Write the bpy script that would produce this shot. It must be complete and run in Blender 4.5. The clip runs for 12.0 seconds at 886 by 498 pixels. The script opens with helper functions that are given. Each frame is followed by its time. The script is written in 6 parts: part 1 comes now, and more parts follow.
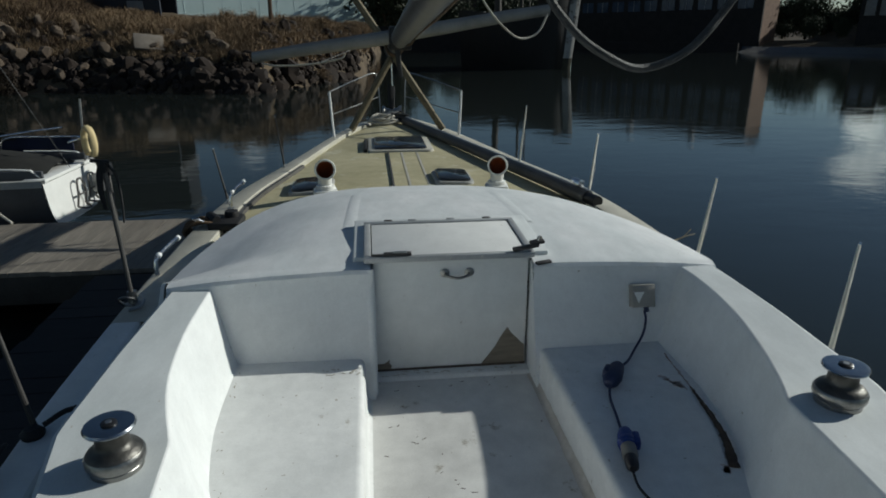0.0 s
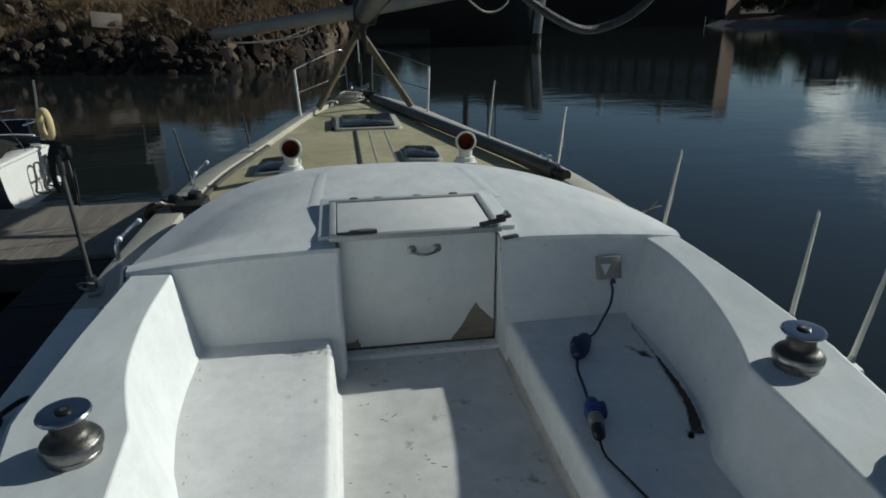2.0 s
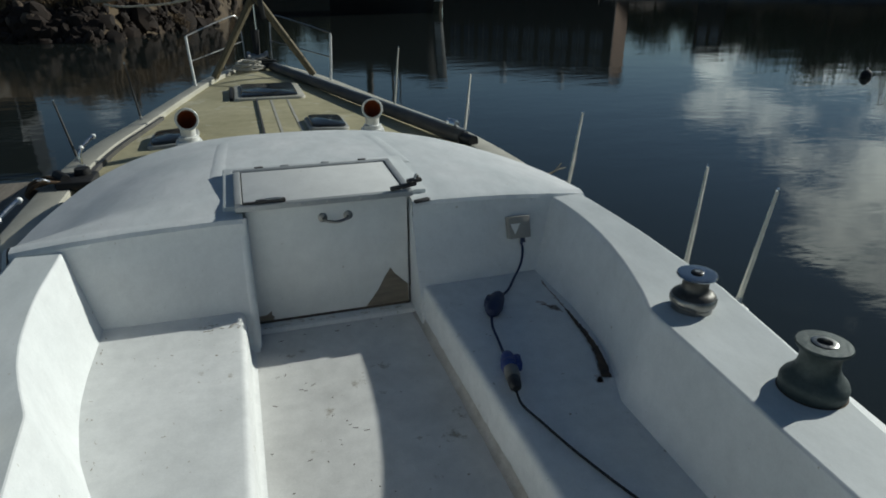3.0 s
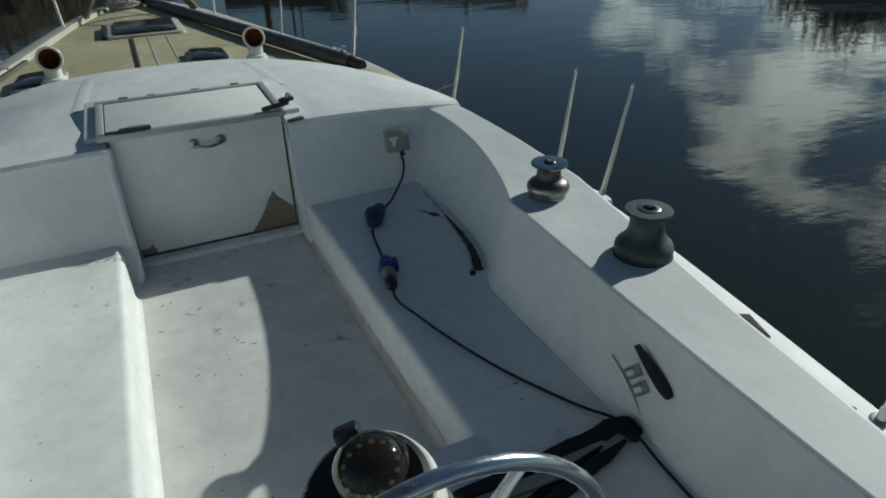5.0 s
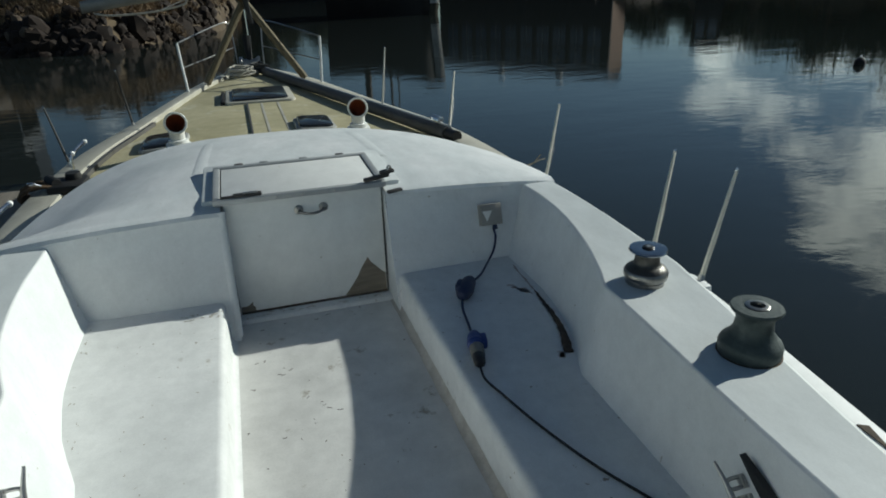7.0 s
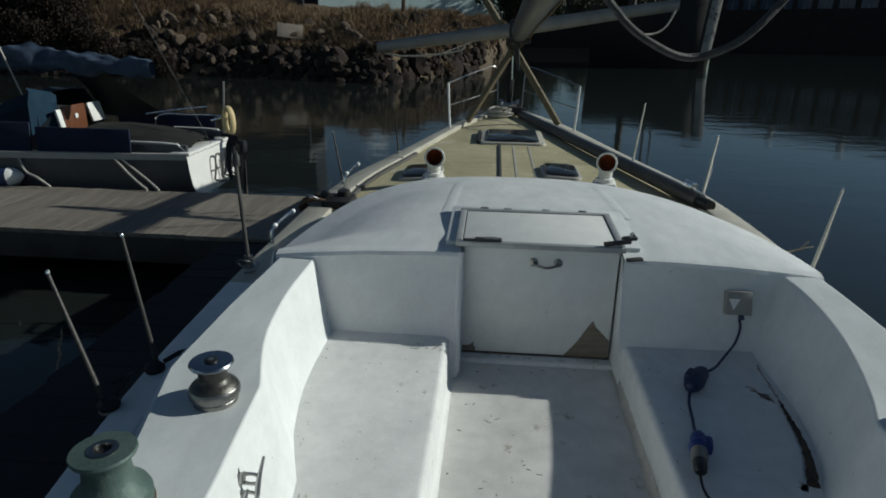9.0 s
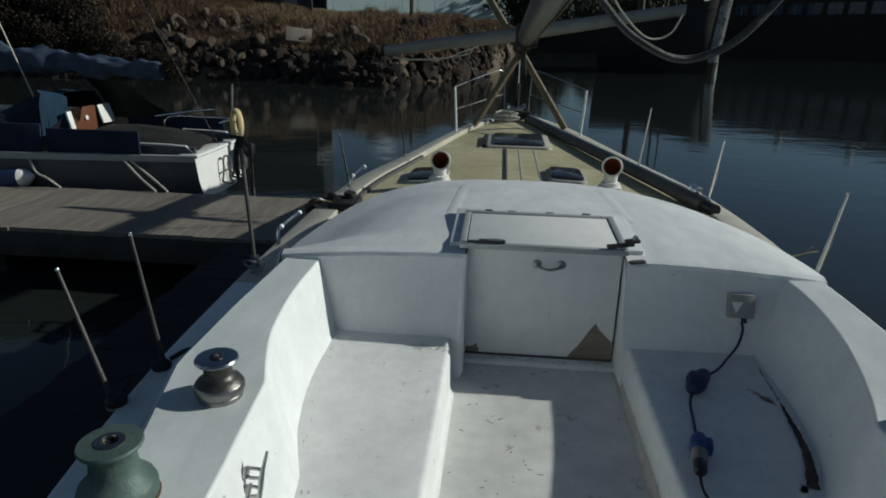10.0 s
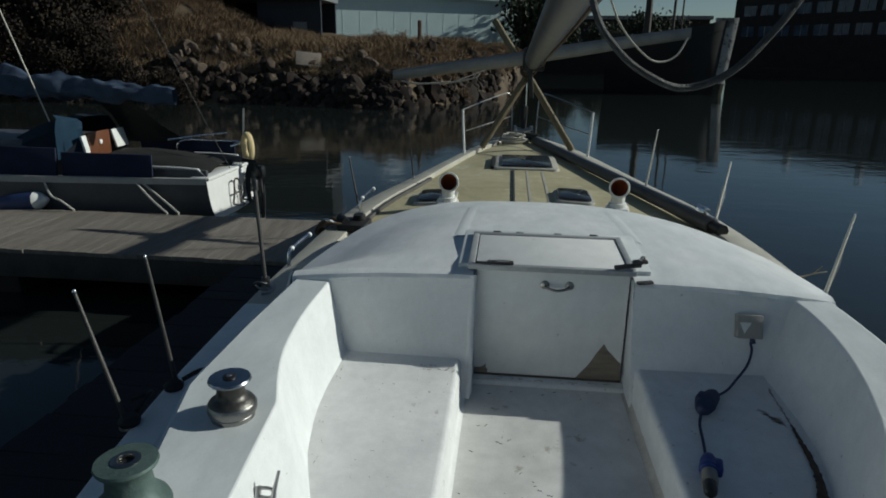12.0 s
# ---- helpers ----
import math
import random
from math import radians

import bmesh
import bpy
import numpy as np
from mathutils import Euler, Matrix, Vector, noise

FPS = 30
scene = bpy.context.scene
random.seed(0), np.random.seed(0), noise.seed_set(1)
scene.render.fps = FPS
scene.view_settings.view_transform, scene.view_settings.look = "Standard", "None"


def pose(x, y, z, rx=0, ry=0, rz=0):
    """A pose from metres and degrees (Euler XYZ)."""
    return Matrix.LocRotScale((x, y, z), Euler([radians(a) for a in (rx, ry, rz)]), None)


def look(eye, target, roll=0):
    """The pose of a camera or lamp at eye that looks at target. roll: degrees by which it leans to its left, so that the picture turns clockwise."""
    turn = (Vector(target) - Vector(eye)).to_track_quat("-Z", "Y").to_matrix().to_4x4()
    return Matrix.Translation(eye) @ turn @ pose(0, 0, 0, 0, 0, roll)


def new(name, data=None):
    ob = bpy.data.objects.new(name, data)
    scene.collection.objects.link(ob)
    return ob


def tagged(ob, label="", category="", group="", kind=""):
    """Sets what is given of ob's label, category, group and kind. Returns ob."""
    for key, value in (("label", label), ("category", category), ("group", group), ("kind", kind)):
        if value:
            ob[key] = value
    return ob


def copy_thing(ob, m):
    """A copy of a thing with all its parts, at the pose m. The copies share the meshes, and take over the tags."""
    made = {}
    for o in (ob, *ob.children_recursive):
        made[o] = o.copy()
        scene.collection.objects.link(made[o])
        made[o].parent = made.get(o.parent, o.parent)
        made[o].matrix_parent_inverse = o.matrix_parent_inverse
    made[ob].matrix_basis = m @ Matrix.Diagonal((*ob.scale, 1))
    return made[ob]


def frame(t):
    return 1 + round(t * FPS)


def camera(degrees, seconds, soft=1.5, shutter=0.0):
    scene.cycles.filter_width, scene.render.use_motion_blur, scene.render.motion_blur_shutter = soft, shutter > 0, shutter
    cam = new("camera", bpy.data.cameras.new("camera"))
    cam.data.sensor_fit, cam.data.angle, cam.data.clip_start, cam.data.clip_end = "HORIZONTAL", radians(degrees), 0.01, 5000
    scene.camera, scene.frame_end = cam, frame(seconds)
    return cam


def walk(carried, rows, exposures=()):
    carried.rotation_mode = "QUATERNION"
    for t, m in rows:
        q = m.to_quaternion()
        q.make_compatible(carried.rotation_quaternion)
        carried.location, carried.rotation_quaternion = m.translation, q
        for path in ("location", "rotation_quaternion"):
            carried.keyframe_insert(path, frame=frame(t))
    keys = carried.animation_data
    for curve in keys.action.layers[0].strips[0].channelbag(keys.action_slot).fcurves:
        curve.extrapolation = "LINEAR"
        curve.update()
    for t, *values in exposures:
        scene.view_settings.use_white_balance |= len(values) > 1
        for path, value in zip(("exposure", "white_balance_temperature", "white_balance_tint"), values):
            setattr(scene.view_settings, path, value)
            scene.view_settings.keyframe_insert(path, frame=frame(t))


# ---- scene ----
cam = camera(70.4, 12.0, soft=1.8)
PATH = [
    (0, (-0.287, -2.247, 1.404), (-0.076, -0.367, 0.755), -0.1),
    (0.5, (-0.307, -2.236, 1.404), (-0.17, -0.35, 0.752), -0.2),
    (1, (-0.314, -2.229, 1.398), (-0.227, -0.347, 0.729), -0.3),
    (1.5, (-0.288, -2.233, 1.399), (-0.109, -0.359, 0.725), -0.2),
    (2, (-0.257, -2.237, 1.389), (0.032, -0.391, 0.676), -0.6),
    (2.5, (-0.234, -2.24, 1.373), (0.121, -0.416, 0.634), -1.2),
    (3, (-0.264, -2.246, 1.363), (0.29, -0.497, 0.566), 0.1),
    (3.2, (-0.269, -2.255, 1.354), (0.38, -0.544, 0.546), 0.9),
    (4.8, (-0.171, -2.396, 1.314), (0.511, -0.748, 0.41), -0.5),
    (5, (-0.149, -2.399, 1.296), (0.592, -0.817, 0.323), -1.5),
    (5.5, (-0.085, -2.426, 1.262), (0.837, -1.006, 0.197), -2.5),
    (6, (-0.067, -2.443, 1.259), (0.905, -1.056, 0.194), -3.4),
    (6.5, (-0.1, -2.425, 1.304), (0.737, -0.844, 0.411), -2.4),
    (7, (-0.175, -2.373, 1.342), (0.365, -0.617, 0.55), -1.7),
    (7.5, (-0.244, -2.316, 1.367), (0.112, -0.489, 0.635), -0.2),
    (7.7, (-0.247, -2.306, 1.372), (-0.04, -0.455, 0.644), -0.5),
    (9.3, (-0.203, -2.333, 1.397), (-0.358, -0.452, 0.734), 1.3),
    (9.5, (-0.203, -2.332, 1.393), (-0.361, -0.452, 0.73), 1.5),
    (10, (-0.195, -2.352, 1.393), (-0.36, -0.47, 0.737), 1.2),
    (10.5, (-0.191, -2.366, 1.394), (-0.356, -0.474, 0.766), 1.5),
    (11, (-0.182, -2.372, 1.395), (-0.366, -0.477, 0.78), 0.7),
    (11.5, (-0.191, -2.37, 1.398), (-0.363, -0.471, 0.797), 1.3),
    (12, (-0.195, -2.378, 1.403), (-0.389, -0.478, 0.81), 0.8),
]
walk(cam, [(t, look(eye, target, roll)) for t, eye, target, roll in PATH], exposures=[(0.0, -0.12, 6400, 3), (3.0, -0.14, 6360, 2), (5.5, -0.09, 6330, -2), (7.2, 0.08, 6360, 0), (9.3, -0.22, 6370, 2), (12.0, -0.21, 6370, 2)])

# ---- light ----
SUN_AZ, SUN_EL = 75.3, 25.7
to_sun = Vector((math.sin(radians(SUN_AZ)) * math.cos(radians(SUN_EL)), math.cos(radians(SUN_AZ)) * math.cos(radians(SUN_EL)), math.sin(radians(SUN_EL))))
sun = new("sun", bpy.data.lights.new("sun", "SUN"))
sun.data.energy, sun.data.angle, sun.data.color = 3.75, radians(0.6), (1.0, 0.97, 0.92)
sun.matrix_world = look(to_sun * 60, (0, 0, 0))

world = bpy.data.worlds.new("sky")
scene.world = world
world.use_nodes = True
wn, wl = world.node_tree.nodes, world.node_tree.links
wn.clear()
w_out, w_bg, w_sky = wn.new("ShaderNodeOutputWorld"), wn.new("ShaderNodeBackground"), wn.new("ShaderNodeTexSky")
w_sky.sky_type, w_sky.sun_disc = "NISHITA", False
w_sky.sun_elevation, w_sky.sun_rotation = radians(SUN_EL), radians(SUN_AZ)
w_sky.air_density, w_sky.dust_density, w_sky.ozone_density = 0.9, 0.1, 2.6
w_co, w_map, w_noise, w_ramp, w_mix = (wn.new("ShaderNode" + k) for k in ("TexCoord", "Mapping", "TexNoise", "ValToRGB", "MixRGB"))
w_map.inputs["Scale"].default_value = (1.0, 1.0, 2.6)
w_map.inputs["Location"].default_value = (0.35, 0.1, 0.0)
w_map.inputs["Rotation"].default_value = (0.0, 0.0, radians(30))
w_noise.inputs["Scale"].default_value, w_noise.inputs["Detail"].default_value, w_noise.inputs["Roughness"].default_value = 6.0, 9.0, 0.66
w_ramp.color_ramp.elements[0].position, w_ramp.color_ramp.elements[1].position = 0.52, 0.675
w_mix.inputs["Color2"].default_value = (30.0, 31.5, 30.6, 1)
wl.new(w_co.outputs["Generated"], w_map.inputs["Vector"])
wl.new(w_map.outputs["Vector"], w_noise.inputs["Vector"])
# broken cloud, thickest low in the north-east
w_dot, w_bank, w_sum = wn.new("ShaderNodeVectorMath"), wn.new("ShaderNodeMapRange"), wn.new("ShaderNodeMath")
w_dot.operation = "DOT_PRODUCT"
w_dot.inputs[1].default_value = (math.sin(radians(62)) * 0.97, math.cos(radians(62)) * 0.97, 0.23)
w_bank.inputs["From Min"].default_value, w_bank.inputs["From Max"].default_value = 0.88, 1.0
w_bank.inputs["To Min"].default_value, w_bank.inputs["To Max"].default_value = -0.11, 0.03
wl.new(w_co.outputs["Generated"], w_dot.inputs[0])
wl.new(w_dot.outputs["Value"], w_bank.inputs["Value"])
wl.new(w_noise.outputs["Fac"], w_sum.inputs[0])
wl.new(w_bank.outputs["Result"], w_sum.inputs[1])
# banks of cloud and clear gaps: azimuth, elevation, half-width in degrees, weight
# the two at 195 and 240 are unseen cloud added to light aft-facing walls
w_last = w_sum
for az, el, wide, weight in ((51, 8.0, 9, 0.08), (38, 6.5, 6, 0.05), (56, 13.5, 4, 0.08), (65, 12.5, 6, 0.12), (53.5, 17.5, 5, 0.08), (66, 21.5, 4, 0.09), (57, 23.5, 3.5, 0.06), (49.5, 18.3, 3, 0.06),
                             (44.5, 13, 5.5, -0.11), (61, 15.4, 3, -0.11), (68.7, 17.7, 3.5, -0.10), (30, 10, 7, -0.12), (57, 29, 5, -0.09), (40, 17, 6, -0.10), (48, 25, 5, -0.06), (40, 9.5, 7, 0.04), (195, 18, 30, 0.07), (240, 18, 30, 0.07)):
    w_d, w_r, w_a = wn.new("ShaderNodeVectorMath"), wn.new("ShaderNodeMapRange"), wn.new("ShaderNodeMath")
    w_d.operation, w_r.interpolation_type = "DOT_PRODUCT", "SMOOTHSTEP"
    w_d.inputs[1].default_value = (math.sin(radians(az)) * math.cos(radians(el)), math.cos(radians(az)) * math.cos(radians(el)), math.sin(radians(el)))
    w_r.inputs["From Min"].default_value, w_r.inputs["From Max"].default_value = math.cos(radians(wide * 1.4)), 1.0
    w_r.inputs["To Min"].default_value, w_r.inputs["To Max"].default_value = 0.0, weight
    wl.new(w_co.outputs["Generated"], w_d.inputs[0])
    wl.new(w_d.outputs["Value"], w_r.inputs["Value"])
    wl.new(w_last.outputs[0], w_a.inputs[0])
    wl.new(w_r.outputs["Result"], w_a.inputs[1])
    w_last = w_a
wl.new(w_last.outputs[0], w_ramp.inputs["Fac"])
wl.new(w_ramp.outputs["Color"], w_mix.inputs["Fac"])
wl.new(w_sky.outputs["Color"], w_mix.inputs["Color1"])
# bright veil of thin cloud round the sun
w_near, w_pow, w_gain, w_add = wn.new("ShaderNodeVectorMath"), wn.new("ShaderNodeMath"), wn.new("ShaderNodeMath"), wn.new("ShaderNodeMixRGB")
w_near.operation, w_pow.operation, w_gain.operation, w_add.blend_type = "DOT_PRODUCT", "POWER", "MULTIPLY", "ADD"
w_near.inputs[1].default_value = tuple(to_sun)
w_pow.use_clamp = True
w_pow.inputs[1].default_value, w_gain.inputs[1].default_value = 420.0, 62.0
w_add.inputs["Fac"].default_value = 1.0
wl.new(w_co.outputs["Generated"], w_near.inputs[0])
wl.new(w_near.outputs["Value"], w_pow.inputs[0])
wl.new(w_pow.outputs[0], w_gain.inputs[0])
wl.new(w_mix.outputs["Color"], w_add.inputs["Color1"])
wl.new(w_gain.outputs[0], w_add.inputs["Color2"])
wl.new(w_add.outputs["Color"], w_bg.inputs["Color"])
w_bg.inputs["Strength"].default_value = 0.0415
wl.new(w_bg.outputs["Background"], w_out.inputs["Surface"])


# ---- materials ----
def material(name, a, b, rough=0.5, metal=0.0, scale=6.0, fine=60.0, bump=0.15, spots=None, spot_scale=9.0, spot_at=0.66, stretch=(1, 1, 1), by_object=0.0, by_island=0.0, ior=1.45, mottle=0.0, mottle_scale=16.0, specks=None, speck_scale=70.0, speck_at=0.70):
    """Two colours mixed by broad noise, broken by fine grain, with optional stains of a third colour, and a fine relief."""
    m = bpy.data.materials.new(name)
    m.use_nodes = True
    nodes, links = m.node_tree.nodes, m.node_tree.links
    bsdf = nodes["Principled BSDF"]
    co, mp = nodes.new("ShaderNodeTexCoord"), nodes.new("ShaderNodeMapping")
    mp.inputs["Scale"].default_value = stretch
    links.new(co.outputs["Object"], mp.inputs["Vector"])

    def noise_of(s, detail=5.0, roughness=0.6):
        n = nodes.new("ShaderNodeTexNoise")
        n.inputs["Scale"].default_value, n.inputs["Detail"].default_value, n.inputs["Roughness"].default_value = s, detail, roughness
        links.new(mp.outputs["Vector"], n.inputs["Vector"])
        return n

    broad, grain = noise_of(scale), noise_of(fine)
    both = nodes.new("ShaderNodeMath")
    both.operation = "MULTIPLY_ADD"
    both.inputs[1].default_value = 0.4
    links.new(grain.outputs["Fac"], both.inputs[0])
    links.new(broad.outputs["Fac"], both.inputs[2])
    ramp = nodes.new("ShaderNodeValToRGB")
    ramp.color_ramp.elements[0].position, ramp.color_ramp.elements[1].position = 0.45, 0.95
    ramp.color_ramp.elements[0].color, ramp.color_ramp.elements[1].color = (*a, 1), (*b, 1)
    links.new(both.outputs[0], ramp.inputs["Fac"])
    colour = ramp.outputs["Color"]
    if by_object or by_island:
        src = nodes.new("ShaderNodeObjectInfo" if by_object else "ShaderNodeNewGeometry")
        hsv, val = nodes.new("ShaderNodeHueSaturation"), nodes.new("ShaderNodeMapRange")
        k = by_object or by_island
        val.inputs["To Min"].default_value, val.inputs["To Max"].default_value = 1 - k, 1 + k
        links.new(src.outputs["Random" if by_object else "Random Per Island"], val.inputs["Value"])
        links.new(val.outputs["Result"], hsv.inputs["Value"])
        links.new(colour, hsv.inputs["Color"])
        colour = hsv.outputs["Color"]
    if spots:
        sp, sr, mx = noise_of(spot_scale, 8.0, 0.7), nodes.new("ShaderNodeValToRGB"), nodes.new("ShaderNodeMixRGB")
        sr.color_ramp.elements[0].position, sr.color_ramp.elements[1].position = spot_at, spot_at + 0.07
        links.new(sp.outputs["Fac"], sr.inputs["Fac"])
        links.new(sr.outputs["Color"], mx.inputs["Fac"])
        links.new(colour, mx.inputs["Color1"])
        mx.inputs["Color2"].default_value = (*spots, 1)
        colour = mx.outputs["Color"]
    if mottle:
        mn, mr, mm = noise_of(mottle_scale, 9.0, 0.72), nodes.new("ShaderNodeMapRange"), nodes.new("ShaderNodeMixRGB")
        mr.inputs["From Min"].default_value, mr.inputs["From Max"].default_value = 0.38, 0.66
        mr.inputs["To Min"].default_value, mr.inputs["To Max"].default_value = 1.0, 1.0 - mottle
        links.new(mn.outputs["Fac"], mr.inputs["Value"])
        mm.blend_type = "MULTIPLY"
        mm.inputs["Fac"].default_value = 1.0
        links.new(colour, mm.inputs["Color1"])
        links.new(mr.outputs["Result"], mm.inputs["Color2"])
        colour = mm.outputs["Color"]
    if specks:
        kn, kr, km = noise_of(speck_scale, 3.0, 0.5), nodes.new("ShaderNodeValToRGB"), nodes.new("ShaderNodeMixRGB")
        kr.color_ramp.elements[0].position, kr.color_ramp.elements[1].position = speck_at, speck_at + 0.05
        links.new(kn.outputs["Fac"], kr.inputs["Fac"])
        links.new(kr.outputs["Color"], km.inputs["Fac"])
        links.new(colour, km.inputs["Color1"])
        km.inputs["Color2"].default_value = (*specks, 1)
        colour = km.outputs["Color"]
    links.new(colour, bsdf.inputs["Base Color"])
    rr = nodes.new("ShaderNodeMapRange")
    rr.inputs["To Min"].default_value, rr.inputs["To Max"].default_value = max(0.02, rough - 0.12), min(1, rough + 0.12)
    links.new(broad.outputs["Fac"], rr.inputs["Value"])
    links.new(rr.outputs["Result"], bsdf.inputs["Roughness"])
    bsdf.inputs["Metallic"].default_value, bsdf.inputs["IOR"].default_value = metal, ior
    if bump:
        bp = nodes.new("ShaderNodeBump")
        bp.inputs["Strength"].default_value, bp.inputs["Distance"].default_value = bump, 0.01
        links.new(both.outputs[0], bp.inputs["Height"])
        links.new(bp.outputs["Normal"], bsdf.inputs["Normal"])
    return m


WHITE = material("white_deck_paint", (0.68, 0.70, 0.695), (0.84, 0.85, 0.84), 0.62, scale=2.2, fine=190, bump=0.05, spots=(0.50, 0.49, 0.44), spot_scale=6, spot_at=0.68, mottle=0.12, mottle_scale=9, specks=(0.42, 0.40, 0.35), speck_scale=48, speck_at=0.72)
DECKPAINT = material("pale_grey_deck_paint", (0.58, 0.615, 0.615), (0.74, 0.765, 0.76), 0.62, scale=2.2, fine=190, bump=0.06, spots=(0.47, 0.475, 0.45), spot_scale=5, spot_at=0.68, mottle=0.13, mottle_scale=8, specks=(0.42, 0.40, 0.35), speck_scale=48, speck_at=0.73, stretch=(1.6, 0.7, 1))
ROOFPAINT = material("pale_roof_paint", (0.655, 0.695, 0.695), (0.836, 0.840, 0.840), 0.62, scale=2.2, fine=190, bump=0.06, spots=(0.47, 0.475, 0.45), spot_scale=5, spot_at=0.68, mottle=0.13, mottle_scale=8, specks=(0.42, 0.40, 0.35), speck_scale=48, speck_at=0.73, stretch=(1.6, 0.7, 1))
SOLE = material("worn_cockpit_paint", (0.66, 0.67, 0.66), (0.83, 0.835, 0.82), 0.62, scale=2.8, fine=190, bump=0.06, spots=(0.44, 0.41, 0.35), spot_scale=9, spot_at=0.64, mottle=0.11, mottle_scale=19, specks=(0.30, 0.26, 0.20), speck_scale=42, speck_at=0.715)
FLOOR = material("scuffed_sole_paint", (0.60, 0.595, 0.575), (0.80, 0.795, 0.77), 0.66, scale=2.4, fine=170, bump=0.08, spots=(0.36, 0.33, 0.28), spot_scale=7, spot_at=0.63, mottle=0.17, mottle_scale=8, specks=(0.26, 0.22, 0.17), speck_scale=38, speck_at=0.71)
DOOR = material("door_paint", (0.74, 0.745, 0.72), (0.85, 0.85, 0.825), 0.5, scale=2.0, fine=150, bump=0.10, spots=(0.55, 0.51, 0.43), spot_scale=5, spot_at=0.66, mottle=0.10, mottle_scale=10, specks=(0.34, 0.29, 0.22), speck_scale=40, speck_at=0.735)
PLY = material("bare_plywood", (0.17, 0.14, 0.105), (0.28, 0.24, 0.185), 0.8, scale=9, fine=140, bump=0.5, stretch=(1, 1, 6))
TAN = material("tan_deck_paint", (0.38, 0.34, 0.20), (0.56, 0.51, 0.33), 0.75, scale=1.8, fine=70, bump=0.5, spots=(0.60, 0.57, 0.43), spot_scale=3.4, spot_at=0.58, mottle=0.18, mottle_scale=9)
CREAM = material("cream_rail_paint", (0.40, 0.38, 0.315), (0.54, 0.52, 0.445), 0.55, scale=4, fine=60, bump=0.3, spots=(0.30, 0.26, 0.18), spot_scale=10, spot_at=0.68)
HULL = material("hull_paint", (0.62, 0.63, 0.62), (0.74, 0.75, 0.74), 0.3, scale=2, fine=30, bump=0.05)
# sun glints on polished steel are put into a near-white, non-metal base
BRIGHT = material("glint_white_steel", (0.82, 0.82, 0.80), (0.92, 0.92, 0.90), 0.35, 0.0, scale=20, fine=200, bump=0.05)
STEEL = material("polished_steel", (0.62, 0.63, 0.64), (0.75, 0.76, 0.77), 0.2, 1.0, scale=20, fine=200, bump=0.05)
DULL = material("dull_steel", (0.36, 0.36, 0.35), (0.55, 0.54, 0.52), 0.4, 1.0, scale=14, fine=150, bump=0.2)
# sunlight on the starboard posts is put into this bright cream
POST = material("sunlit_weathered_metal", (0.66, 0.62, 0.50), (0.80, 0.77, 0.66), 0.35, 0.15, scale=12, fine=120, bump=0.15, spots=(0.3, 0.22, 0.12), spot_scale=30, spot_at=0.7)
TARNISH = material("tarnished_chrome", (0.20, 0.195, 0.185), (0.40, 0.39, 0.37), 0.32, 1.0, scale=12, fine=140, bump=0.2)
BRONZE = material("worn_bronze_drum", (0.060, 0.058, 0.052), (0.135, 0.130, 0.120), 0.42, 0.8, scale=10, fine=120, bump=0.3)
VERDI_D = material("dark_verdigris_bronze", (0.035, 0.05, 0.05), (0.085, 0.105, 0.10), 0.5, 0.35, scale=9, fine=100, bump=0.4)
VERDI_L = material("pale_verdigris_bronze", (0.055, 0.092, 0.082), (0.12, 0.17, 0.152), 0.55, 0.25, scale=9, fine=100, bump=0.4)
ALU = material("grey_anodised_spar", (0.20, 0.20, 0.195), (0.31, 0.31, 0.30), 0.42, 0.6, scale=5, fine=80, bump=0.1, stretch=(1, 1, 1))
MASTALU = material("weathered_mast_alloy", (0.120, 0.120, 0.117), (0.186, 0.186, 0.180), 0.42, 0.6, scale=5, fine=80, bump=0.1, stretch=(1, 1, 1))
PORTPOST = material("dark_stanchion_metal", (0.035, 0.032, 0.030), (0.085, 0.08, 0.075), 0.5, 0.3, scale=8, fine=80, bump=0.2)
FRAME = material("pale_metal_frame", (0.34, 0.35, 0.35), (0.46, 0.47, 0.47), 0.45, 0.2, scale=10, fine=100, bump=0.1)
SCUFF = material("grey_brown_scuff", (0.36, 0.335, 0.295), (0.60, 0.58, 0.54), 0.85, scale=14, fine=160, bump=0.15)
DARKALU = material("dark_weathered_spar", (0.065, 0.062, 0.058), (0.14, 0.133, 0.125), 0.5, 0.3, scale=5, fine=80, bump=0.2)
BLACK = material("black_plastic", (0.010, 0.010, 0.011), (0.022, 0.022, 0.024), 0.4, scale=10, fine=100, bump=0.1)
RUBBER = material("black_rubber", (0.008, 0.008, 0.009), (0.018, 0.018, 0.018), 0.65, scale=10, fine=120, bump=0.3)
BLUE = material("blue_plug_plastic", (0.008, 0.026, 0.14), (0.014, 0.042, 0.21), 0.4, scale=20, fine=100, bump=0.05)
NAVY_CABLE = material("navy_cable_sheath", (0.010, 0.018, 0.055), (0.02, 0.032, 0.085), 0.5, scale=20, fine=100, bump=0.1)
GREY_PL = material("grey_plastic", (0.30, 0.30, 0.28), (0.40, 0.40, 0.38), 0.5, scale=10, fine=100, bump=0.1)
PLASTIC_W = material("white_plastic", (0.70, 0.70, 0.67), (0.80, 0.80, 0.77), 0.35, scale=6, fine=80, bump=0.05)
ORANGE = material("orange_cowl_lining", (0.11, 0.022, 0.008), (0.22, 0.05, 0.016), 0.5, scale=8, fine=60, bump=0.1)
TINT = material("smoked_hatch_glass", (0.012, 0.014, 0.016), (0.03, 0.033, 0.036), 0.12, scale=5, fine=60, bump=0.02)
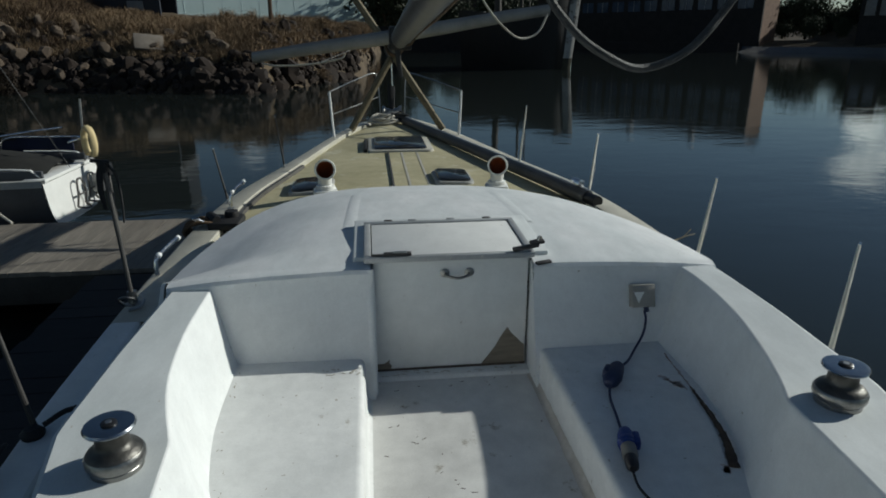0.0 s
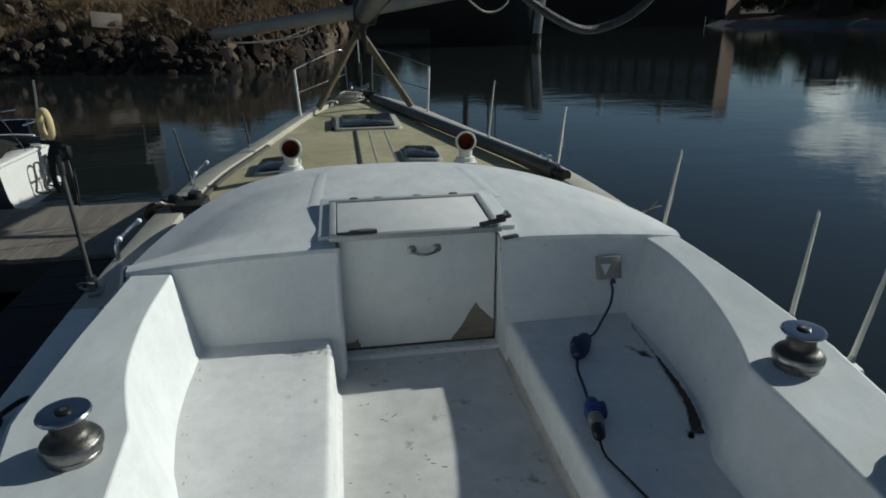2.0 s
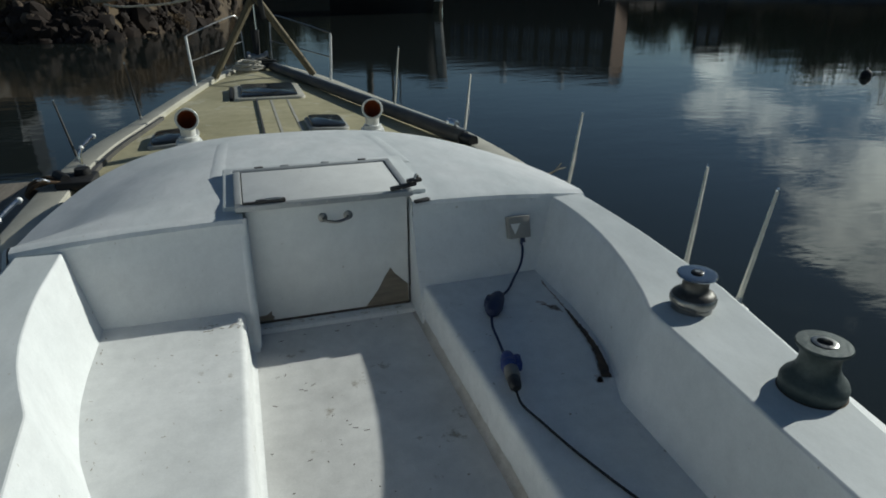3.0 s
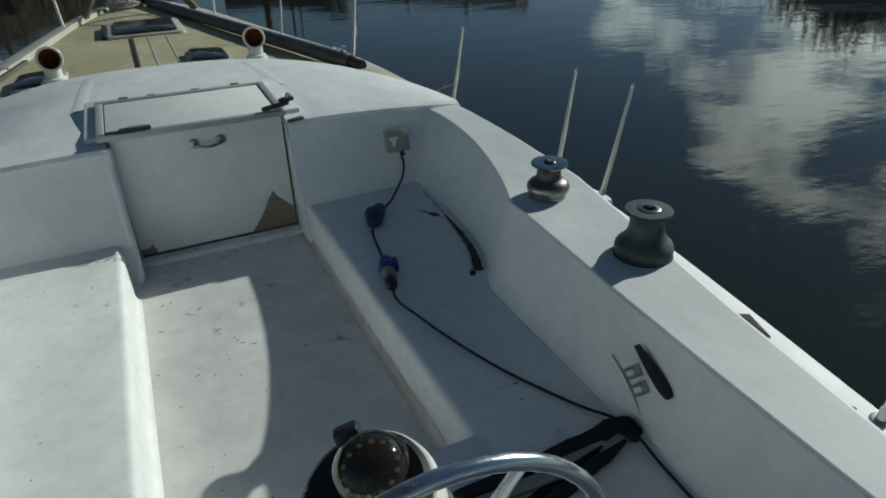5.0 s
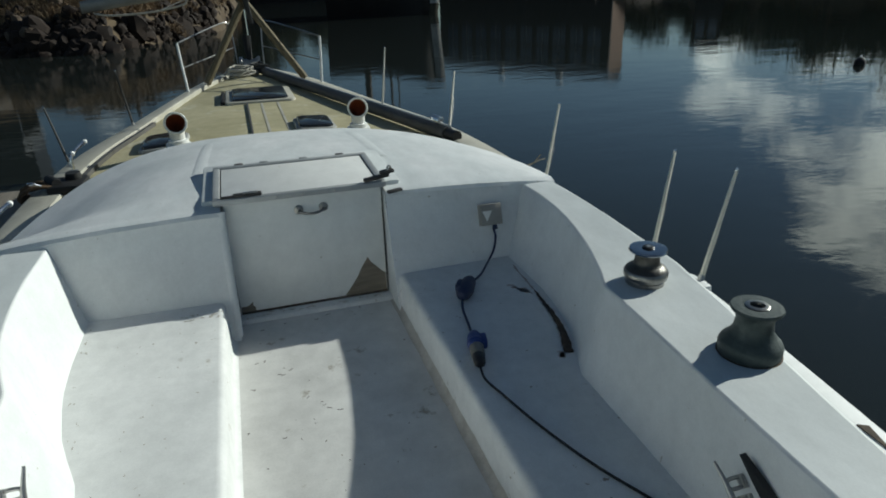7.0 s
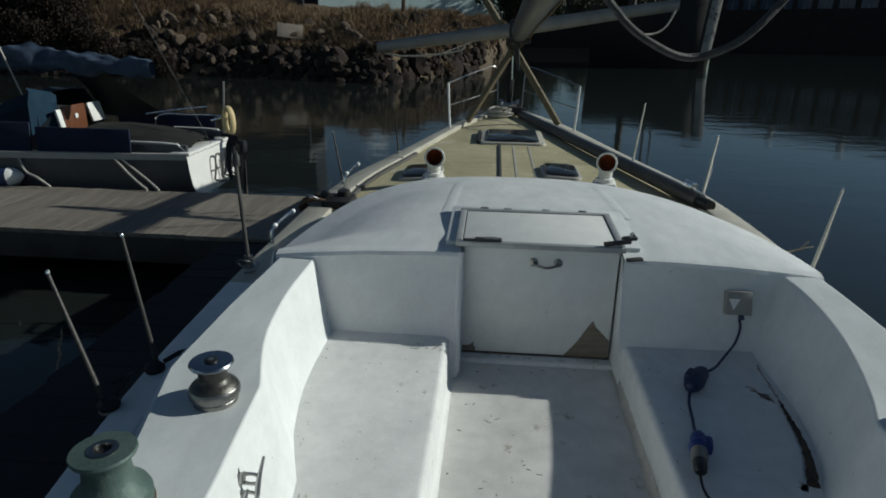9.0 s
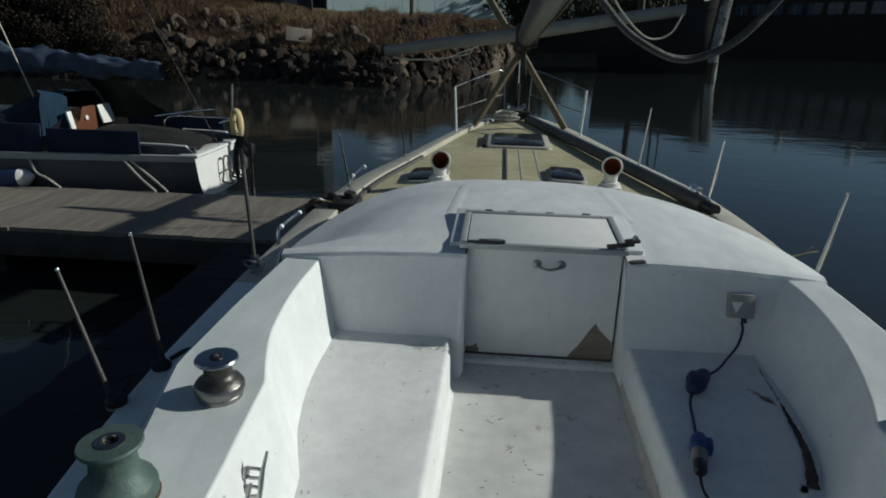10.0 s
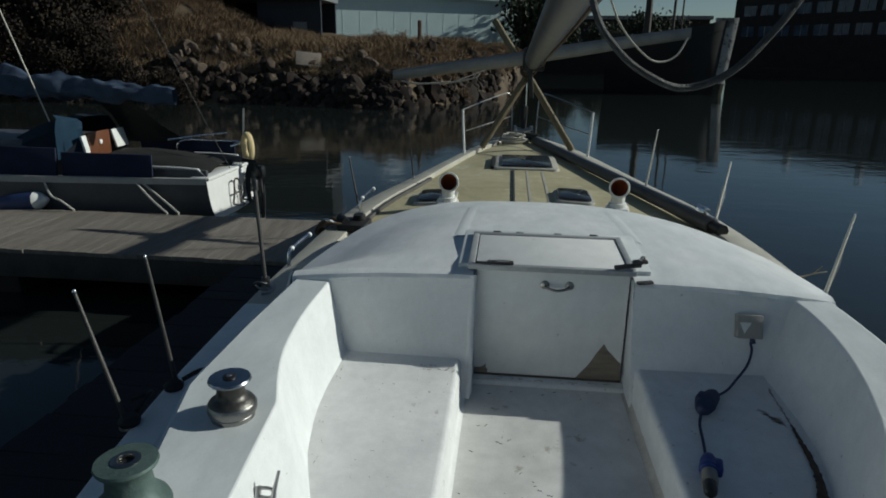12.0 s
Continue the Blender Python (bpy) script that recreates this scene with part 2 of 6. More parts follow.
TIMBER = material("weathered_timber_pole", (0.13, 0.105, 0.062), (0.24, 0.20, 0.125), 0.8, scale=8, fine=60, bump=0.5, stretch=(6, 6, 1))
PLANK = material("grey_pontoon_plank", (0.14, 0.121, 0.100), (0.255, 0.228, 0.190), 0.85, scale=3, fine=40, bump=0.6, stretch=(6, 1, 6), by_object=0.13, spots=(0.14, 0.12, 0.095), spot_scale=5, spot_at=0.64)
DARKWOOD = material("dark_wet_timber", (0.03, 0.027, 0.024), (0.075, 0.065, 0.055), 0.7, scale=4, fine=50, bump=0.5)
ROPE = material("pale_rope", (0.38, 0.36, 0.31), (0.58, 0.55, 0.48), 0.9, scale=60, fine=300, bump=0.6)
GREY_ROPE = material("grey_wire_rope", (0.045, 0.045, 0.044), (0.10, 0.10, 0.097), 0.6, 0.2, scale=60, fine=300, bump=0.5)
RUST = material("rusty_brown", (0.055, 0.035, 0.022), (0.13, 0.085, 0.05), 0.85, scale=12, fine=90, bump=0.5)


# ---- mesh tools ----
def join(*many):
    verts, faces = [], []
    for v, f in many:
        n = len(verts)
        verts += [tuple(p) for p in v]
        faces += [tuple(i + n for i in q) for q in f]
    return verts, faces


def moved(vf, m):
    return [tuple(m @ Vector(p)) for p in vf[0]], vf[1]


def mirrored(vf):
    return [(-x, y, z) for x, y, z in vf[0]], [tuple(reversed(f)) for f in vf[1]]


def box(x0, x1, y0, y1, z0, z1, bevel=0.0, segments=2):
    bm = bmesh.new()
    bmesh.ops.create_cube(bm, size=1, matrix=Matrix.Translation(((x0 + x1) / 2, (y0 + y1) / 2, (z0 + z1) / 2)) @ Matrix.Diagonal((x1 - x0, y1 - y0, z1 - z0, 1)))
    if bevel:
        bmesh.ops.bevel(bm, geom=bm.edges[:], offset=bevel, segments=segments, profile=0.5, affect="EDGES")
    bm.verts.index_update()
    out = [tuple(v.co) for v in bm.verts], [tuple(v.index for v in f.verts) for f in bm.faces]
    bm.free()
    return out


def lathe(profile, n=24, caps=True):
    """A body turned about z from (radius, height) pairs, from the bottom up."""
    verts = [(r * math.cos(2 * math.pi * i / n), r * math.sin(2 * math.pi * i / n), z) for r, z in profile for i in range(n)]
    faces = [(k * n + i, k * n + (i + 1) % n, (k + 1) * n + (i + 1) % n, (k + 1) * n + i) for k in range(len(profile) - 1) for i in range(n)]
    if caps:
        faces += [tuple(range(n - 1, -1, -1)), tuple((len(profile) - 1) * n + i for i in range(n))]
    return verts, faces


def curve(points, k=6):
    """A smooth line through the points."""
    p = [Vector(q) for q in points]
    p = [2 * p[0] - p[1], *p, 2 * p[-1] - p[-2]]
    out = []
    for a, b, c, d in zip(p, p[1:], p[2:], p[3:]):
        for i in range(k):
            t = i / k
            out.append(0.5 * (2 * b + (c - a) * t + (2 * a - 5 * b + 4 * c - d) * t * t + (3 * b - a - 3 * c + d) * t**3))
    return out + [p[-2]]


def tube(points, r, n=8, r_end=None, flat=1.0):
    """A round bar along the points; flat below 1 squashes it."""
    pts = [Vector(p) for p in points]
    up = Vector((0, 0, 1)) if abs((pts[-1] - pts[0]).normalized().z) < 0.9 else Vector((0, 1, 0))
    verts, side = [], None
    for i, p in enumerate(pts):
        d = (pts[min(i + 1, len(pts) - 1)] - pts[max(i - 1, 0)]).normalized()
        side = (d.cross(up) if side is None else side - d * side.dot(d)).normalized()
        over = side.cross(d)
        rad = r if r_end is None else r + (r_end - r) * i / (len(pts) - 1)
        verts += [tuple(p + rad * (math.cos(2 * math.pi * j / n) * side + flat * math.sin(2 * math.pi * j / n) * over)) for j in range(n)]
    faces = [(i * n + j, i * n + (j + 1) % n, (i + 1) * n + (j + 1) % n, (i + 1) * n + j) for i in range(len(pts) - 1) for j in range(n)]
    faces += [tuple(range(n - 1, -1, -1)), tuple((len(pts) - 1) * n + j for j in range(n))]
    return verts, faces


def loft(rows, closed=False):
    """A skin over rows of equally many points."""
    n = len(rows[0])
    verts = [tuple(p) for row in rows for p in row]
    m = n if closed else n - 1
    return verts, [(k * n + i, k * n + (i + 1) % n, (k + 1) * n + (i + 1) % n, (k + 1) * n + i) for k in range(len(rows) - 1) for i in range(m)]


def prism(outline, m, depth):
    """A plate of the outline (x, y), depth thick along z, at the pose m."""
    n = len(outline)
    verts = [(x, y, 0) for x, y in outline] + [(x, y, depth) for x, y in outline]
    faces = [tuple(range(n - 1, -1, -1)), tuple(range(n, 2 * n))] + [(i, (i + 1) % n, n + (i + 1) % n, n + i) for i in range(n)]
    return moved((verts, faces), m)


def part(name, vf, mat, parent=None, label="", angle=35, bevel=0.0):
    me = bpy.data.meshes.new(name)
    me.from_pydata([tuple(v) for v in vf[0]], [], vf[1])
    bm = bmesh.new()
    bm.from_mesh(me)
    bmesh.ops.recalc_face_normals(bm, faces=bm.faces)
    bm.to_mesh(me)
    bm.free()
    me.materials.append(mat)
    me.polygons.foreach_set("use_smooth", [True] * len(me.polygons))
    me.set_sharp_from_angle(angle=radians(angle))
    ob = new(name, me)
    if parent:
        ob.parent = parent
    if label:
        ob["label"] = label
    if bevel:
        mod = ob.modifiers.new("bevel", "BEVEL")
        mod.width, mod.segments, mod.limit_method, mod.angle_limit = bevel, 3, "ANGLE", radians(35)
        mod.harden_normals = False
    return ob


def thing(name, label, category, m=None, group="", kind=""):
    ob = new(name)
    ob.empty_display_size = 0.05
    if m is not None:
        ob.matrix_basis = m
    return tagged(ob, label, category, group, kind)


def along(values, y):
    ys, xs = zip(*sorted(values))
    return float(np.interp(y, ys, xs))


# ---- the yacht: plan lines, half-breadths by y ----
BEAM = [(-3.6, 0.87), (-2.2, 1.09), (-1.9, 1.14), (-1.42, 1.225), (-0.67, 1.335), (0.4, 1.378), (1.6, 1.378), (2.4, 1.31), (3.35, 1.09), (4.2, 0.92), (5.0, 0.76), (5.5, 0.65), (6.2, 0.42), (6.8, 0.17), (7.05, 0.03)]
COAM_TOP = [(0.05, 0.900), (-0.05, 0.902), (-0.15, 0.905), (-0.25, 0.903), (-0.35, 0.896), (-0.45, 0.884), (-0.55, 0.867), (-0.65, 0.845), (-0.75, 0.818), (-0.86, 0.783), (-0.93, 0.756), (-0.97, 0.738), (-1.1, 0.730), (-1.24, 0.720), (-1.48, 0.700), (-1.75, 0.683), (-2.06, 0.67), (-3.45, 0.62)]
# the starboard coaming rises a little towards the coachroof
COAM_RISE = [(0.05, 0.012), (-0.05, 0.013), (-0.15, 0.015), (-0.3, 0.015), (-0.5, 0.012), (-0.65, 0.007), (-0.85, 0.002), (-0.95, 0.0), (-3.45, 0.0)]
COAM_FOOT = [(0.05, 0.80), (-0.15, 0.80), (-0.45, 0.80), (-0.58, 0.787), (-0.70, 0.766), (-0.82, 0.735), (-0.93, 0.69), (-1.0, 0.662), (-1.6, 0.652), (-2.3, 0.625), (-3.45, 0.58)]
STAR_OUT = [(0.05, 1.045), (-0.5, 1.045), (-0.9, 1.037), (-1.2, 0.98), (-1.68, 0.878), (-2.2, 0.79), (-3.45, 0.665)]
COAM_OUT = [(0.05, 1.04), (-0.5, 1.06), (-0.9, 1.06), (-1.2, 0.985), (-1.68, 0.875), (-2.2, 0.785), (-3.45, 0.66)]
PORT_TOP = [(0.05, 0.892), (-0.07, 0.892), (-0.33, 0.893), (-0.45, 0.886), (-0.55, 0.876), (-0.65, 0.863), (-0.75, 0.842), (-0.85, 0.812), (-0.94, 0.781), (-0.97, 0.771), (-1.18, 0.752), (-1.34, 0.735), (-2.06, 0.69), (-3.45, 0.63)]
PORT_FOOT = [(0.05, 0.805), (-0.42, 0.805), (-0.55, 0.798), (-0.65, 0.785), (-0.80, 0.756), (-0.90, 0.722), (-1.0, 0.685), (-1.08, 0.672), (-1.6, 0.66), (-2.3, 0.63), (-3.45, 0.585)]
WATER_Z, SOLE_Z, SEAT_Z, COAM_Z, DECK_Z = -0.70, 0.10, 0.25, 0.52, 0.25


def half_beam(y):
    """Smoothed half-breadth of the deck edge."""
    return sum(along(BEAM, min(max(y + d, -3.6), 7.05)) for d in (-0.3, -0.15, 0, 0.15, 0.3)) / 5 if -3.3 < y < 6.7 else along(BEAM, y)


def deck_z(x, y):
    b = half_beam(y)
    return DECK_Z + 0.045 * max(0.0, 1 - (x / max(b, 0.05)) ** 2)


def ease(t):
    t = min(1.0, max(0.0, t))
    return t * t * (3 - 2 * t)


def roof_plan(i, n, grow=1.0):
    """A point on the rounded outline of the coachroof."""
    c, s = math.cos(math.pi * i / n), max(math.sin(math.pi * i / n), 0.0)
    if c > 0:
        return 1.05 * grow * c ** (2 / 2.3), 1.60 * grow * s ** (2 / 2.3)
    # fuller to port, where the edge droops to the side deck
    y = 1.60 * grow * s ** (2 / 3.2)
    return -(1.05 + 0.115 * ease(y / 0.30)) * grow * abs(c) ** (2 / 3.2), y


def roof_z(x, y):
    r = (abs(x / 1.05) ** 2.3 + (max(y, 0) / 1.60) ** 2.3) ** (1 / 2.3)
    droop = 0.125 * ease(y / 0.34) * min(1.0, -x / 1.165) ** 3 if x < 0 else 0.0
    return 0.503 + 0.022 * ease(y / 0.12) * (1 - min(r, 1.0) ** 2) + 0.078 * (1 - min(r, 1.0) ** 3) + 0.036 * max(0.0, 1 - max(y, 0) / 0.9) * min(abs(x) / 1.05, 1.0) ** 3 - droop


def rail_width(y):
    """Width of the cream rail cap forward of the coachroof."""
    return 0.165 - 0.045 * min(1, max(0, (y - 1.5) / 2.5))


yacht = thing("sailing_yacht", "white and tan sailing yacht moored with its mast lowered", "boat")
ys = [-3.55 + 0.15 * i for i in range(70)] + [6.95, 7.04]

# hull: deck edge, topsides, turn of the bilge
rows = []
for y in ys:
    b = half_beam(y)
    z = DECK_Z
    rake = max(0.0, y - 5.5) * 0.25
    rows.append([(b + 0.004, y, z), (b + 0.01, y - rake * 0.1, z - 0.12), (b * 0.97, y - rake * 0.5, z - 0.5), (b * 0.86, y - rake, WATER_Z - 0.1), (b * 0.5, y - rake, WATER_Z - 0.4), (0, y - rake, WATER_Z - 0.55)])
side = loft(rows)
stern = [(p[0], p[1], p[2]) for p in rows[0]] + [(-p[0], p[1], p[2]) for p in reversed(rows[0])]
part("hull", join(side, mirrored(side), (stern, [tuple(range(len(stern)))])), HULL, yacht, "white painted hull")

# foredeck and side decks, with the cockpit left open
xs = [-1 + i / 12 for i in range(25)]
fore = loft([[(t * (half_beam(y) - 0.10), y, deck_z(t * half_beam(y), y)) for t in xs] for y in [0.9 + 0.15 * i for i in range(40)] + [6.85, 6.95]])
part("foredeck", fore, TAN, yacht, "weathered tan painted deck")
for s in (1, -1):
    strip = loft([[(s * along(STAR_OUT, min(y, 0.05)) - s * 0.03, y, DECK_Z + 0.012), (s * (half_beam(y) - 0.09), y, DECK_Z)] for y in [-3.5 + 0.2 * i for i in range(23)]])
    part("side_deck", strip, CREAM, yacht, "narrow cream side deck")
    for aft in (True, False):
        rail = []
        for y in [v for v in ys if (v < 0.3 if aft else v > 0.18)]:
            b, z = half_beam(y), DECK_Z
            w = min(0.115 if aft else rail_width(y), b)
            rail.append([(s * (b - w), y, z - 0.03), (s * (b - w), y, z + 0.038), (s * (b - w + 0.008), y, z + 0.046), (s * (b - 0.01), y, z + 0.046), (s * (b + 0.006), y, z + 0.036), (s * (b + 0.012), y, z - 0.04)])
        part("toe_rail", loft(rail), WHITE if aft else CREAM, yacht, "white painted toe rail cap" if aft else "cream painted toe rail cap")

# coachroof: domed top with a rounded front, and its sides down to the deck
rings = []
N = 96
for k in range(11):
    r = k / 10
    row = []
    for i in range(N + 1):
        x, y = roof_plan(i, N, r)
        row.append((x, y, roof_z(x, y)))
    rings.append(row)
for grow, drop in ((1.010, 0.004), (1.017, 0.018), (1.024, 0.05), (1.05, 0.17), (1.06, 0.285)):
    rings.append([(*roof_plan(i, N, grow), rings[10][i][2] - drop) for i in range(N + 1)])
roof = loft(rings)
aft = []
for i in range(109):
    x = -1.05 + 2.10 * i / 108
    wob = 0.0045 * noise.noise(Vector((x * 14, 3.1, 0))) - 0.002
    aft.append([(x, 0, roof_z(x, 0)), (x, -0.02, roof_z(x, 0) - 0.001), (x, -0.04 + wob, roof_z(x, 0) - 0.008), (x, -0.048 + wob, roof_z(x, 0) - 0.022), (x, -0.047, 0.512 if abs(x) > 0.80 else roof_z(x, 0) - 0.0225)])
left_edge, right_edge = [r for r in aft if r[0][0] < -0.306], [r for r in aft if r[0][0] > 0.308]
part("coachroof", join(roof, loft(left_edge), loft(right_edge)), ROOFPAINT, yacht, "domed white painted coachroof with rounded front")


for sx in (-1, 1):
    strip = []
    for i in range(12):
        y = 0.44 + 0.075 * i
        x = sx * (0.40 - 0.02 * (y - 0.4))
        strip.append([(x - 0.042, y, roof_z(x - 0.042, y) - 0.002), (x - 0.018, y, roof_z(x, y) + 0.0018), (x + 0.018, y, roof_z(x, y) + 0.0018), (x + 0.042, y, roof_z(x + 0.042, y) - 0.002)])
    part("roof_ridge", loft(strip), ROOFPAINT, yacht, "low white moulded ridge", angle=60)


def bulkhead_y(z):
    return -0.13 + (z - SEAT_Z) / 0.27 * 0.085


DOOR_W = 0.305
for x0, x1 in ((-1.05, -DOOR_W - 0.003), (DOOR_W + 0.005, 1.05)):
    rows = []
    for z in (0.0, 0.1, 0.2, 0.3, 0.4, 0.5):
        rows.append([(x0 + (x1 - x0) * i / 10, bulkhead_y(z), z) for i in range(11)])
    rows.append([(x0 + (x1 - x0) * i / 10, -0.048, roof_z(x0 + (x1 - x0) * i / 10, 0) - 0.022) for i in range(11)])
    inner = x1 if x0 < 0 else x0
    jamb = loft([[(inner, bulkhead_y(z), z), (inner, 0.06, z)] for z in (0.0, 0.1, 0.2, 0.3, 0.4, 0.5, 0.57)])
    part("bulkhead", join(loft(rows), jamb), WHITE, yacht, "white painted cockpit bulkhead")

# cockpit coamings with their sloping inner walls
for s in (1, -1):
    rows = []
    for y in [0.04 - 0.05 * i for i in range(20)] + [-0.96, -0.98] + [-1.0 - 0.1 * i for i in range(25)]:
        t, f, o = along(COAM_TOP if s > 0 else PORT_TOP, y), along(COAM_FOOT if s > 0 else PORT_FOOT, y), along(STAR_OUT if s > 0 else COAM_OUT, y)
        z0, zt = SEAT_Z - 0.02, COAM_Z + (along(COAM_RISE, y) if s > 0 else 0.0)
        rows.append([(s * (f - 0.02), y, z0), (s * f, y, SEAT_Z), (s * (f + 0.012), y, SEAT_Z + 0.02), (s * (f + (t - f) * 0.94), y, zt - 0.016), (s * (t - 0.001), y, zt - 0.005), (s * (t + 0.002), y, zt - 0.0015), (s * (t + 0.006), y, zt),
                     (s * (o - 0.015), y, zt), (s * (o - 0.003), y, zt - 0.006), (s * o, y, zt - 0.02), (s * (o + 0.03), y, DECK_Z - 0.02)])
    part("coaming", loft([r[:7] for r in rows]), WHITE, yacht, "white coaming with a curved inner wall", angle=24)
    part("coaming_top", loft([r[6:] for r in rows]), DECKPAINT, yacht, "pale grey painted coaming top", angle=24)
SEAT_L, SEAT_R, WELL_AFT = -0.345, 0.325, -1.50
for s, edge in ((-1, SEAT_L), (1, SEAT_R)):
    rows = []
    for y in [0.0 - 0.05 * i for i in range(70)]:
        f = along(COAM_FOOT if s > 0 else PORT_FOOT, y)
        wob = 0.0015 * noise.noise(Vector((y * 5, s, 0)))
        rows.append([(edge - s * 0.026, y, SOLE_Z - 0.002), (edge - s * 0.016, y, SOLE_Z + 0.003), (edge - s * 0.009, y, SOLE_Z + 0.010), (edge - s * 0.005, y, SOLE_Z + 0.022), (edge + wob, y, SEAT_Z - 0.022), (edge + s * 0.0025 + wob, y, SEAT_Z - 0.013), (edge + s * 0.008 + wob, y, SEAT_Z - 0.0055), (edge + s * 0.015, y, SEAT_Z - 0.0015), (edge + s * 0.024, y, SEAT_Z)] + [(edge + s * 0.024 + (s * (f + 0.01) - edge - s * 0.024) * k / 5, y, SEAT_Z + 0.004 * k / 5) for k in range(1, 6)])
    part("cockpit_seat", loft(rows), SOLE, yacht, "white painted cockpit seat, scuffed", angle=40)
rows = [[(SEAT_L - 0.03 + (SEAT_R - SEAT_L + 0.06) * i / 8, y, SOLE_Z) for i in range(9)] for y in [0.08 - 0.1 * i for i in range(17)]]
part("cockpit_sole", loft(rows), FLOOR, yacht, "worn white painted cockpit sole")
# same white as the seats; extra shade is put in with the darker sole paint
part("helm_bench", box(SEAT_L - 0.025, SEAT_R + 0.022, -3.45, WELL_AFT, -0.02, SEAT_Z + 0.005, 0.008), FLOOR, yacht, "white painted helm platform")
part("aft_coaming", box(-0.86, 0.86, -3.6, -3.4, -0.05, COAM_Z + 0.002, 0.02), WHITE, yacht, "white aft coaming")
part("threshold", box(-DOOR_W - 0.03, DOOR_W + 0.03, -0.055, 0.07, 0.0, 0.118, 0.008), SOLE, yacht, "raised companionway threshold")
part("cabin_backing", box(-0.5, 0.5, 0.09, 0.11, -0.02, 0.55), BLACK, yacht)

# companionway door with its flaked paint
door = part("companionway_door", box(-DOOR_W + 0.002, DOOR_W - 0.004, 0.0, 0.03, 0.122, 0.588, 0.004), DOOR, yacht, "white painted plywood door with flaking corners")
flake = [(0.118, 0.124), (0.150, 0.165), (0.175, 0.20), (0.198, 0.245), (0.226, 0.288), (0.240, 0.262), (0.262, 0.24), (0.285, 0.215), (0.297, 0.205), (0.299, 0.124)]
part("bare_patch", prism(flake, pose(0, -0.0015, 0, 90, 0, 0), -0.003), PLY, door, "bare plywood showing where paint flaked off")
flake = [(-0.299, 0.124), (-0.299, 0.150), (-0.275, 0.150), (-0.262, 0.158), (-0.250, 0.168), (-0.252, 0.150), (-0.243, 0.142), (-0.246, 0.124)]
part("bare_patch", prism(flake, pose(0, -0.0015, 0, 90, 0, 0), -0.003), PLY, door)
grip = curve([(-0.045, -0.001, 0.525), (-0.04, -0.02, 0.520), (0.0, -0.03, 0.514), (0.04, -0.02, 0.520), (0.045, -0.001, 0.525)], 5)
feet = join(moved(lathe([(0.018, 0), (0.018, 0.004), (0.010, 0.008)], 14), pose(-0.048, 0.0, 0.527, 90)), moved(lathe([(0.018, 0), (0.018, 0.004), (0.010, 0.008)], 14), pose(0.048, 0.0, 0.527, 90)))
part("door_handle", moved(join(tube(grip, 0.0055, 10), feet), Matrix.Translation((0.02, 0, 0.004))), TARNISH, door, "dull metal grab handle")

# companionway hatch on its raised base
tilt = Matrix.Translation((-0.006, -0.03, 0.583)) @ pose(0, 0, 0, 2.2)
hatch = thing("companionway_hatch", "white companionway hatch in a grey metal frame, closed", "hatch", tilt)
part("hatch_base", box(-0.372, 0.39, 0.052, 0.505, -0.08, 0.014, 0.006), DECKPAINT, hatch, "white raised hatch base")
part("lid", box(-0.2985, 0.2935, 0.034, 0.3985, 0.0, 0.025, 0.003), DOOR, hatch, "white lid panel")
part("gasket", box(-0.3035, 0.2985, 0.0295, 0.4035, 0.0, 0.020), RUBBER, hatch, "dark rubber seam round the lid")
for vf in (box(-0.33, 0.325, 0.004, 0.030, 0.006, 0.028, 0.004), box(-0.33, 0.325, 0.403, 0.43, -0.004, 0.03, 0.004), box(-0.33, -0.303, 0.03, 0.403, -0.004, 0.03, 0.004), box(0.298, 0.325, 0.03, 0.403, -0.004, 0.03, 0.004)):
    part("frame_bar", vf, FRAME, hatch, "grey metal frame")
for x, mat in ((-0.225, DARKALU), (-0.12, FRAME), (0.05, FRAME), (0.21, DARKALU)):
    part("hinge", box(x - 0.018, x + 0.018, 0.425, 0.448, 0.0, 0.032, 0.004), mat, hatch)
part("hasp", join(box(-0.255, -0.150, 0.012, 0.036, 0.028, 0.040, 0.004), box(-0.30, -0.25, 0.016, 0.030, 0.028, 0.035, 0.002)), PORTPOST, hatch, "dark metal hasp")
part("hasp_plate", box(-0.220, -0.165, 0.016, 0.032, 0.040, 0.043, 0.001), DULL, hatch, "pale worn metal plate")
turn = pose(0.240, 0.014, 0.030, 0, -6, 8)
part("hasp", join(moved(box(0.0, 0.105, -0.012, 0.012, 0.0, 0.015, 0.005), turn), moved(box(0.070, 0.128, -0.015, 0.017, 0.012, 0.028, 0.007), turn), moved(box(0.0, 0.065, -0.011, 0.011, 0.0, 0.011, 0.004), pose(0.322, -0.028, -0.012, 0, 0, 18))), PORTPOST, hatch, "dark metal hasp, open")
part("padlock_staple", moved(tube(curve([(0.100, -0.004, 0.024), (0.106, 0.0, 0.038), (0.116, 0.004, 0.038), (0.120, 0.008, 0.024)], 4), 0.005, 8), turn), DULL, hatch, "pale worn staple")
for x in (-0.10, 0.0, 0.12):
    part("frame_bolt", moved(lathe([(0.006, 0), (0.006, 0.002), (0.003, 0.004)], 10), pose(x, 0.004, 0.017, 90)), DULL, hatch)
# rounded, lumpy paint along the bulkhead edge beside the door
rows = []
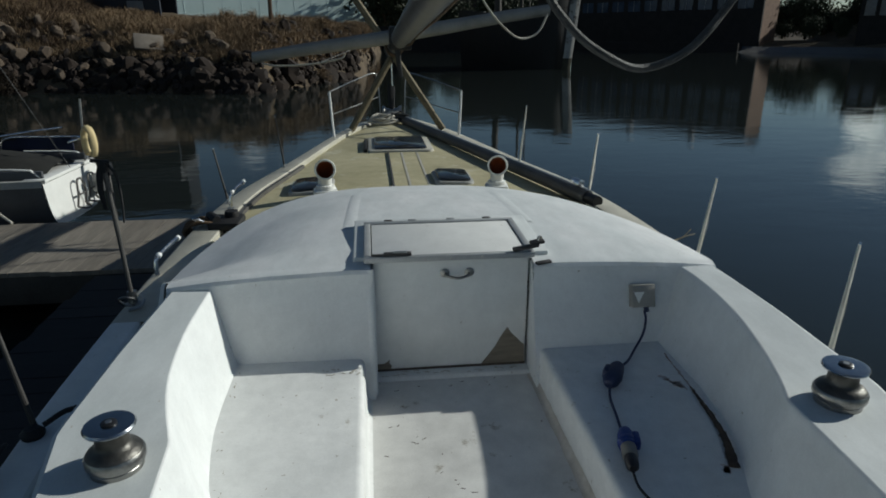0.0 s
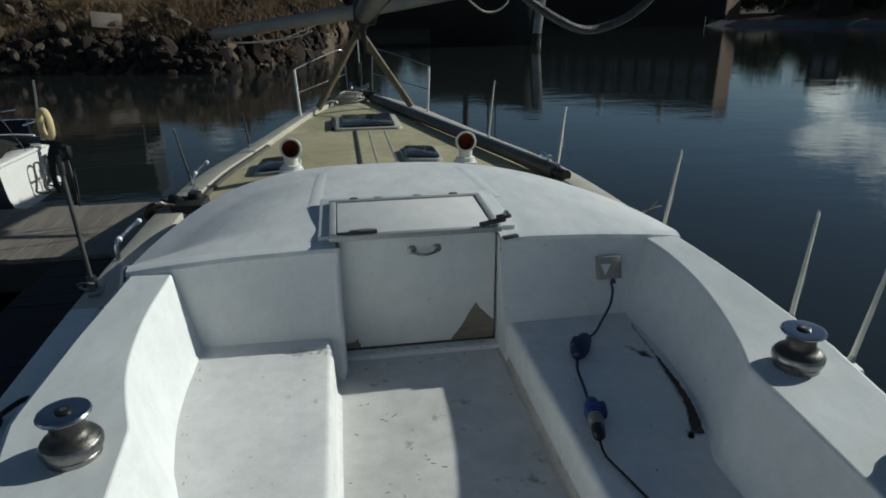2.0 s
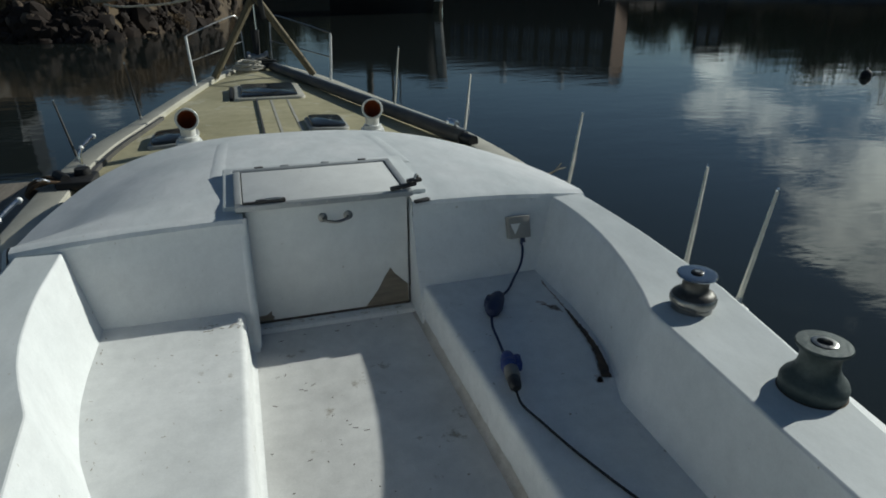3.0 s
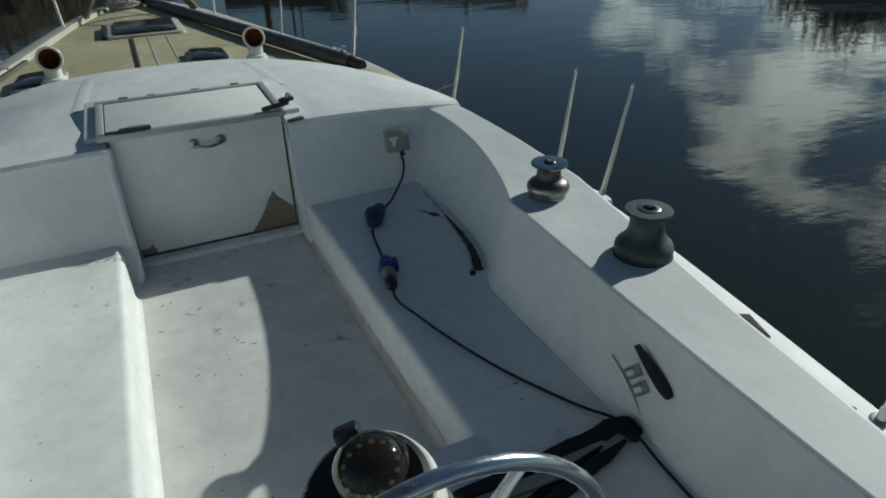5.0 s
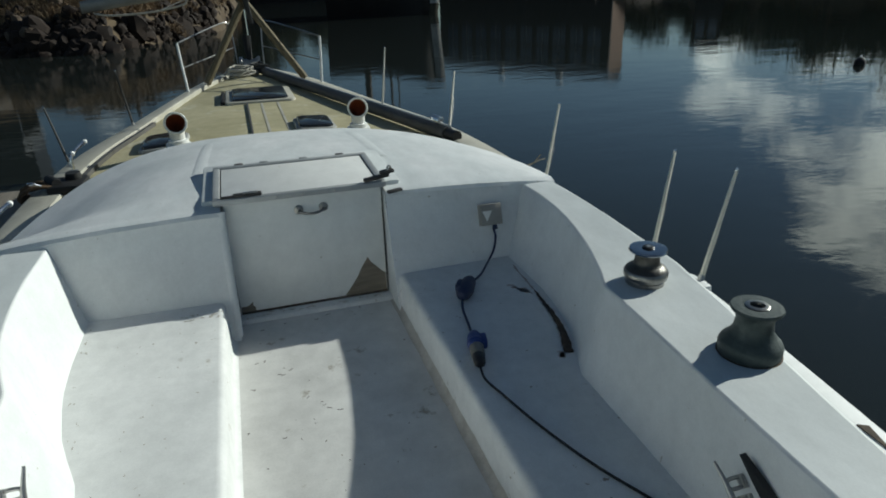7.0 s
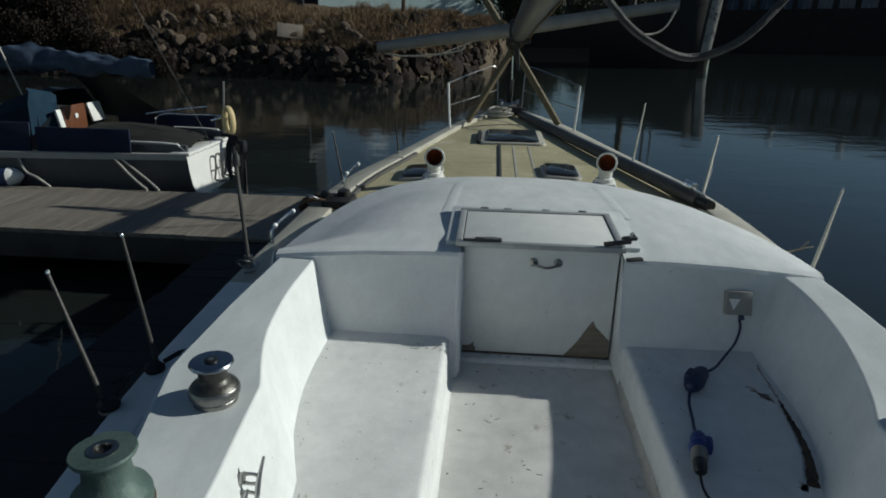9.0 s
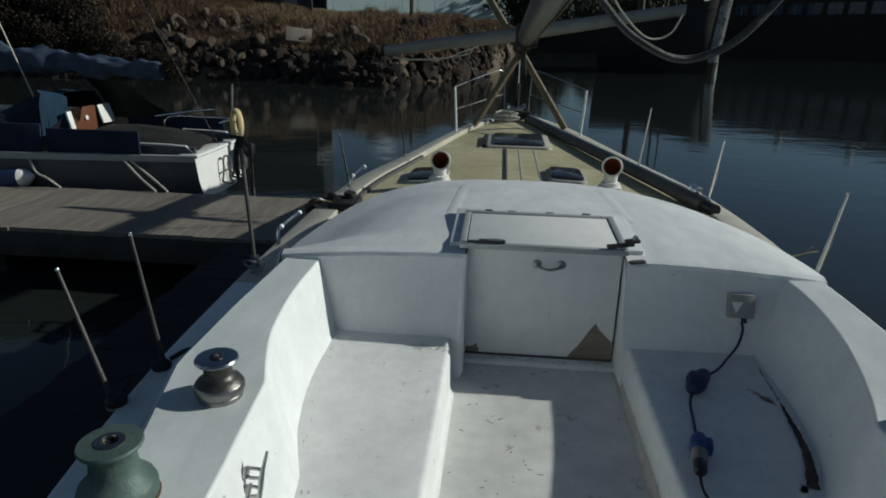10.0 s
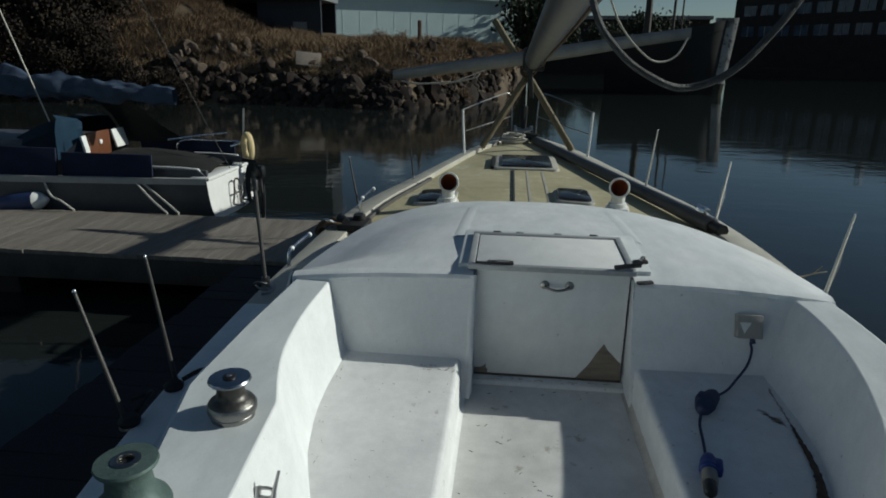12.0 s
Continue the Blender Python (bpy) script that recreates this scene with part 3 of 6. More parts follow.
for i in range(31):
    t = i / 30
    z = 0.572 - 0.46 * t
    y, d = bulkhead_y(min(z, 0.52)), 0.004 * noise.noise(Vector((t * 11, 1.7, 0))) + 0.003 * noise.noise(Vector((t * 29, 4.1, 0)))
    rows.append([(-0.330, y + 0.002, z), (-0.322, y - 0.003, z), (-0.312 + d, y - 0.004 - d, z), (-0.303 + d, y + 0.001, z), (-0.299 + d, y + 0.012, z), (-0.299, y + 0.028, z), (-0.306, y + 0.03, z)])
part("jamb_edge", loft(rows), WHITE, yacht, "rounded lumpy white paint along the jamb", angle=70)

# ---- things on deck ----
FLANGE = material("worn_chrome_flange", (0.27, 0.285, 0.31), (0.44, 0.46, 0.49), 0.24, 1.0, scale=10, fine=120, bump=0.08)


def winch(name, label, m, scale, drum, base, top, tall=False):
    w = thing(name, label, "winch", m, "cockpit winches")
    k = scale
    if tall:
        part("drum", lathe([(0.074 * k, 0.0), (0.078 * k, 0.006), (0.079 * k, 0.03 * k), (0.074 * k, 0.042 * k), (0.060 * k, 0.056 * k), (0.049 * k, 0.074 * k), (0.046 * k, 0.10 * k), (0.049 * k, 0.118 * k), (0.058 * k, 0.128 * k)], 32), drum, w)
        part("base", lathe([(0.080 * k, -0.01), (0.081 * k, 0.004), (0.076 * k, 0.006)], 32), base, w)
        part("top_flange", lathe([(0.050 * k, 0.124 * k), (0.062 * k, 0.129 * k), (0.064 * k, 0.134 * k), (0.062 * k, 0.139 * k), (0.030 * k, 0.140 * k), (0.0172 * k, 0.1402 * k), (0.0168 * k, 0.1295 * k)], 32), top, w)
        part("handle_socket", lathe([(0.030 * k, 0.138 * k), (0.030 * k, 0.1415 * k), (0.027 * k, 0.1428 * k), (0.018 * k, 0.143 * k), (0.0172 * k, 0.141 * k), (0.0168 * k, 0.1300 * k)], 24, False), TARNISH, w)
        part("socket_hole", lathe([(0.0166 * k, 0.1290 * k), (0.0164 * k, 0.1345 * k)], 8), BLACK, w)
    else:
        part("base", lathe([(0.060 * k, -0.01), (0.060 * k, 0.018), (0.058 * k, 0.020), (0.058 * k, 0.023), (0.066 * k, 0.026), (0.068 * k, 0.032), (0.068 * k, 0.044), (0.064 * k, 0.050)], 32), base, w, "bright steel base ring")
        part("drum", lathe([(0.064 * k, 0.048), (0.060 * k, 0.055), (0.050 * k, 0.062), (0.042 * k, 0.067), (0.0385 * k, 0.075), (0.0380 * k, 0.096), (0.041 * k, 0.103), (0.050 * k, 0.107)], 32), drum, w)
        part("top_flange", lathe([(0.046 * k, 0.105), (0.057 * k, 0.108), (0.059 * k, 0.112), (0.056 * k, 0.117), (0.048 * k, 0.118), (0.022 * k, 0.117)], 32), FLANGE, w, "polished steel top")
        part("handle_socket", lathe([(0.018 * k, 0.116), (0.018 * k, 0.120), (0.015 * k, 0.122), (0.009 * k, 0.1225)], 20), BLACK, w, "black socket collar")
        part("socket_hole", lathe([(0.0085 * k, 0.1195), (0.0080 * k, 0.1232)], 8), DULL, w)
    return w


winch("sheet_winch", "small chromed winch with worn bronze drum on coaming", pose(-0.860, -1.045, COAM_Z - 0.008), 0.90, BRONZE, TARNISH, TARNISH)
winch("sheet_winch", "small chromed winch with worn bronze drum on coaming", pose(0.858, -0.99, COAM_Z - 0.006, 0, 0, 40) @ Matrix.Diagonal((1, 1, 0.96, 1)), 0.92, BRONZE, TARNISH, TARNISH)
winch("sheet_winch", "large dark green-grey bronze winch on white coaming", pose(0.868, -1.39, COAM_Z - 0.004), 0.90, VERDI_D, RUST, VERDI_D, True)
winch("sheet_winch", "large pale green verdigris winch on white coaming", pose(-0.90, -1.415, COAM_Z), 0.93, VERDI_L, RUST, VERDI_L, True)


def stanchion(foot, head, mat, label, r=0.0115):
    a, b = Vector(foot), Vector(head)
    s = thing("stanchion", label, "stanchion", Matrix.Translation(a), "stanchions along the rail")
    d = (b - a)
    part("post", tube([d * t for t in (0.0, 0.35, 0.7, 1.0)], r * 1.12, 10, r * 0.68), mat, s)
    part("socket", join(tube([d.normalized() * -0.01, d.normalized() * 0.028], r * 1.4, 10), lathe([(0.024, -0.012), (0.024, 0.003), (0.016, 0.006)], 16)), DULL, s, "dull metal base socket")
    part("cap", moved(lathe([(r * 0.6, -0.004), (r * 0.8, 0.0), (r * 0.8, 0.006), (r * 0.4, 0.011)], 10), Matrix.Translation(d)), STEEL, s)
    if mat is POST:
        out = Vector((0.014, 0.004, 0.0))
        part("wire_tail", tube(curve([out * 0.5, d * 0.22 + out, d * 0.40 + out * 1.3, d * 0.56 + out * 0.6], 4), 0.0022, 6), TARNISH, s, "rusty wire tail beside the post")
    return s


LIT = "bare weathered metal stanchion in a sunlit cream colour on the toe rail"
for foot, head in (((1.115, -1.90, 0.295), (1.265, -1.865, 0.645)), ((1.32, -0.69, 0.295), (1.517, -0.57, 0.663)), ((1.328, -0.39, 0.295), (1.600, -0.107, 0.616)), ((1.365, 0.66, 0.295), (1.566, 0.917, 0.654)),
                   ((1.285, 2.12, 0.295), (1.445, 2.45, 0.668)), ((1.02, 3.24, 0.295), (1.12, 3.45, 0.78))):
    stanchion(foot, head, POST, LIT, 0.0088)
# port posts: the same kind in a much darker colour
for foot, head in (((-1.30, -0.55, 0.295), (-1.385, -0.50, 0.74)), ((-1.338, -0.785, 0.290), (-1.478, -0.735, 0.70)), ((-1.29, 2.11, 0.295), (-1.375, 2.20, 0.655)), ((-1.06, 3.33, 0.295), (-1.11, 3.36, 0.73))):
    stanchion(foot, head, PORTPOST, "bare dull metal stanchion on the toe rail", 0.0078)
pad = thing("stanchion_pad", "white moulded pad under a stanchion base", "pad", pose(1.29, -0.68, 0.27))
part("pad_block", box(-0.10, 0.05, -0.06, 0.06, 0.0, 0.035, 0.015), WHITE, pad)

# bow: pulpit
pulpit = thing("pulpit", "polished steel tube pulpit round the bow", "rail")
for s in (1, -1):
    part("post", tube(curve([(s * 0.712, 5.0, 0.27), (s * 0.728, 5.01, 0.53), (s * 0.742, 5.03, 0.79)], 4), 0.0135, 12), BRIGHT, pulpit, "steel post with the sun glint put into its white colour")
    part("top_rail", tube(curve([(s * 0.745, 5.03, 0.79), (s * 0.52, 5.7, 0.85), (s * 0.29, 6.3, 0.905), (s * 0.22, 6.42, 0.90), (s * 0.19, 6.44, 0.84), (s * 0.17, 6.38, 0.62), (s * 0.16, 6.3, 0.28)], 5), 0.0085, 8), TARNISH, pulpit)
    part("lower_rail", tube(curve([(s * 0.735, 5.02, 0.54), (s * 0.52, 5.6, 0.56), (s * 0.17, 6.38, 0.61)], 5), 0.0065, 8), TARNISH, pulpit)
    part("joint", moved(lathe([(0.014, -0.02), (0.017, 0), (0.014, 0.02)], 10), pose(s * 0.19, 6.44, 0.83)), STEEL, pulpit)

# mast, lowered fore and aft over the boat, in a crutch of crossed poles
crutch = thing("mast_crutch", "crossed weathered timber poles carrying the lowered mast", "support")
part("pole", tube([(0.575, 5.42, 0.30), (0.0, 5.60, 1.17), (-0.43, 5.72, 1.80)], 0.042, 8), TIMBER, crutch)
part("pole", tube([(-0.53, 5.50, 0.30), (0.0, 5.66, 1.17), (0.34, 5.74, 1.72)], 0.042, 8), TIMBER, crutch)
part("lashing", join(*[moved(lathe([(0.060, -0.008), (0.068, 0.0), (0.060, 0.008)], 12), pose(0, 5.63, 1.14 + 0.022 * i, 20, 90)) for i in range(3)]), GREY_ROPE, crutch)
mast = thing("mast", "grey aluminium mast lowered over the deck with spreaders", "mast")
MAST_A, MAST_B = Vector((-0.01, 5.9, 1.215)), Vector((0.016, -3.62, 1.874))
part("mast_tube", tube([MAST_A + (MAST_B - MAST_A) * (i / 12) for i in range(13)], 0.078, 18, flat=1.15), MASTALU, mast)
part("luff_track", tube([MAST_A + Vector((0.075, 0, -0.045)), MAST_B + Vector((0.075, 0, -0.045))], 0.012, 6), DARKALU, mast, "dark sail track")
part("halyard", tube([MAST_A + (MAST_B - MAST_A) * (i / 14) + Vector((0.055 + 0.012 * math.sin(i * 1.9), 0, -0.072 + 0.012 * math.sin(i * 2.7))) for i in range(1, 13)], 0.006, 6), RUST, mast, "dirty brown halyard along the spar")
part("mast_cap", moved(lathe([(0.088, -0.05), (0.092, 0.0), (0.08, 0.03)], 18), pose(-0.01, 5.9, 1.215, -90)), DARKALU, mast)
for k in range(3):
    part("rope_turn", tube([(-0.01 + 0.092 * math.cos(a), 5.05 - 0.16 * k + 0.02 * math.sin(a), 1.274 + 0.011 * k + 0.105 * math.sin(a)) for a in [2 * math.pi * i / 20 for i in range(21)]], 0.010, 6), RUST, mast, "brown rope turned round the mast")

prop = part("stern_prop", join(tube([(0.016, -3.5, 0.50), (0.016, -3.5, 1.785)], 0.045, 10), box(-0.12, 0.15, -3.54, -3.46, 1.74, 1.80, 0.01)), TIMBER)
tagged(prop, "weathered timber prop under the mast at the stern", "support")


def spreader(points, w0, w1):
    rows = []
    for i, p in enumerate(points):
        w = w0 + (w1 - w0) * i / (len(points) - 1)
        rows.append([(p[0], p[1] + 0.016 * math.cos(a), p[2] + w * math.sin(a)) for a in [2 * math.pi * j / 12 for j in range(12)]])
    v, f = loft(rows, True)
    n = len(v)
    return v, f + [tuple(range(11, -1, -1)), tuple(range(n - 12, n))]


part("spreader", spreader([(0.07, 3.8, 1.395), (-0.4, 3.8, 1.33), (-0.9, 3.8, 1.265), (-1.33, 3.8, 1.20)], 0.066, 0.048), ALU, mast, "grey aerofoil spreader")
part("spreader", spreader([(-0.07, 3.8, 1.385), (0.45, 3.8, 1.465), (1.0, 3.8, 1.555), (1.39, 3.8, 1.61)], 0.066, 0.048), ALU, mast, "grey aerofoil spreader")
part("spreader_bracket", box(-0.10, 0.10, 3.72, 3.88, 1.26, 1.47, 0.02), BLACK, mast)
part("hanging_strap", tube([(-0.03, 3.74, 1.30), (-0.02, 3.73, 1.16), (0.0, 3.74, 1.02)], 0.028, 8, 0.018, flat=0.5), BLACK, mast, "black strap hanging under the spreaders")


def line(name, points, r, mat, label, k=7):
    ob = part(name, tube(curve(points, k), r, 8), mat)
    return tagged(ob, label, "rope")


line("hanging_cable", [(-0.13, -1.50, 1.66), (-0.10, -1.52, 1.475), (-0.065, -1.53, 1.412), (-0.02, -1.54, 1.378), (0.025, -1.53, 1.366), (0.075, -1.53, 1.385), (0.12, -1.52, 1.43), (0.16, -1.51, 1.49), (0.20, -1.5, 1.60), (0.08, -1.5, 1.70)], 0.0048, GREY_ROPE, "grey cable hanging in a loop from the mast")
line("rope_loop", [(0.55, 3.4, 1.98), (0.72, 3.5, 1.66), (0.95, 3.6, 1.43), (1.12, 3.7, 1.36), (1.28, 3.76, 1.42), (1.38, 3.8, 1.60)], 0.009, ROPE, "pale rope hanging in a bight from a spreader tip")
line("rope_tail", [(-1.24, 3.78, 1.15), (-1.1, 3.78, 1.13), (-0.8, 3.78, 1.145), (-0.55, 3.78, 1.19), (-0.50, 3.78, 1.23)], 0.008, ROPE, "pale rope tied under a spreader")
line("shroud_wire", [(-0.02, 4.9, 1.45), (-0.35, 4.2, 1.30), (-0.72, 3.78, 1.16)], 0.006, GREY_ROPE, "slack grey shroud wire along the mast")

# spar lying along the starboard rail
spar = thing("deck_spar", "dark grey spar lying along the toe rail", "spar")
SP_A, SP_B = Vector((0.135, 6.05, 0.333)), Vector((1.195, 1.88, 0.318))
part("spar_tube", tube([SP_A + (SP_B - SP_A) * (i / 10) for i in range(11)], 0.050, 14), DARKALU, spar)
part("spar_track", tube([SP_A + Vector((0.012, 0, 0.047)), SP_B + Vector((0.012, 0, 0.047))], 0.012, 6), FRAME, spar, "lighter track along the top")
part("end_fitting", tube([SP_B - Vector((0.015, -0.06, 0)), SP_B + Vector((0.03, -0.12, 0))], 0.040, 12), BLACK, spar, "black end fitting")
part("end_block", moved(box(-0.03, 0.03, -0.045, 0.045, -0.02, 0.03, 0.012), pose(1.15, 2.00, 0.40, 10, 20, 30)), STEEL, spar, "bright shackle block")


def cowl_vent(m, label):
    v = thing("cowl_vent", label, "ventilator", m, "cowl ventilators")
    part("vent_base", join(box(-0.085, 0.085, -0.085, 0.085, -0.03, 0.06, 0.02), lathe([(0.07, 0.05), (0.066, 0.085), (0.05, 0.09)], 20)), PLASTIC_W, v)
    rows = []
    for i, (y, z, r, tip) in enumerate(((0.0, 0.085, 0.048, 0), (0.0, 0.13, 0.050, 8), (-0.003, 0.165, 0.056, 30), (-0.016, 0.192, 0.066, 58), (-0.042, 0.207, 0.073, 80), (-0.06, 0.21, 0.076, 86), (-0.064, 0.21, 0.072, 86), (-0.061, 0.21, 0.061, 86))):
        m2 = pose(0, y, z, tip)
        rows.append([m2 @ Vector((r * math.cos(a), r * math.sin(a), 0)) for a in [2 * math.pi * j / 20 for j in range(20)]])
    part("cowl", loft(rows, True), PLASTIC_W, v, "white plastic cowl")
    inner = []
    for y, z, r, tip in ((-0.057, 0.21, 0.061, 86), (-0.04, 0.205, 0.058, 80), (-0.016, 0.19, 0.050, 58), (-0.003, 0.16, 0.042, 30), (0, 0.11, 0.036, 0)):
        m2 = pose(0, y, z, tip)
        inner.append([m2 @ Vector((r * math.cos(a), r * math.sin(a), 0)) for a in [2 * math.pi * j / 20 for j in range(20)]])
    part("lining", loft(inner, True), ORANGE, v, "orange cowl lining")
    return v


cowl_vent(pose(-0.635, 2.26, deck_z(0.635, 2.26), 0, 0, 8), "white cowl ventilator with orange throat on tan deck")
cowl_vent(pose(0.622, 2.26, deck_z(0.622, 2.26), 0, 0, -8), "white cowl ventilator with orange throat on tan deck")


def rounded_plate(w, d, r, z0, z1, lip):
    """A plate with round corners whose upper edge is drawn in by lip."""
    def outline(k):
        pts = []
        for cx, cy, a0 in ((1, 1, 0), (-1, 1, 90), (-1, -1, 180), (1, -1, 270)):
            for i in range(5):
                a = radians(a0 + 22.5 * i)
                pts.append((cx * (w / 2 - r) + (r - k) * math.cos(a), cy * (d / 2 - r) + (r - k) * math.sin(a)))
        return pts
    rows = [[(x, y, z) for x, y in outline(k)] for z, k in ((z0, 0.0), (z1 - lip, 0.0), (z1 - lip * 0.3, lip * 0.35), (z1, lip))]
    v, f = loft(rows, True)
    return v, f + [tuple(range(len(v) - 20, len(v)))]


def deck_hatch(m, w, d, h, label, rim, border, frame_label):
    o = thing("deck_hatch", label, "hatch", m)
    part("hatch_frame", rounded_plate(w, d, 0.07, -0.05, h * 0.6, 0.012), rim, o, frame_label)
    part("pane", rounded_plate(w - border, d - border, 0.06, h * 0.4, h, 0.012), TINT, o, "smoked acrylic pane")
    return o


fh = deck_hatch(pose(-0.005, 4.38, deck_z(0, 4.4) - 0.008), 0.66, 0.86, 0.045, "smoked foredeck hatch in a cream frame", CREAM, 0.13, "cream hatch frame")
part("side_vent", box(-0.37, -0.335, -0.36, 0.30, -0.02, 0.03, 0.006), RUBBER, fh, "black strip beside the frame")
deck_hatch(pose(0.345, 2.72, deck_z(0.345, 2.72) - 0.006, 0, 2.5), 0.31, 0.46, 0.05, "small smoked hatch on the tan deck", GREY_PL, 0.05, "grey hatch frame")
deck_hatch(pose(-0.76, 2.58, deck_z(0.76, 2.58) - 0.006, 0, -4, 0), 0.33, 0.46, 0.05, "small smoked hatch on the tan deck", GREY_PL, 0.05, "grey hatch frame")
track = part("deck_track", box(-0.009, 0.009, 1.72, 3.93, 0, 0.018, 0.003), DARKALU)
track.matrix_basis = pose(-0.135, 0, deck_z(0.13, 3) - 0.004)
tagged(track, "dark metal track along the tan foredeck", "track")
for x in (-0.005, 0.145):
    st = part("deck_stripe", loft([[(x - 0.010, y, deck_z(x, y) + 0.003), (x + 0.010, y, deck_z(x, y) + 0.003)] for y in [1.72 + 0.2 * i for i in range(12)]]), CREAM)
    tagged(st, "pale painted line on the tan deck", "stripe")

# windlass and coil at the bow
wind = thing("windlass", "dark metal anchor windlass on the foredeck", "windlass", pose(-0.01, 6.35, 0.32))
part("body", join(box(-0.09, 0.09, -0.10, 0.10, -0.02, 0.10, 0.02), moved(lathe([(0.07, -0.13), (0.07, -0.10), (0.04, -0.07), (0.04, 0.07), (0.07, 0.10), (0.07, 0.13)], 18), pose(0, 0, 0.10, 0, 90))), DULL, wind)
part("lever", tube([(0, 0, 0.1), (0.0, 0.03, 0.27), (0.0, 0.05, 0.42)], 0.035, 8, 0.055), RUBBER, wind, "black upright lever")
coil = part("rope_coil", tube([(0.20 * (1 - i / 260) * math.cos(i * 0.4) + 0.02 * math.sin(i * 1.7), 0.14 * (1 - i / 260) * math.sin(i * 0.4), 0.012 + 0.0009 * i + 0.012 * (1 + math.sin(i * 0.9))) for i in range(110)], 0.012, 6), ROPE)
coil.matrix_basis = pose(-0.14, 6.02, deck_z(0.14, 6.02))
tagged(coil, "pale rope coiled on the foredeck", "rope")
heap = part("rope_heap", tube(curve([(0.17 * math.cos(i * 2.3) * (0.5 + 0.5 * math.sin(i * 1.1) ** 2), 0.13 * math.sin(i * 1.9), 0.014 + 0.0045 * i + 0.010 * math.sin(i * 2.7) ** 2) for i in range(26)], 4), 0.012, 6), GREY_ROPE)
heap.matrix_basis = pose(0.06, 6.12, deck_z(0.06, 6.12))
tagged(heap, "dark tangled rope heap beside the windlass", "rope")
stay = part("bow_post", tube([(0.03, 6.9, 0.3), (0.02, 6.92, 1.15)], 0.012, 8), STEEL)
tagged(stay, "thin steel bow post", "post")

# ---- water, ground ----
wm = bpy.data.materials.new("river_water")
wm.use_nodes = True
nd, lk = wm.node_tree.nodes, wm.node_tree.links
b = nd["Principled BSDF"]
b.inputs["Base Color"].default_value = (0.0155, 0.0195, 0.0182, 1)
b.inputs["Roughness"].default_value, b.inputs["IOR"].default_value = 0.035, 1.33
co, mp, n1, n2, ad, bp = (nd.new("ShaderNode" + k) for k in ("TexCoord", "Mapping", "TexNoise", "TexNoise", "Math", "Bump"))
mp.inputs["Scale"].default_value = (0.55, 1.0, 1.0)
n1.inputs["Scale"].default_value, n1.inputs["Detail"].default_value = 0.9, 3.0
n2.inputs["Scale"].default_value, n2.inputs["Detail"].default_value = 5.0, 4.0
ad.operation = "MULTIPLY_ADD"
ad.inputs[1].default_value = 0.34
bp.inputs["Strength"].default_value, bp.inputs["Distance"].default_value = 0.14, 0.05
lk.new(co.outputs["Object"], mp.inputs["Vector"])
for n in (n1, n2):
    lk.new(mp.outputs["Vector"], n.inputs["Vector"])
lk.new(n2.outputs["Fac"], ad.inputs[0])
lk.new(n1.outputs["Fac"], ad.inputs[2])
lk.new(ad.outputs[0], bp.inputs["Height"])
lk.new(bp.outputs["Normal"], b.inputs["Normal"])
water = part("water", ([(-400, -300, WATER_Z), (400, -300, WATER_Z), (400, 400, WATER_Z), (-400, 400, WATER_Z)], [(0, 1, 2, 3)]), wm)
tagged(water, "calm dark river water reflecting cloudy sky", "water", kind="structure")

EARTH = material("dry_grass_earth", (0.060, 0.042, 0.026), (0.13, 0.095, 0.056), 0.95, scale=0.8, fine=6, bump=0.8, spots=(0.05, 0.033, 0.020), spot_scale=0.5, spot_at=0.55)
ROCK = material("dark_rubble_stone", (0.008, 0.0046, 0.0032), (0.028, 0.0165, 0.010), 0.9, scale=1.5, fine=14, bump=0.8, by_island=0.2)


SHORE = [(-400, 23), (-4.5, 23), (-0.8, 31), (0.0, 60), (1.2, 78), (10, 80), (16, 104), (23, 99.5), (42.5, 71.5), (60, 57), (80, 37), (100, 8), (120, -30), (400, -60)]


def shore(x):
    """The y at which the bank leaves the water."""
    return along(SHORE, x) + 0.5 * math.sin(x * 0.4)


def ground_z(x, y):
    d = y - shore(x)
    n = 0.35 * noise.noise(Vector((x * 0.35, y * 0.35, 0))) + 0.15 * noise.noise(Vector((x * 1.1, y * 1.1, 3)))
    if d < 0:
        return WATER_Z + max(-1.5, d * 0.6)
    low = min(1.0, d / 4.2)
    left = 1.0 + 0.35 * min(1, max(0, (-x - 8) / 9)) if x < 0 else max(0.45, 1 - x / 12)
    hill = min(1, max(0, (-x * 36 / max(y + 2.35, 20) - 13.5) / 8)) * min(4.5, max(0, d - 6) * 0.55) + min(1, max(0, (x - 57) / 6)) * min(3.8, max(0, d - 3) * 0.4)
    return WATER_Z + (2.25 * low ** 0.8 + 0.07 * min(max(0, d - 4.2), 6)) * left + n * min(1, d) * left + hill


gx = [-400, -250, -150, -90, -60] + [-45 + 0.9 * i for i in range(84)] + [32 + 4 * i for i in range(18)] + [120, 180, 260, 400]
gy = [-60, -30, -10, 5, 15, 19, 20.5] + [21.5 + 0.5 * i for i in range(30)] + [37 + 2.5 * i for i in range(28)] + [112, 130, 170, 240, 400]
ground = part("ground", loft([[(x, y, ground_z(x, y)) for x in gx] for y in gy]), EARTH)
tagged(ground, "earth bank with dry grass rising from the river", "ground", kind="structure")

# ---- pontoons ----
# shade beside the yacht is put into the finger's near-black plank colour
SHADEPLANK = material("shaded_plank", (0.007, 0.006, 0.007), (0.020, 0.017, 0.017), 0.75, scale=3, fine=40, bump=0.5, by_object=0.25)

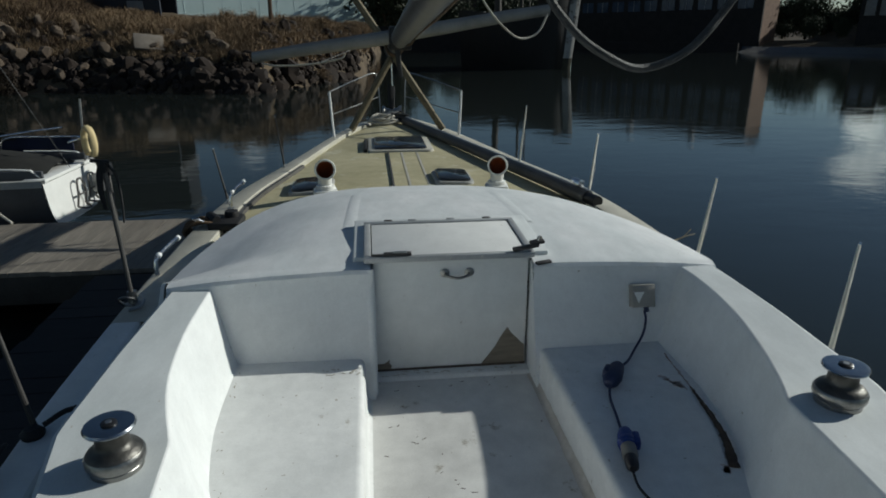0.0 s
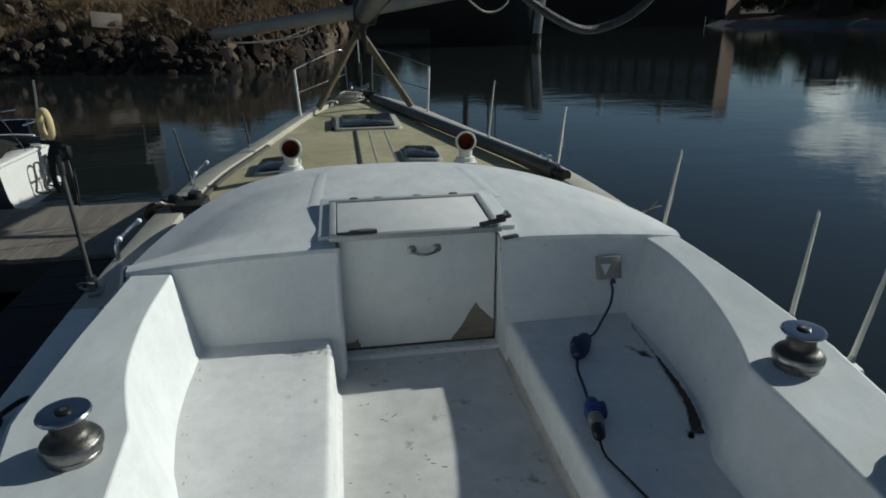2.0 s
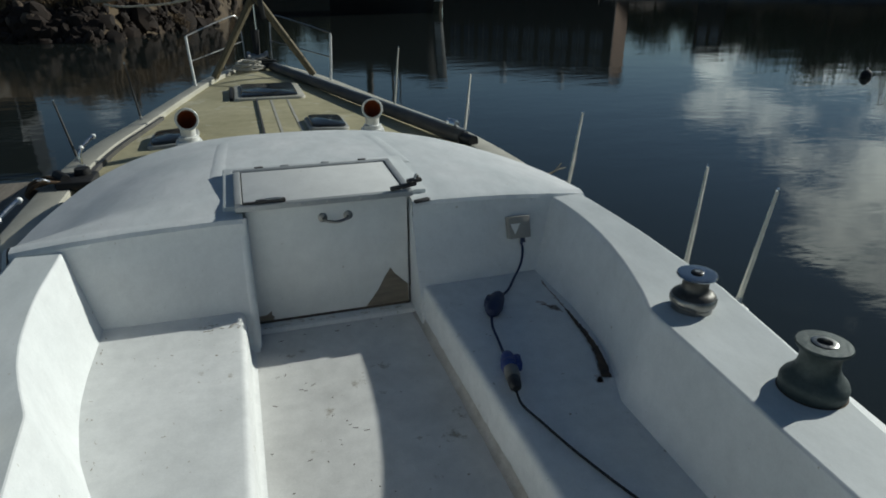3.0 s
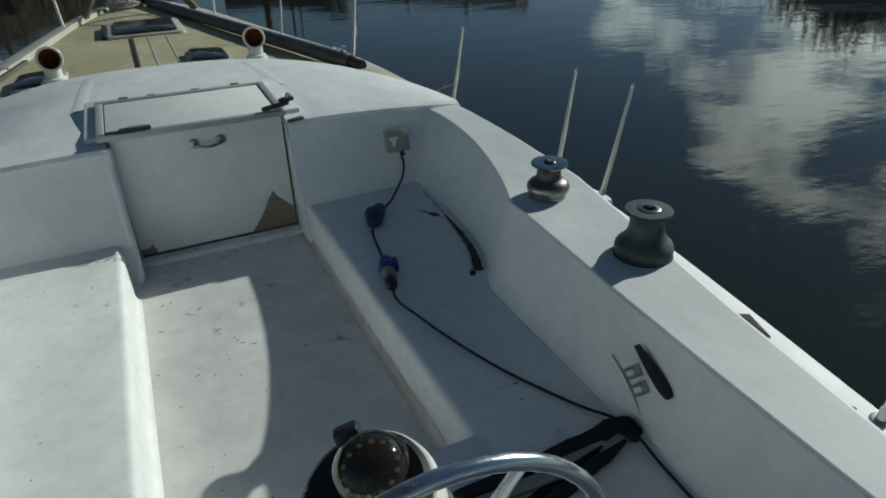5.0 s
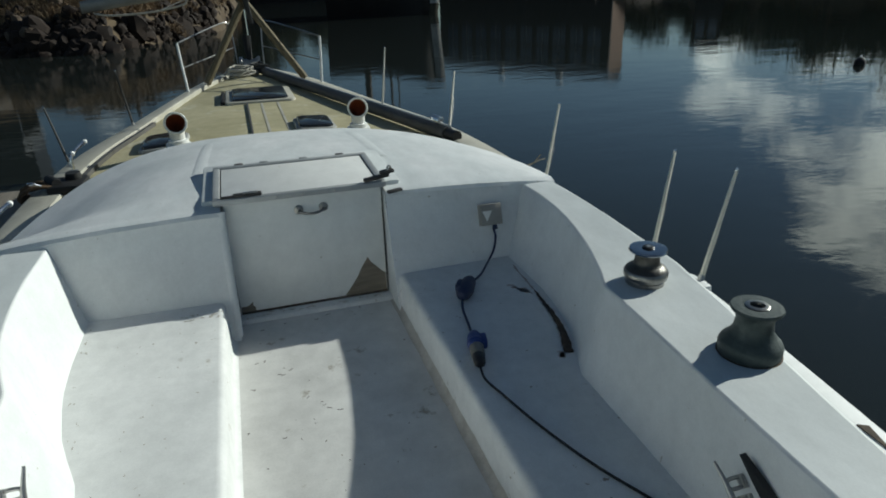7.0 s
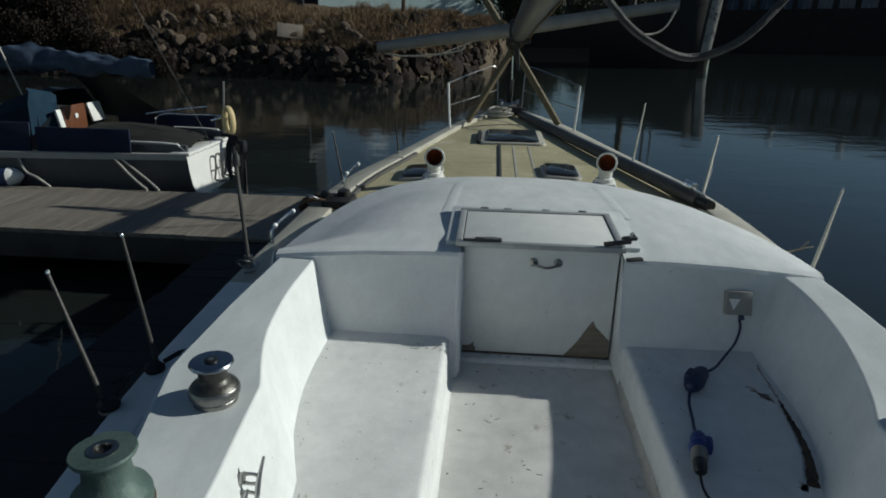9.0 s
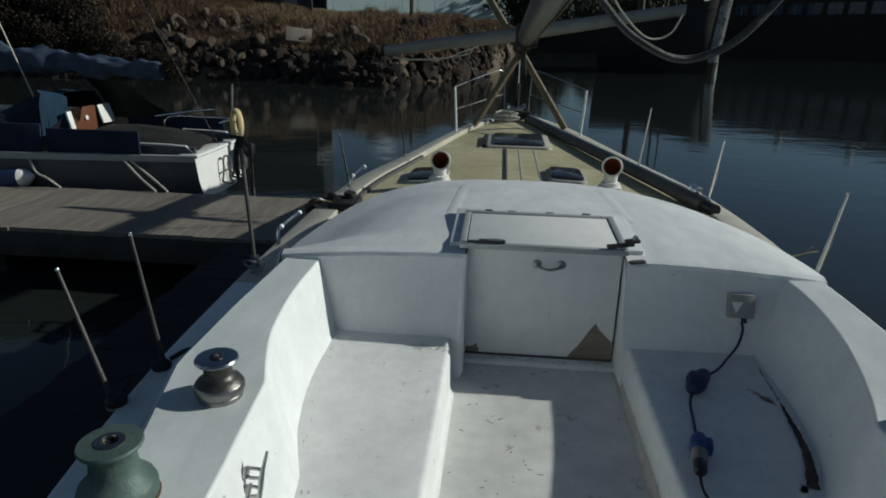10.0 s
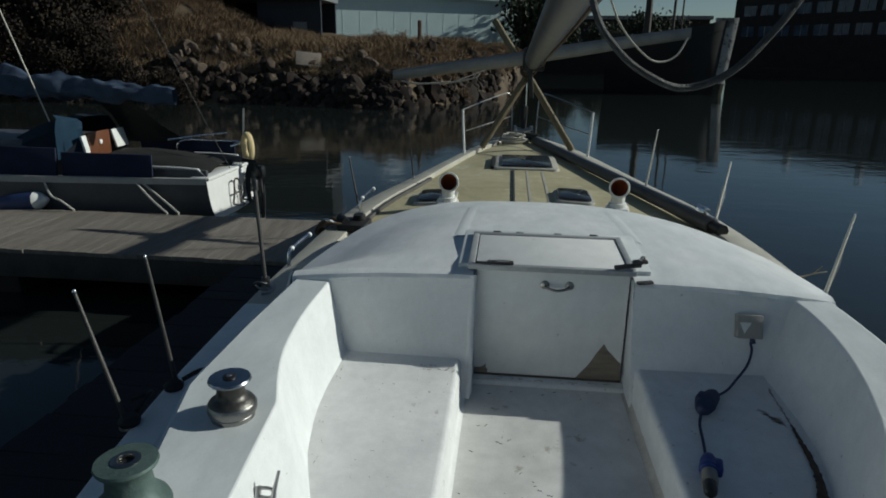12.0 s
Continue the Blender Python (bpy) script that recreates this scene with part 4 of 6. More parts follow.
def pontoon(name, label, x0, x1, y0, y1, along_x, seed, wood):
    """A timber walkway: cross planks on dark side beams and floats. Planks lie across the way it runs."""
    p = thing(name, label, "pontoon", kind="structure")
    top = -0.25
    part("side_beam", box(x0, x1, y0, y0 + 0.06, top - 0.26, top - 0.035, 0.008) if along_x else box(x0, x0 + 0.06, y0, y1, top - 0.26, top - 0.035, 0.008), DARKWOOD, p, "dark wet side beam")
    part("side_beam", box(x0, x1, y1 - 0.06, y1, top - 0.26, top - 0.035, 0.008) if along_x else box(x1 - 0.06, x1, y0, y1, top - 0.26, top - 0.035, 0.008), DARKWOOD, p, "dark wet side beam")
    n = int(((x1 - x0) if along_x else (y1 - y0)) / 2.4)
    for i in range(n):
        c = (i + 0.5) * 2.4
        vf = box(x0 + c - 0.7, x0 + c + 0.7, y0 + 0.1, y1 - 0.1, WATER_Z - 0.25, top - 0.14, 0.05) if along_x else box(x0 + 0.1, x1 - 0.1, y0 + c - 0.7, y0 + c + 0.7, WATER_Z - 0.25, top - 0.14, 0.05)
        part("float", vf, RUBBER, p)
    rnd = random.Random(seed)
    width, gap = 0.145, 0.003
    long = (y1 - y0 + 0.03) if along_x else (x1 - x0 + 0.03)
    me = None
    count = int(((x1 - x0) if along_x else (y1 - y0)) / (width + gap))
    for i in range(count):
        if me is None:
            ob = part("plank", box(-width / 2, width / 2, -long / 2, long / 2, -0.035, 0.0), wood, p)
            me = ob.data
        else:
            ob = new("plank", me)
            ob.parent = p
        c = (i + 0.5) * (width + gap)
        wob = rnd.uniform(-0.012, 0.012)
        ob.matrix_basis = pose(x0 + c, (y0 + y1) / 2 + wob, top + rnd.uniform(-0.001, 0.001), 0, rnd.uniform(-0.3, 0.3), rnd.uniform(-0.15, 0.15)) if along_x else pose((x0 + x1) / 2 + wob, y0 + c, top + rnd.uniform(-0.003, 0.003), rnd.uniform(-0.6, 0.6), 0, 90)
    return p


pontoon("pontoon_walkway", "grey weathered timber pontoon walkway", -16.0, -1.72, 2.38, 3.70, True, 3, PLANK)
pontoon("pontoon_finger", "dark shaded timber finger pontoon beside the yacht", -2.30, -1.72, -5.0, 2.34, False, 4, SHADEPLANK)


# ---- neighbouring yacht ----
CANVAS = material("navy_canvas", (0.006, 0.010, 0.030), (0.014, 0.022, 0.055), 0.9, scale=6, fine=120, bump=0.5)
# the hood's shaded side is put into this near-black blue
TEAL_CANVAS = material("shaded_hood_canvas", (0.003, 0.010, 0.020), (0.006, 0.019, 0.036), 0.9, scale=6, fine=120, bump=0.5)
SAILCOVER = material("faded_blue_sail_cover", (0.020, 0.036, 0.066), (0.075, 0.110, 0.165), 0.85, scale=5, fine=90, bump=0.8)
WOOD_R = material("varnished_brown_board", (0.10, 0.035, 0.018), (0.17, 0.07, 0.035), 0.4, scale=6, fine=60, bump=0.2, stretch=(1, 8, 1))
YELLOW = material("faded_yellow_foam", (0.62, 0.47, 0.22), (0.74, 0.62, 0.36), 0.7, scale=10, fine=90, bump=0.3)
FENDER_B = material("blue_fender_vinyl", (0.015, 0.03, 0.09), (0.03, 0.05, 0.13), 0.45, scale=8, fine=60, bump=0.1)
# white hull: the shade on its near side is put into this grey
GRP = material("shaded_hull_grey", (0.050, 0.053, 0.060), (0.085, 0.089, 0.097), 0.4, scale=2, fine=30, bump=0.08, spots=(0.09, 0.085, 0.075), spot_scale=3, spot_at=0.66)
NAVYHULL = material("navy_hull_paint", (0.008, 0.014, 0.04), (0.014, 0.022, 0.06), 0.3, scale=3, fine=30, bump=0.05)


def small_yacht(name, label, m, length, half, free, hull_mat, deck_mat, sharp=0.0):
    """A hull with its stern at the origin, running along -x."""
    o = thing(name, label, "boat", m)
    rows, rail = [], []
    for i in range(25):
        t = i / 24
        b = half * (0.74 + 0.26 * math.sin(min(1, t / 0.5) * math.pi / 2)) if t < 0.5 else half * max(0.02, 1 - ((t - 0.5) / 0.5) ** 2.2)
        x, z = -length * t, free * (1 + 0.25 * max(0, t - 0.4))
        u = max(0.0, 1 - i / 7) ** 1.4
        low = [(1.0, 0.78), (0.985, 0.62), (0.93, 0.50), (0.80, 0.43), (0.5, 0.40), (0.0, 0.39)]
        full = [(1.01, 0.78), (0.99, 0.45), (0.93, 0.15), (0.72, -0.05), (0.35, -0.29), (0.0, -0.37)]
        rows.append([(x, b, z)] + [(x + 0.07 * u * (1 - q[1]), b * (q[0] * u + p[0] * (1 - u)), z * (q[1] * u + p[1] * (1 - u))) for q, p in zip(low, full)])
        rail.append([(x, b - 0.05, z - 0.01), (x, b - 0.05, z + 0.035), (x, b + 0.012, z + 0.035), (x, b + 0.015, z - 0.03)])
    s = loft(rows)
    s2 = [(x, -y, z) for x, y, z in s[0]], [tuple(reversed(f)) for f in s[1]]
    part("hull", join(s, s2), hull_mat, o)
    ring = [p for p in rows[0]] + [(x, -y, z) for x, y, z in reversed(rows[0][:-1])]
    part("transom", ([(p[0] + 0.002, p[1], p[2]) for p in ring], [tuple(range(len(ring)))]), PLASTIC_W if hull_mat is not NAVYHULL else hull_mat, o, "white transom" if hull_mat is not NAVYHULL else "")
    for sgn in (1, -1):
        part("gunwale", ([(x, sgn * y, z) for x, y, z in loft(rail)[0]], loft(rail)[1]), GREY_PL if hull_mat is not NAVYHULL else PLASTIC_W, o, "pale gunwale strip")
    part("deck", loft([[(r[0][0], -r[0][1], r[0][2]), (r[0][0], 0, r[0][2] + 0.03), r[0]] for r in rows]), deck_mat, o)
    return o


B2 = pose(-3.42, 4.60, WATER_Z, 0, 0, 0)
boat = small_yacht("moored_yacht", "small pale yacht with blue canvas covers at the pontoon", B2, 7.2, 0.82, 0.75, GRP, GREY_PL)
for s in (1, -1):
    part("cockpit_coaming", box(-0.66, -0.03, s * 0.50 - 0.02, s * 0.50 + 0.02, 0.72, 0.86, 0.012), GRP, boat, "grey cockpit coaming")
    part("coaming_rail", tube([(-0.68, s * 0.515, 0.885), (-0.30, s * 0.515, 0.88), (-0.13, s * 0.515, 0.87), (0.0, s * 0.50, 0.75)], 0.016, 8, flat=0.6), PLASTIC_W, boat, "thin white coaming rail")
cover = []
for x, z, w in ((-1.35, 0.97, 0.44), (-1.0, 0.98, 0.45), (-0.6, 0.95, 0.44), (-0.25, 0.90, 0.40), (-0.10, 0.84, 0.36)):
    cover.append([(x, -w, 0.80), (x, -w * 0.8, z - 0.05), (x, -w * 0.3, z), (x, w * 0.3, z + 0.01), (x, w * 0.8, z - 0.05), (x, w, 0.80)])
part("cockpit_cover", loft(cover), material("dark_olive_canvas", (0.010, 0.010, 0.009), (0.022, 0.022, 0.019), 0.9, scale=6, fine=120, bump=0.5), boat, "dark canvas cockpit cover")
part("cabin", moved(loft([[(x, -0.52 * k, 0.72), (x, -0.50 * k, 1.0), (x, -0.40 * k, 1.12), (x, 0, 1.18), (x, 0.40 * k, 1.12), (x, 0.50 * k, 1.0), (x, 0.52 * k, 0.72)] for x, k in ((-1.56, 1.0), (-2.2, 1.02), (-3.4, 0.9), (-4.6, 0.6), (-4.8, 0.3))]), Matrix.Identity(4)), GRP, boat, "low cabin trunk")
part("washboard", box(-1.53, -1.50, -0.30, 0.10, 0.92, 1.20, 0.01), WOOD_R, boat, "varnished brown washboards")
part("washboard_port", moved(lathe([(0.028, 0), (0.028, 0.012), (0.02, 0.014)], 14), pose(-1.495, -0.10, 1.08, 0, 90)), PLASTIC_W, boat)
part("cabin_window", moved(box(-0.015, 0.015, -0.12, 0.12, 0, 0.22, 0.01), pose(-1.46, 0.26, 0.98, 0, -14, 0)), PLASTIC_W, boat, "white framed window")
part("cabin_window", moved(box(-0.015, 0.015, -0.04, 0.04, 0, 0.20, 0.01), pose(-1.48, -0.37, 0.98, 0, -10, 0)), PLASTIC_W, boat, "white framed window")
for s, c, w in ((-1, -1.10, 0.52), (1, -0.82, 0.62)):
    part("spray_dodger", moved(box(-w, w, -0.012, 0.012, -0.27, 0.04, 0.01), pose(c, s * 0.62, 0.99, s * 5)), CANVAS, boat, "navy canvas spray dodger")
part("cabin_canvas", moved(box(-0.8, 0.8, -0.012, 0.012, -0.22, 0.10, 0.01), pose(-2.45, -0.66, 0.98, -8)), CANVAS, boat, "dark canvas along the cabin")
hood = []
for x, z, w in ((-1.66, 1.36, 0.50), (-1.80, 1.38, 0.50), (-2.05, 1.30, 0.48), (-2.40, 1.14, 0.44)):
    hood.append([(x, -w, 0.95), (x, -w * 0.98, z - 0.16), (x, -w * 0.75, z - 0.03), (x, 0, z), (x, w * 0.75, z - 0.03), (x, w * 0.98, z - 0.16), (x, w, 0.95)])
# sunlight on the hood cloth is put into this brighter blue
HOODBLUE = material("sunlit_hood_canvas", (0.005, 0.026, 0.052), (0.010, 0.042, 0.076), 0.9, scale=6, fine=120, bump=0.5)
part("hood_flap", loft([[(-1.70 + 0.16 * u - 0.03 * math.sin(u * 9), -0.57 + 0.22 * u, 0.93), (-1.70 + 0.16 * u + 0.02 * math.sin(u * 9), -0.55 + 0.22 * u, 1.25), (-1.70 + 0.14 * u, -0.50 + 0.22 * u, 1.38 - 0.06 * u), (-1.76 + 0.12 * u, -0.46 + 0.22 * u, 1.41 - 0.06 * u)] for u in [i / 8 for i in range(9)]]), HOODBLUE, boat, "blue canvas flap of the hood in a sunlit colour")
part("spray_hood", loft(hood), TEAL_CANVAS, boat, "blue canvas spray hood")
rows = []
rnd = random.Random(8)
for i in range(73):
    t = i / 72
    x = -0.58 - 3.4 * t
    r = 0.070 + 0.085 * t ** 0.7 + 0.016 * math.sin(i * 0.49) + 0.010 * math.sin(i * 1.31 + 1)
    z = 1.60 + 0.20 * t + 0.012 * math.sin(i * 0.64)
    row = []
    for j in range(22):
        a = 2 * math.pi * j / 22
        fold = 0.16 * math.sin(3 * a + i * 0.37) + 0.30 * noise.noise(Vector((x * 3.2, math.cos(a) * 2.1, math.sin(a) * 2.1 + x)))
        row.append((x, r * 0.75 * math.cos(a) * (1 + fold), z + r * 1.15 * math.sin(a) * (1 + 0.7 * fold)))
    rows.append(row)
part("sail_cover", loft(rows, True), SAILCOVER, boat, "faded blue sail cover on the boom")
part("tiller", tube([(-0.75, 0.05, 1.10), (-0.35, 0.05, 1.16), (-0.02, 0.05, 1.20)], 0.011, 8), STEEL, boat, "bright tiller extension")
part("backstay", tube([(0.0, 0.0, 0.8), (-1.3, 0, 3.6)], 0.004, 6), GREY_ROPE, boat)
part("shroud", tube([(-2.02, -0.15, 1.2), (-2.58, -0.1, 2.9)], 0.009, 6), CREAM, boat, "pale sheathed shroud")
part("stern_rail", tube(curve([(-0.9, 0.50, 0.78), (-0.85, 0.50, 1.02), (-0.4, 0.50, 1.04), (-0.03, 0.45, 1.04), (-0.01, 0.1, 1.04)], 5), 0.011, 8), STEEL, boat)
part("stern_rail", tube(curve([(0.0, 0.48, 0.76), (-0.01, 0.47, 0.9), (-0.02, 0.45, 1.04)], 4), 0.011, 8), STEEL, boat)
part("ensign_staff", tube([(-0.02, 0.40, 0.70), (0.04, 0.42, 1.45)], 0.012, 8), DULL, boat)
for y0 in (-0.12, 0.16):
    part("boarding_ladder", join(tube(curve([(0.06, y0, 0.40), (0.08, y0 + 0.01, 0.52), (0.075, y0 + 0.04, 0.655), (0.07, y0 + 0.10, 0.68), (0.075, y0 + 0.16, 0.655), (0.08, y0 + 0.19, 0.52), (0.06, y0 + 0.20, 0.40), (0.13, y0 + 0.15, 0.375), (0.13, y0 + 0.05, 0.375), (0.06, y0, 0.40)], 5), 0.011, 8), tube([(0.08, y0 + 0.01, 0.52), (0.08, y0 + 0.19, 0.52)], 0.010, 8)), DARKALU, boat, "dark metal boarding ladder loop on the transom")
part("aft_deck", box(-0.20, 0.012, -0.57, 0.57, 0.752, 0.790, 0.012), PLASTIC_W, boat, "white aft deck rim")
part("boom_tent", loft([[(-1.75 + 0.45 * u, 0.20, 1.60 - 0.02 * u), (-1.65 + 0.62 * u, 0.42 + 0.02 * math.sin(u * 11), 1.34 - 0.10 * u), (-1.55 + 0.80 * u, 0.56, 1.0)] for u in [i / 10 for i in range(11)]]), RUBBER, boat, "black canvas hanging from the boom")
ring = []
for i in range(25):
    a = radians(-60 + 300 * i / 24)
    ring.append((0.0, 0.095 * math.cos(a), 0.155 * math.sin(a)))
buoy2 = part("horseshoe_buoy", moved(tube(ring, 0.037, 10, flat=0.8), pose(-3.32, 4.92, 0.30, 0, 0, 50)), YELLOW)
tagged(buoy2, "faded yellow horseshoe lifebuoy on the stern rail", "lifebuoy")
motor = thing("outboard_motor", "black outboard motor clamped on the stern", "motor", pose(-3.22, 4.98, -0.1))
part("cowling", box(-0.06, 0.06, -0.07, 0.07, 0.02, 0.17, 0.035), BLACK, motor)
part("leg", box(-0.012, 0.03, -0.02, 0.02, -0.55, 0.04, 0.008), DARKALU, motor)
part("bracket", box(-0.14, -0.02, -0.09, 0.09, -0.14, 0.06, 0.015), DULL, motor)
fen = thing("fender", "blue and white fender hung on the hull", "fender", pose(-5.42, 3.76, -0.20, 0, 82, 8))
part("fender_body", lathe([(0.02, -0.26), (0.07, -0.24), (0.105, -0.18), (0.11, 0.0), (0.105, 0.16)], 18), FENDER_B, fen)
part("fender_end", lathe([(0.105, 0.16), (0.085, 0.22), (0.04, 0.27), (0.02, 0.29)], 18), PLASTIC_W, fen, "white moulded fender end")
line("mooring_line", [(-4.2, 3.93, 0.05), (-3.95, 3.80, -0.12), (-3.72, 3.68, -0.235)], 0.012, ROPE, "pale mooring line from the hull to the pontoon")
line("mooring_line", [(-4.15, 3.95, 0.05), (-3.80, 3.82, -0.15), (-3.60, 3.69, -0.235)], 0.012, ROPE, "pale mooring line from the hull to the pontoon")
line("mooring_line", [(-5.2, 3.86, 0.03), (-5.05, 3.74, -0.10), (-4.9, 3.68, -0.14), (-4.75, 3.66, -0.235)], 0.012, ROPE, "pale mooring line from the hull to the pontoon")

# blue boat and buoy out on the river
blue = small_yacht("moored_boat", "navy blue moored boat with a white gunwale", pose(23.6, 7.7, WATER_Z, 0, 0, -38), 6.0, 1.1, 1.0, NAVYHULL, PLASTIC_W)
mb = thing("mooring_buoy", "dark round mooring buoy floating on the river", "buoy", pose(13.15, 8.7, WATER_Z))
part("ball", lathe([(0.02, -0.1), (0.09, -0.06), (0.118, 0.02), (0.112, 0.09), (0.07, 0.145), (0.02, 0.165)], 20), RUBBER, mb)
part("eye", moved(lathe([(0.02, -0.01), (0.035, 0), (0.02, 0.01)], 10), pose(0, 0, 0.175, 90)), DULL, mb)

# ---- far bank: rubble, grass, slab, shed ----
rnd = random.Random(21)


def stone(c, r, rnd):
    """An angular boulder."""
    bm = bmesh.new()
    bmesh.ops.create_icosphere(bm, subdivisions=2, radius=1)
    q = Euler([rnd.uniform(0, 6.28) for _ in range(3)]).to_matrix()
    sc = Vector((rnd.uniform(0.7, 1.3), rnd.uniform(0.6, 1.1), rnd.uniform(0.45, 0.8))) * r
    seat = Vector((rnd.uniform(0, 90), rnd.uniform(0, 90), 0))
    out = []
    for v in bm.verts:
        p = v.co * (1 + 0.42 * noise.noise(v.co * 1.3 + seat) + 0.10 * noise.noise(v.co * 4 + seat))
        out.append(tuple(Vector(c) + q @ Vector((p.x * sc.x, p.y * sc.y, p.z * sc.z))))
    bm.verts.index_update()
    f = [tuple(v.index for v in fc.verts) for fc in bm.faces]
    bm.free()
    return out, f


rocks = []
for i in range(2000):
    x = rnd.uniform(-34, -0.6) if i < 1650 else rnd.uniform(-5.0, 0.4)
    d = rnd.uniform(-0.25, 2.0) if rnd.random() < 0.88 else rnd.uniform(2.0, 3.4)
    d *= 2.2 if x > -4.8 else 1.0
    y = shore(x) + d
    r = (rnd.uniform(0.08, 0.24) + 0.30 * rnd.random() ** 6) * (1.1 if d < 1.2 else 0.85)
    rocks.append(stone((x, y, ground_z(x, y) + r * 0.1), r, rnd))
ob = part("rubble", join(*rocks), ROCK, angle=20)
tagged(ob, "dark rubble boulders along the river bank", "rocks", kind="stuff")
PALEROCK = material("pale_rubble_stone", (0.060, 0.043, 0.030), (0.125, 0.094, 0.068), 0.9, scale=2.0, fine=14, bump=0.7, by_island=0.3)
rocks = []
for i in range(55):
    x = rnd.uniform(-16, -6)
    d = rnd.uniform(0.4, 3.8)
    y = shore(x) + d
    r = rnd.uniform(0.10, 0.32)
    rocks.append(stone((x, y - 0.1, ground_z(x, y) + r * 0.6), r, rnd))
ob = part("pale_stones", join(*rocks), PALEROCK, angle=20)
tagged(ob, "pale broken stones among the dark rubble", "rocks", kind="stuff")
SLAB = material("pale_broken_concrete", (0.14, 0.12, 0.098), (0.22, 0.19, 0.158), 0.9, scale=2.0, fine=14, bump=0.5)
slab = part("concrete_slab", moved(box(-0.55, 0.55, -0.06, 0.06, -0.42, 0.42, 0.02), pose(-9.0, 25.3, ground_z(-9.0, 25.3) + 0.36, -48, 6, 22)), SLAB)
tagged(slab, "grey concrete slab tilted on the bank", "slab")

GRASS = material("dry_straw_grass", (0.135, 0.091, 0.052), (0.275, 0.192, 0.112), 0.9, scale=0.7, fine=5, bump=0.0, by_island=0.18)
BRUSH = material("brown_scrub_leaf", (0.008, 0.0055, 0.0036), (0.028, 0.017, 0.008), 0.9, scale=1.5, fine=20, bump=0.0, by_island=0.5)


def blades(n, x0, x1, d0, d1, h0, h1, rnd):
    verts, faces = [], []
    for i in range(n):
        x = rnd.uniform(x0, x1)
        y = shore(x) + d0 + (d1 - d0) * rnd.random() ** 1.2
        if noise.noise(Vector((x * 0.5, y * 0.5, 7))) < -0.25:
            continue
        z = ground_z(x, y) - 0.05
        for j in range(7):
            a, h = rnd.uniform(0, 6.28), rnd.uniform(h0, h1)
            bx, by = x + rnd.uniform(-0.14, 0.14), y + rnd.uniform(-0.14, 0.14)
            w, lean = rnd.uniform(0.007, 0.017), rnd.uniform(0.3, 1.1) * h
            dx, dy = math.cos(a) * w, math.sin(a) * w
            ex, ey = bx + math.sin(a * 3) * lean, by + math.cos(a * 3) * lean * 0.6
            k = len(verts)
            verts += [(bx - dx, by - dy, z), (bx + dx, by + dy, z), ((bx + ex) / 2 + dx * 0.8, (by + ey) / 2 + dy * 0.8, z + h * 0.62), ((bx + ex) / 2 - dx * 0.8, (by + ey) / 2 - dy * 0.8, z + h * 0.62), (ex, ey, z + h)]
            faces += [(k, k + 1, k + 2, k + 3), (k + 3, k + 2, k + 4)]
    return verts, faces


ob = part("dry_grass", blades(18500, -19.5, 1, 1.5, 9.5, 0.12, 0.46, rnd), GRASS)
tagged(ob, "long dry straw-coloured grass on the bank", "grass", kind="stuff")
BRACKEN = material("dead_brown_bracken", (0.028, 0.0165, 0.0095), (0.075, 0.044, 0.025), 0.9, scale=0.5, fine=5, bump=0.0, by_island=0.2)
ob = part("dead_bracken", blades(12000, -42, -12.5, 2.0, 19.0, 0.2, 0.62, rnd), BRACKEN)
tagged(ob, "dead reddish-brown bracken on the upper bank", "bracken", kind="stuff")


def clump(name, label, m, r, n, mat, seed, category="bush", trunk=True):
    """A shrub or tree: a forked stem and a crown of many small leaf blades, ragged at the edge."""
    o = thing(name, label, category, m)
    q = random.Random(seed)
    limbs, tips = [], []
    for i in range(7):
        a = q.uniform(0, 6.28)
        tip = Vector((math.cos(a) * r * q.uniform(0.3, 0.75), math.sin(a) * r * q.uniform(0.3, 0.75), r * q.uniform(0.7, 1.6)))
        tips.append(tip)
        limbs.append(tube(curve([(0, 0, -0.2), (tip.x * 0.25, tip.y * 0.25, tip.z * 0.45), tip], 4), 0.06 * r, 5, 0.012 * r))
    part("stem_clump", join(*limbs), RUST, o)
    verts, faces = [], []
    for i in range(n):
        c = q.choice(tips)
        v = Vector((q.gauss(0, 1), q.gauss(0, 1), q.gauss(0, 0.8)))
        p = c * q.uniform(0.55, 1.05) + v * r * 0.26
        if p.z < 0.05 * r:
            continue
        s = r * q.uniform(0.035, 0.085)
        e = Euler([q.uniform(0, 6.28) for _ in range(3)]).to_matrix()
        k = len(verts)
        verts += [tuple(p + e @ Vector(w) * s) for w in ((-1, 0, 0), (0, -0.6, 0.1), (1, 0, 0.2), (0, 0.6, 0))]
        faces.append((k, k + 1, k + 2, k + 3))
    part("crown", (verts, faces), mat, o)
    return o


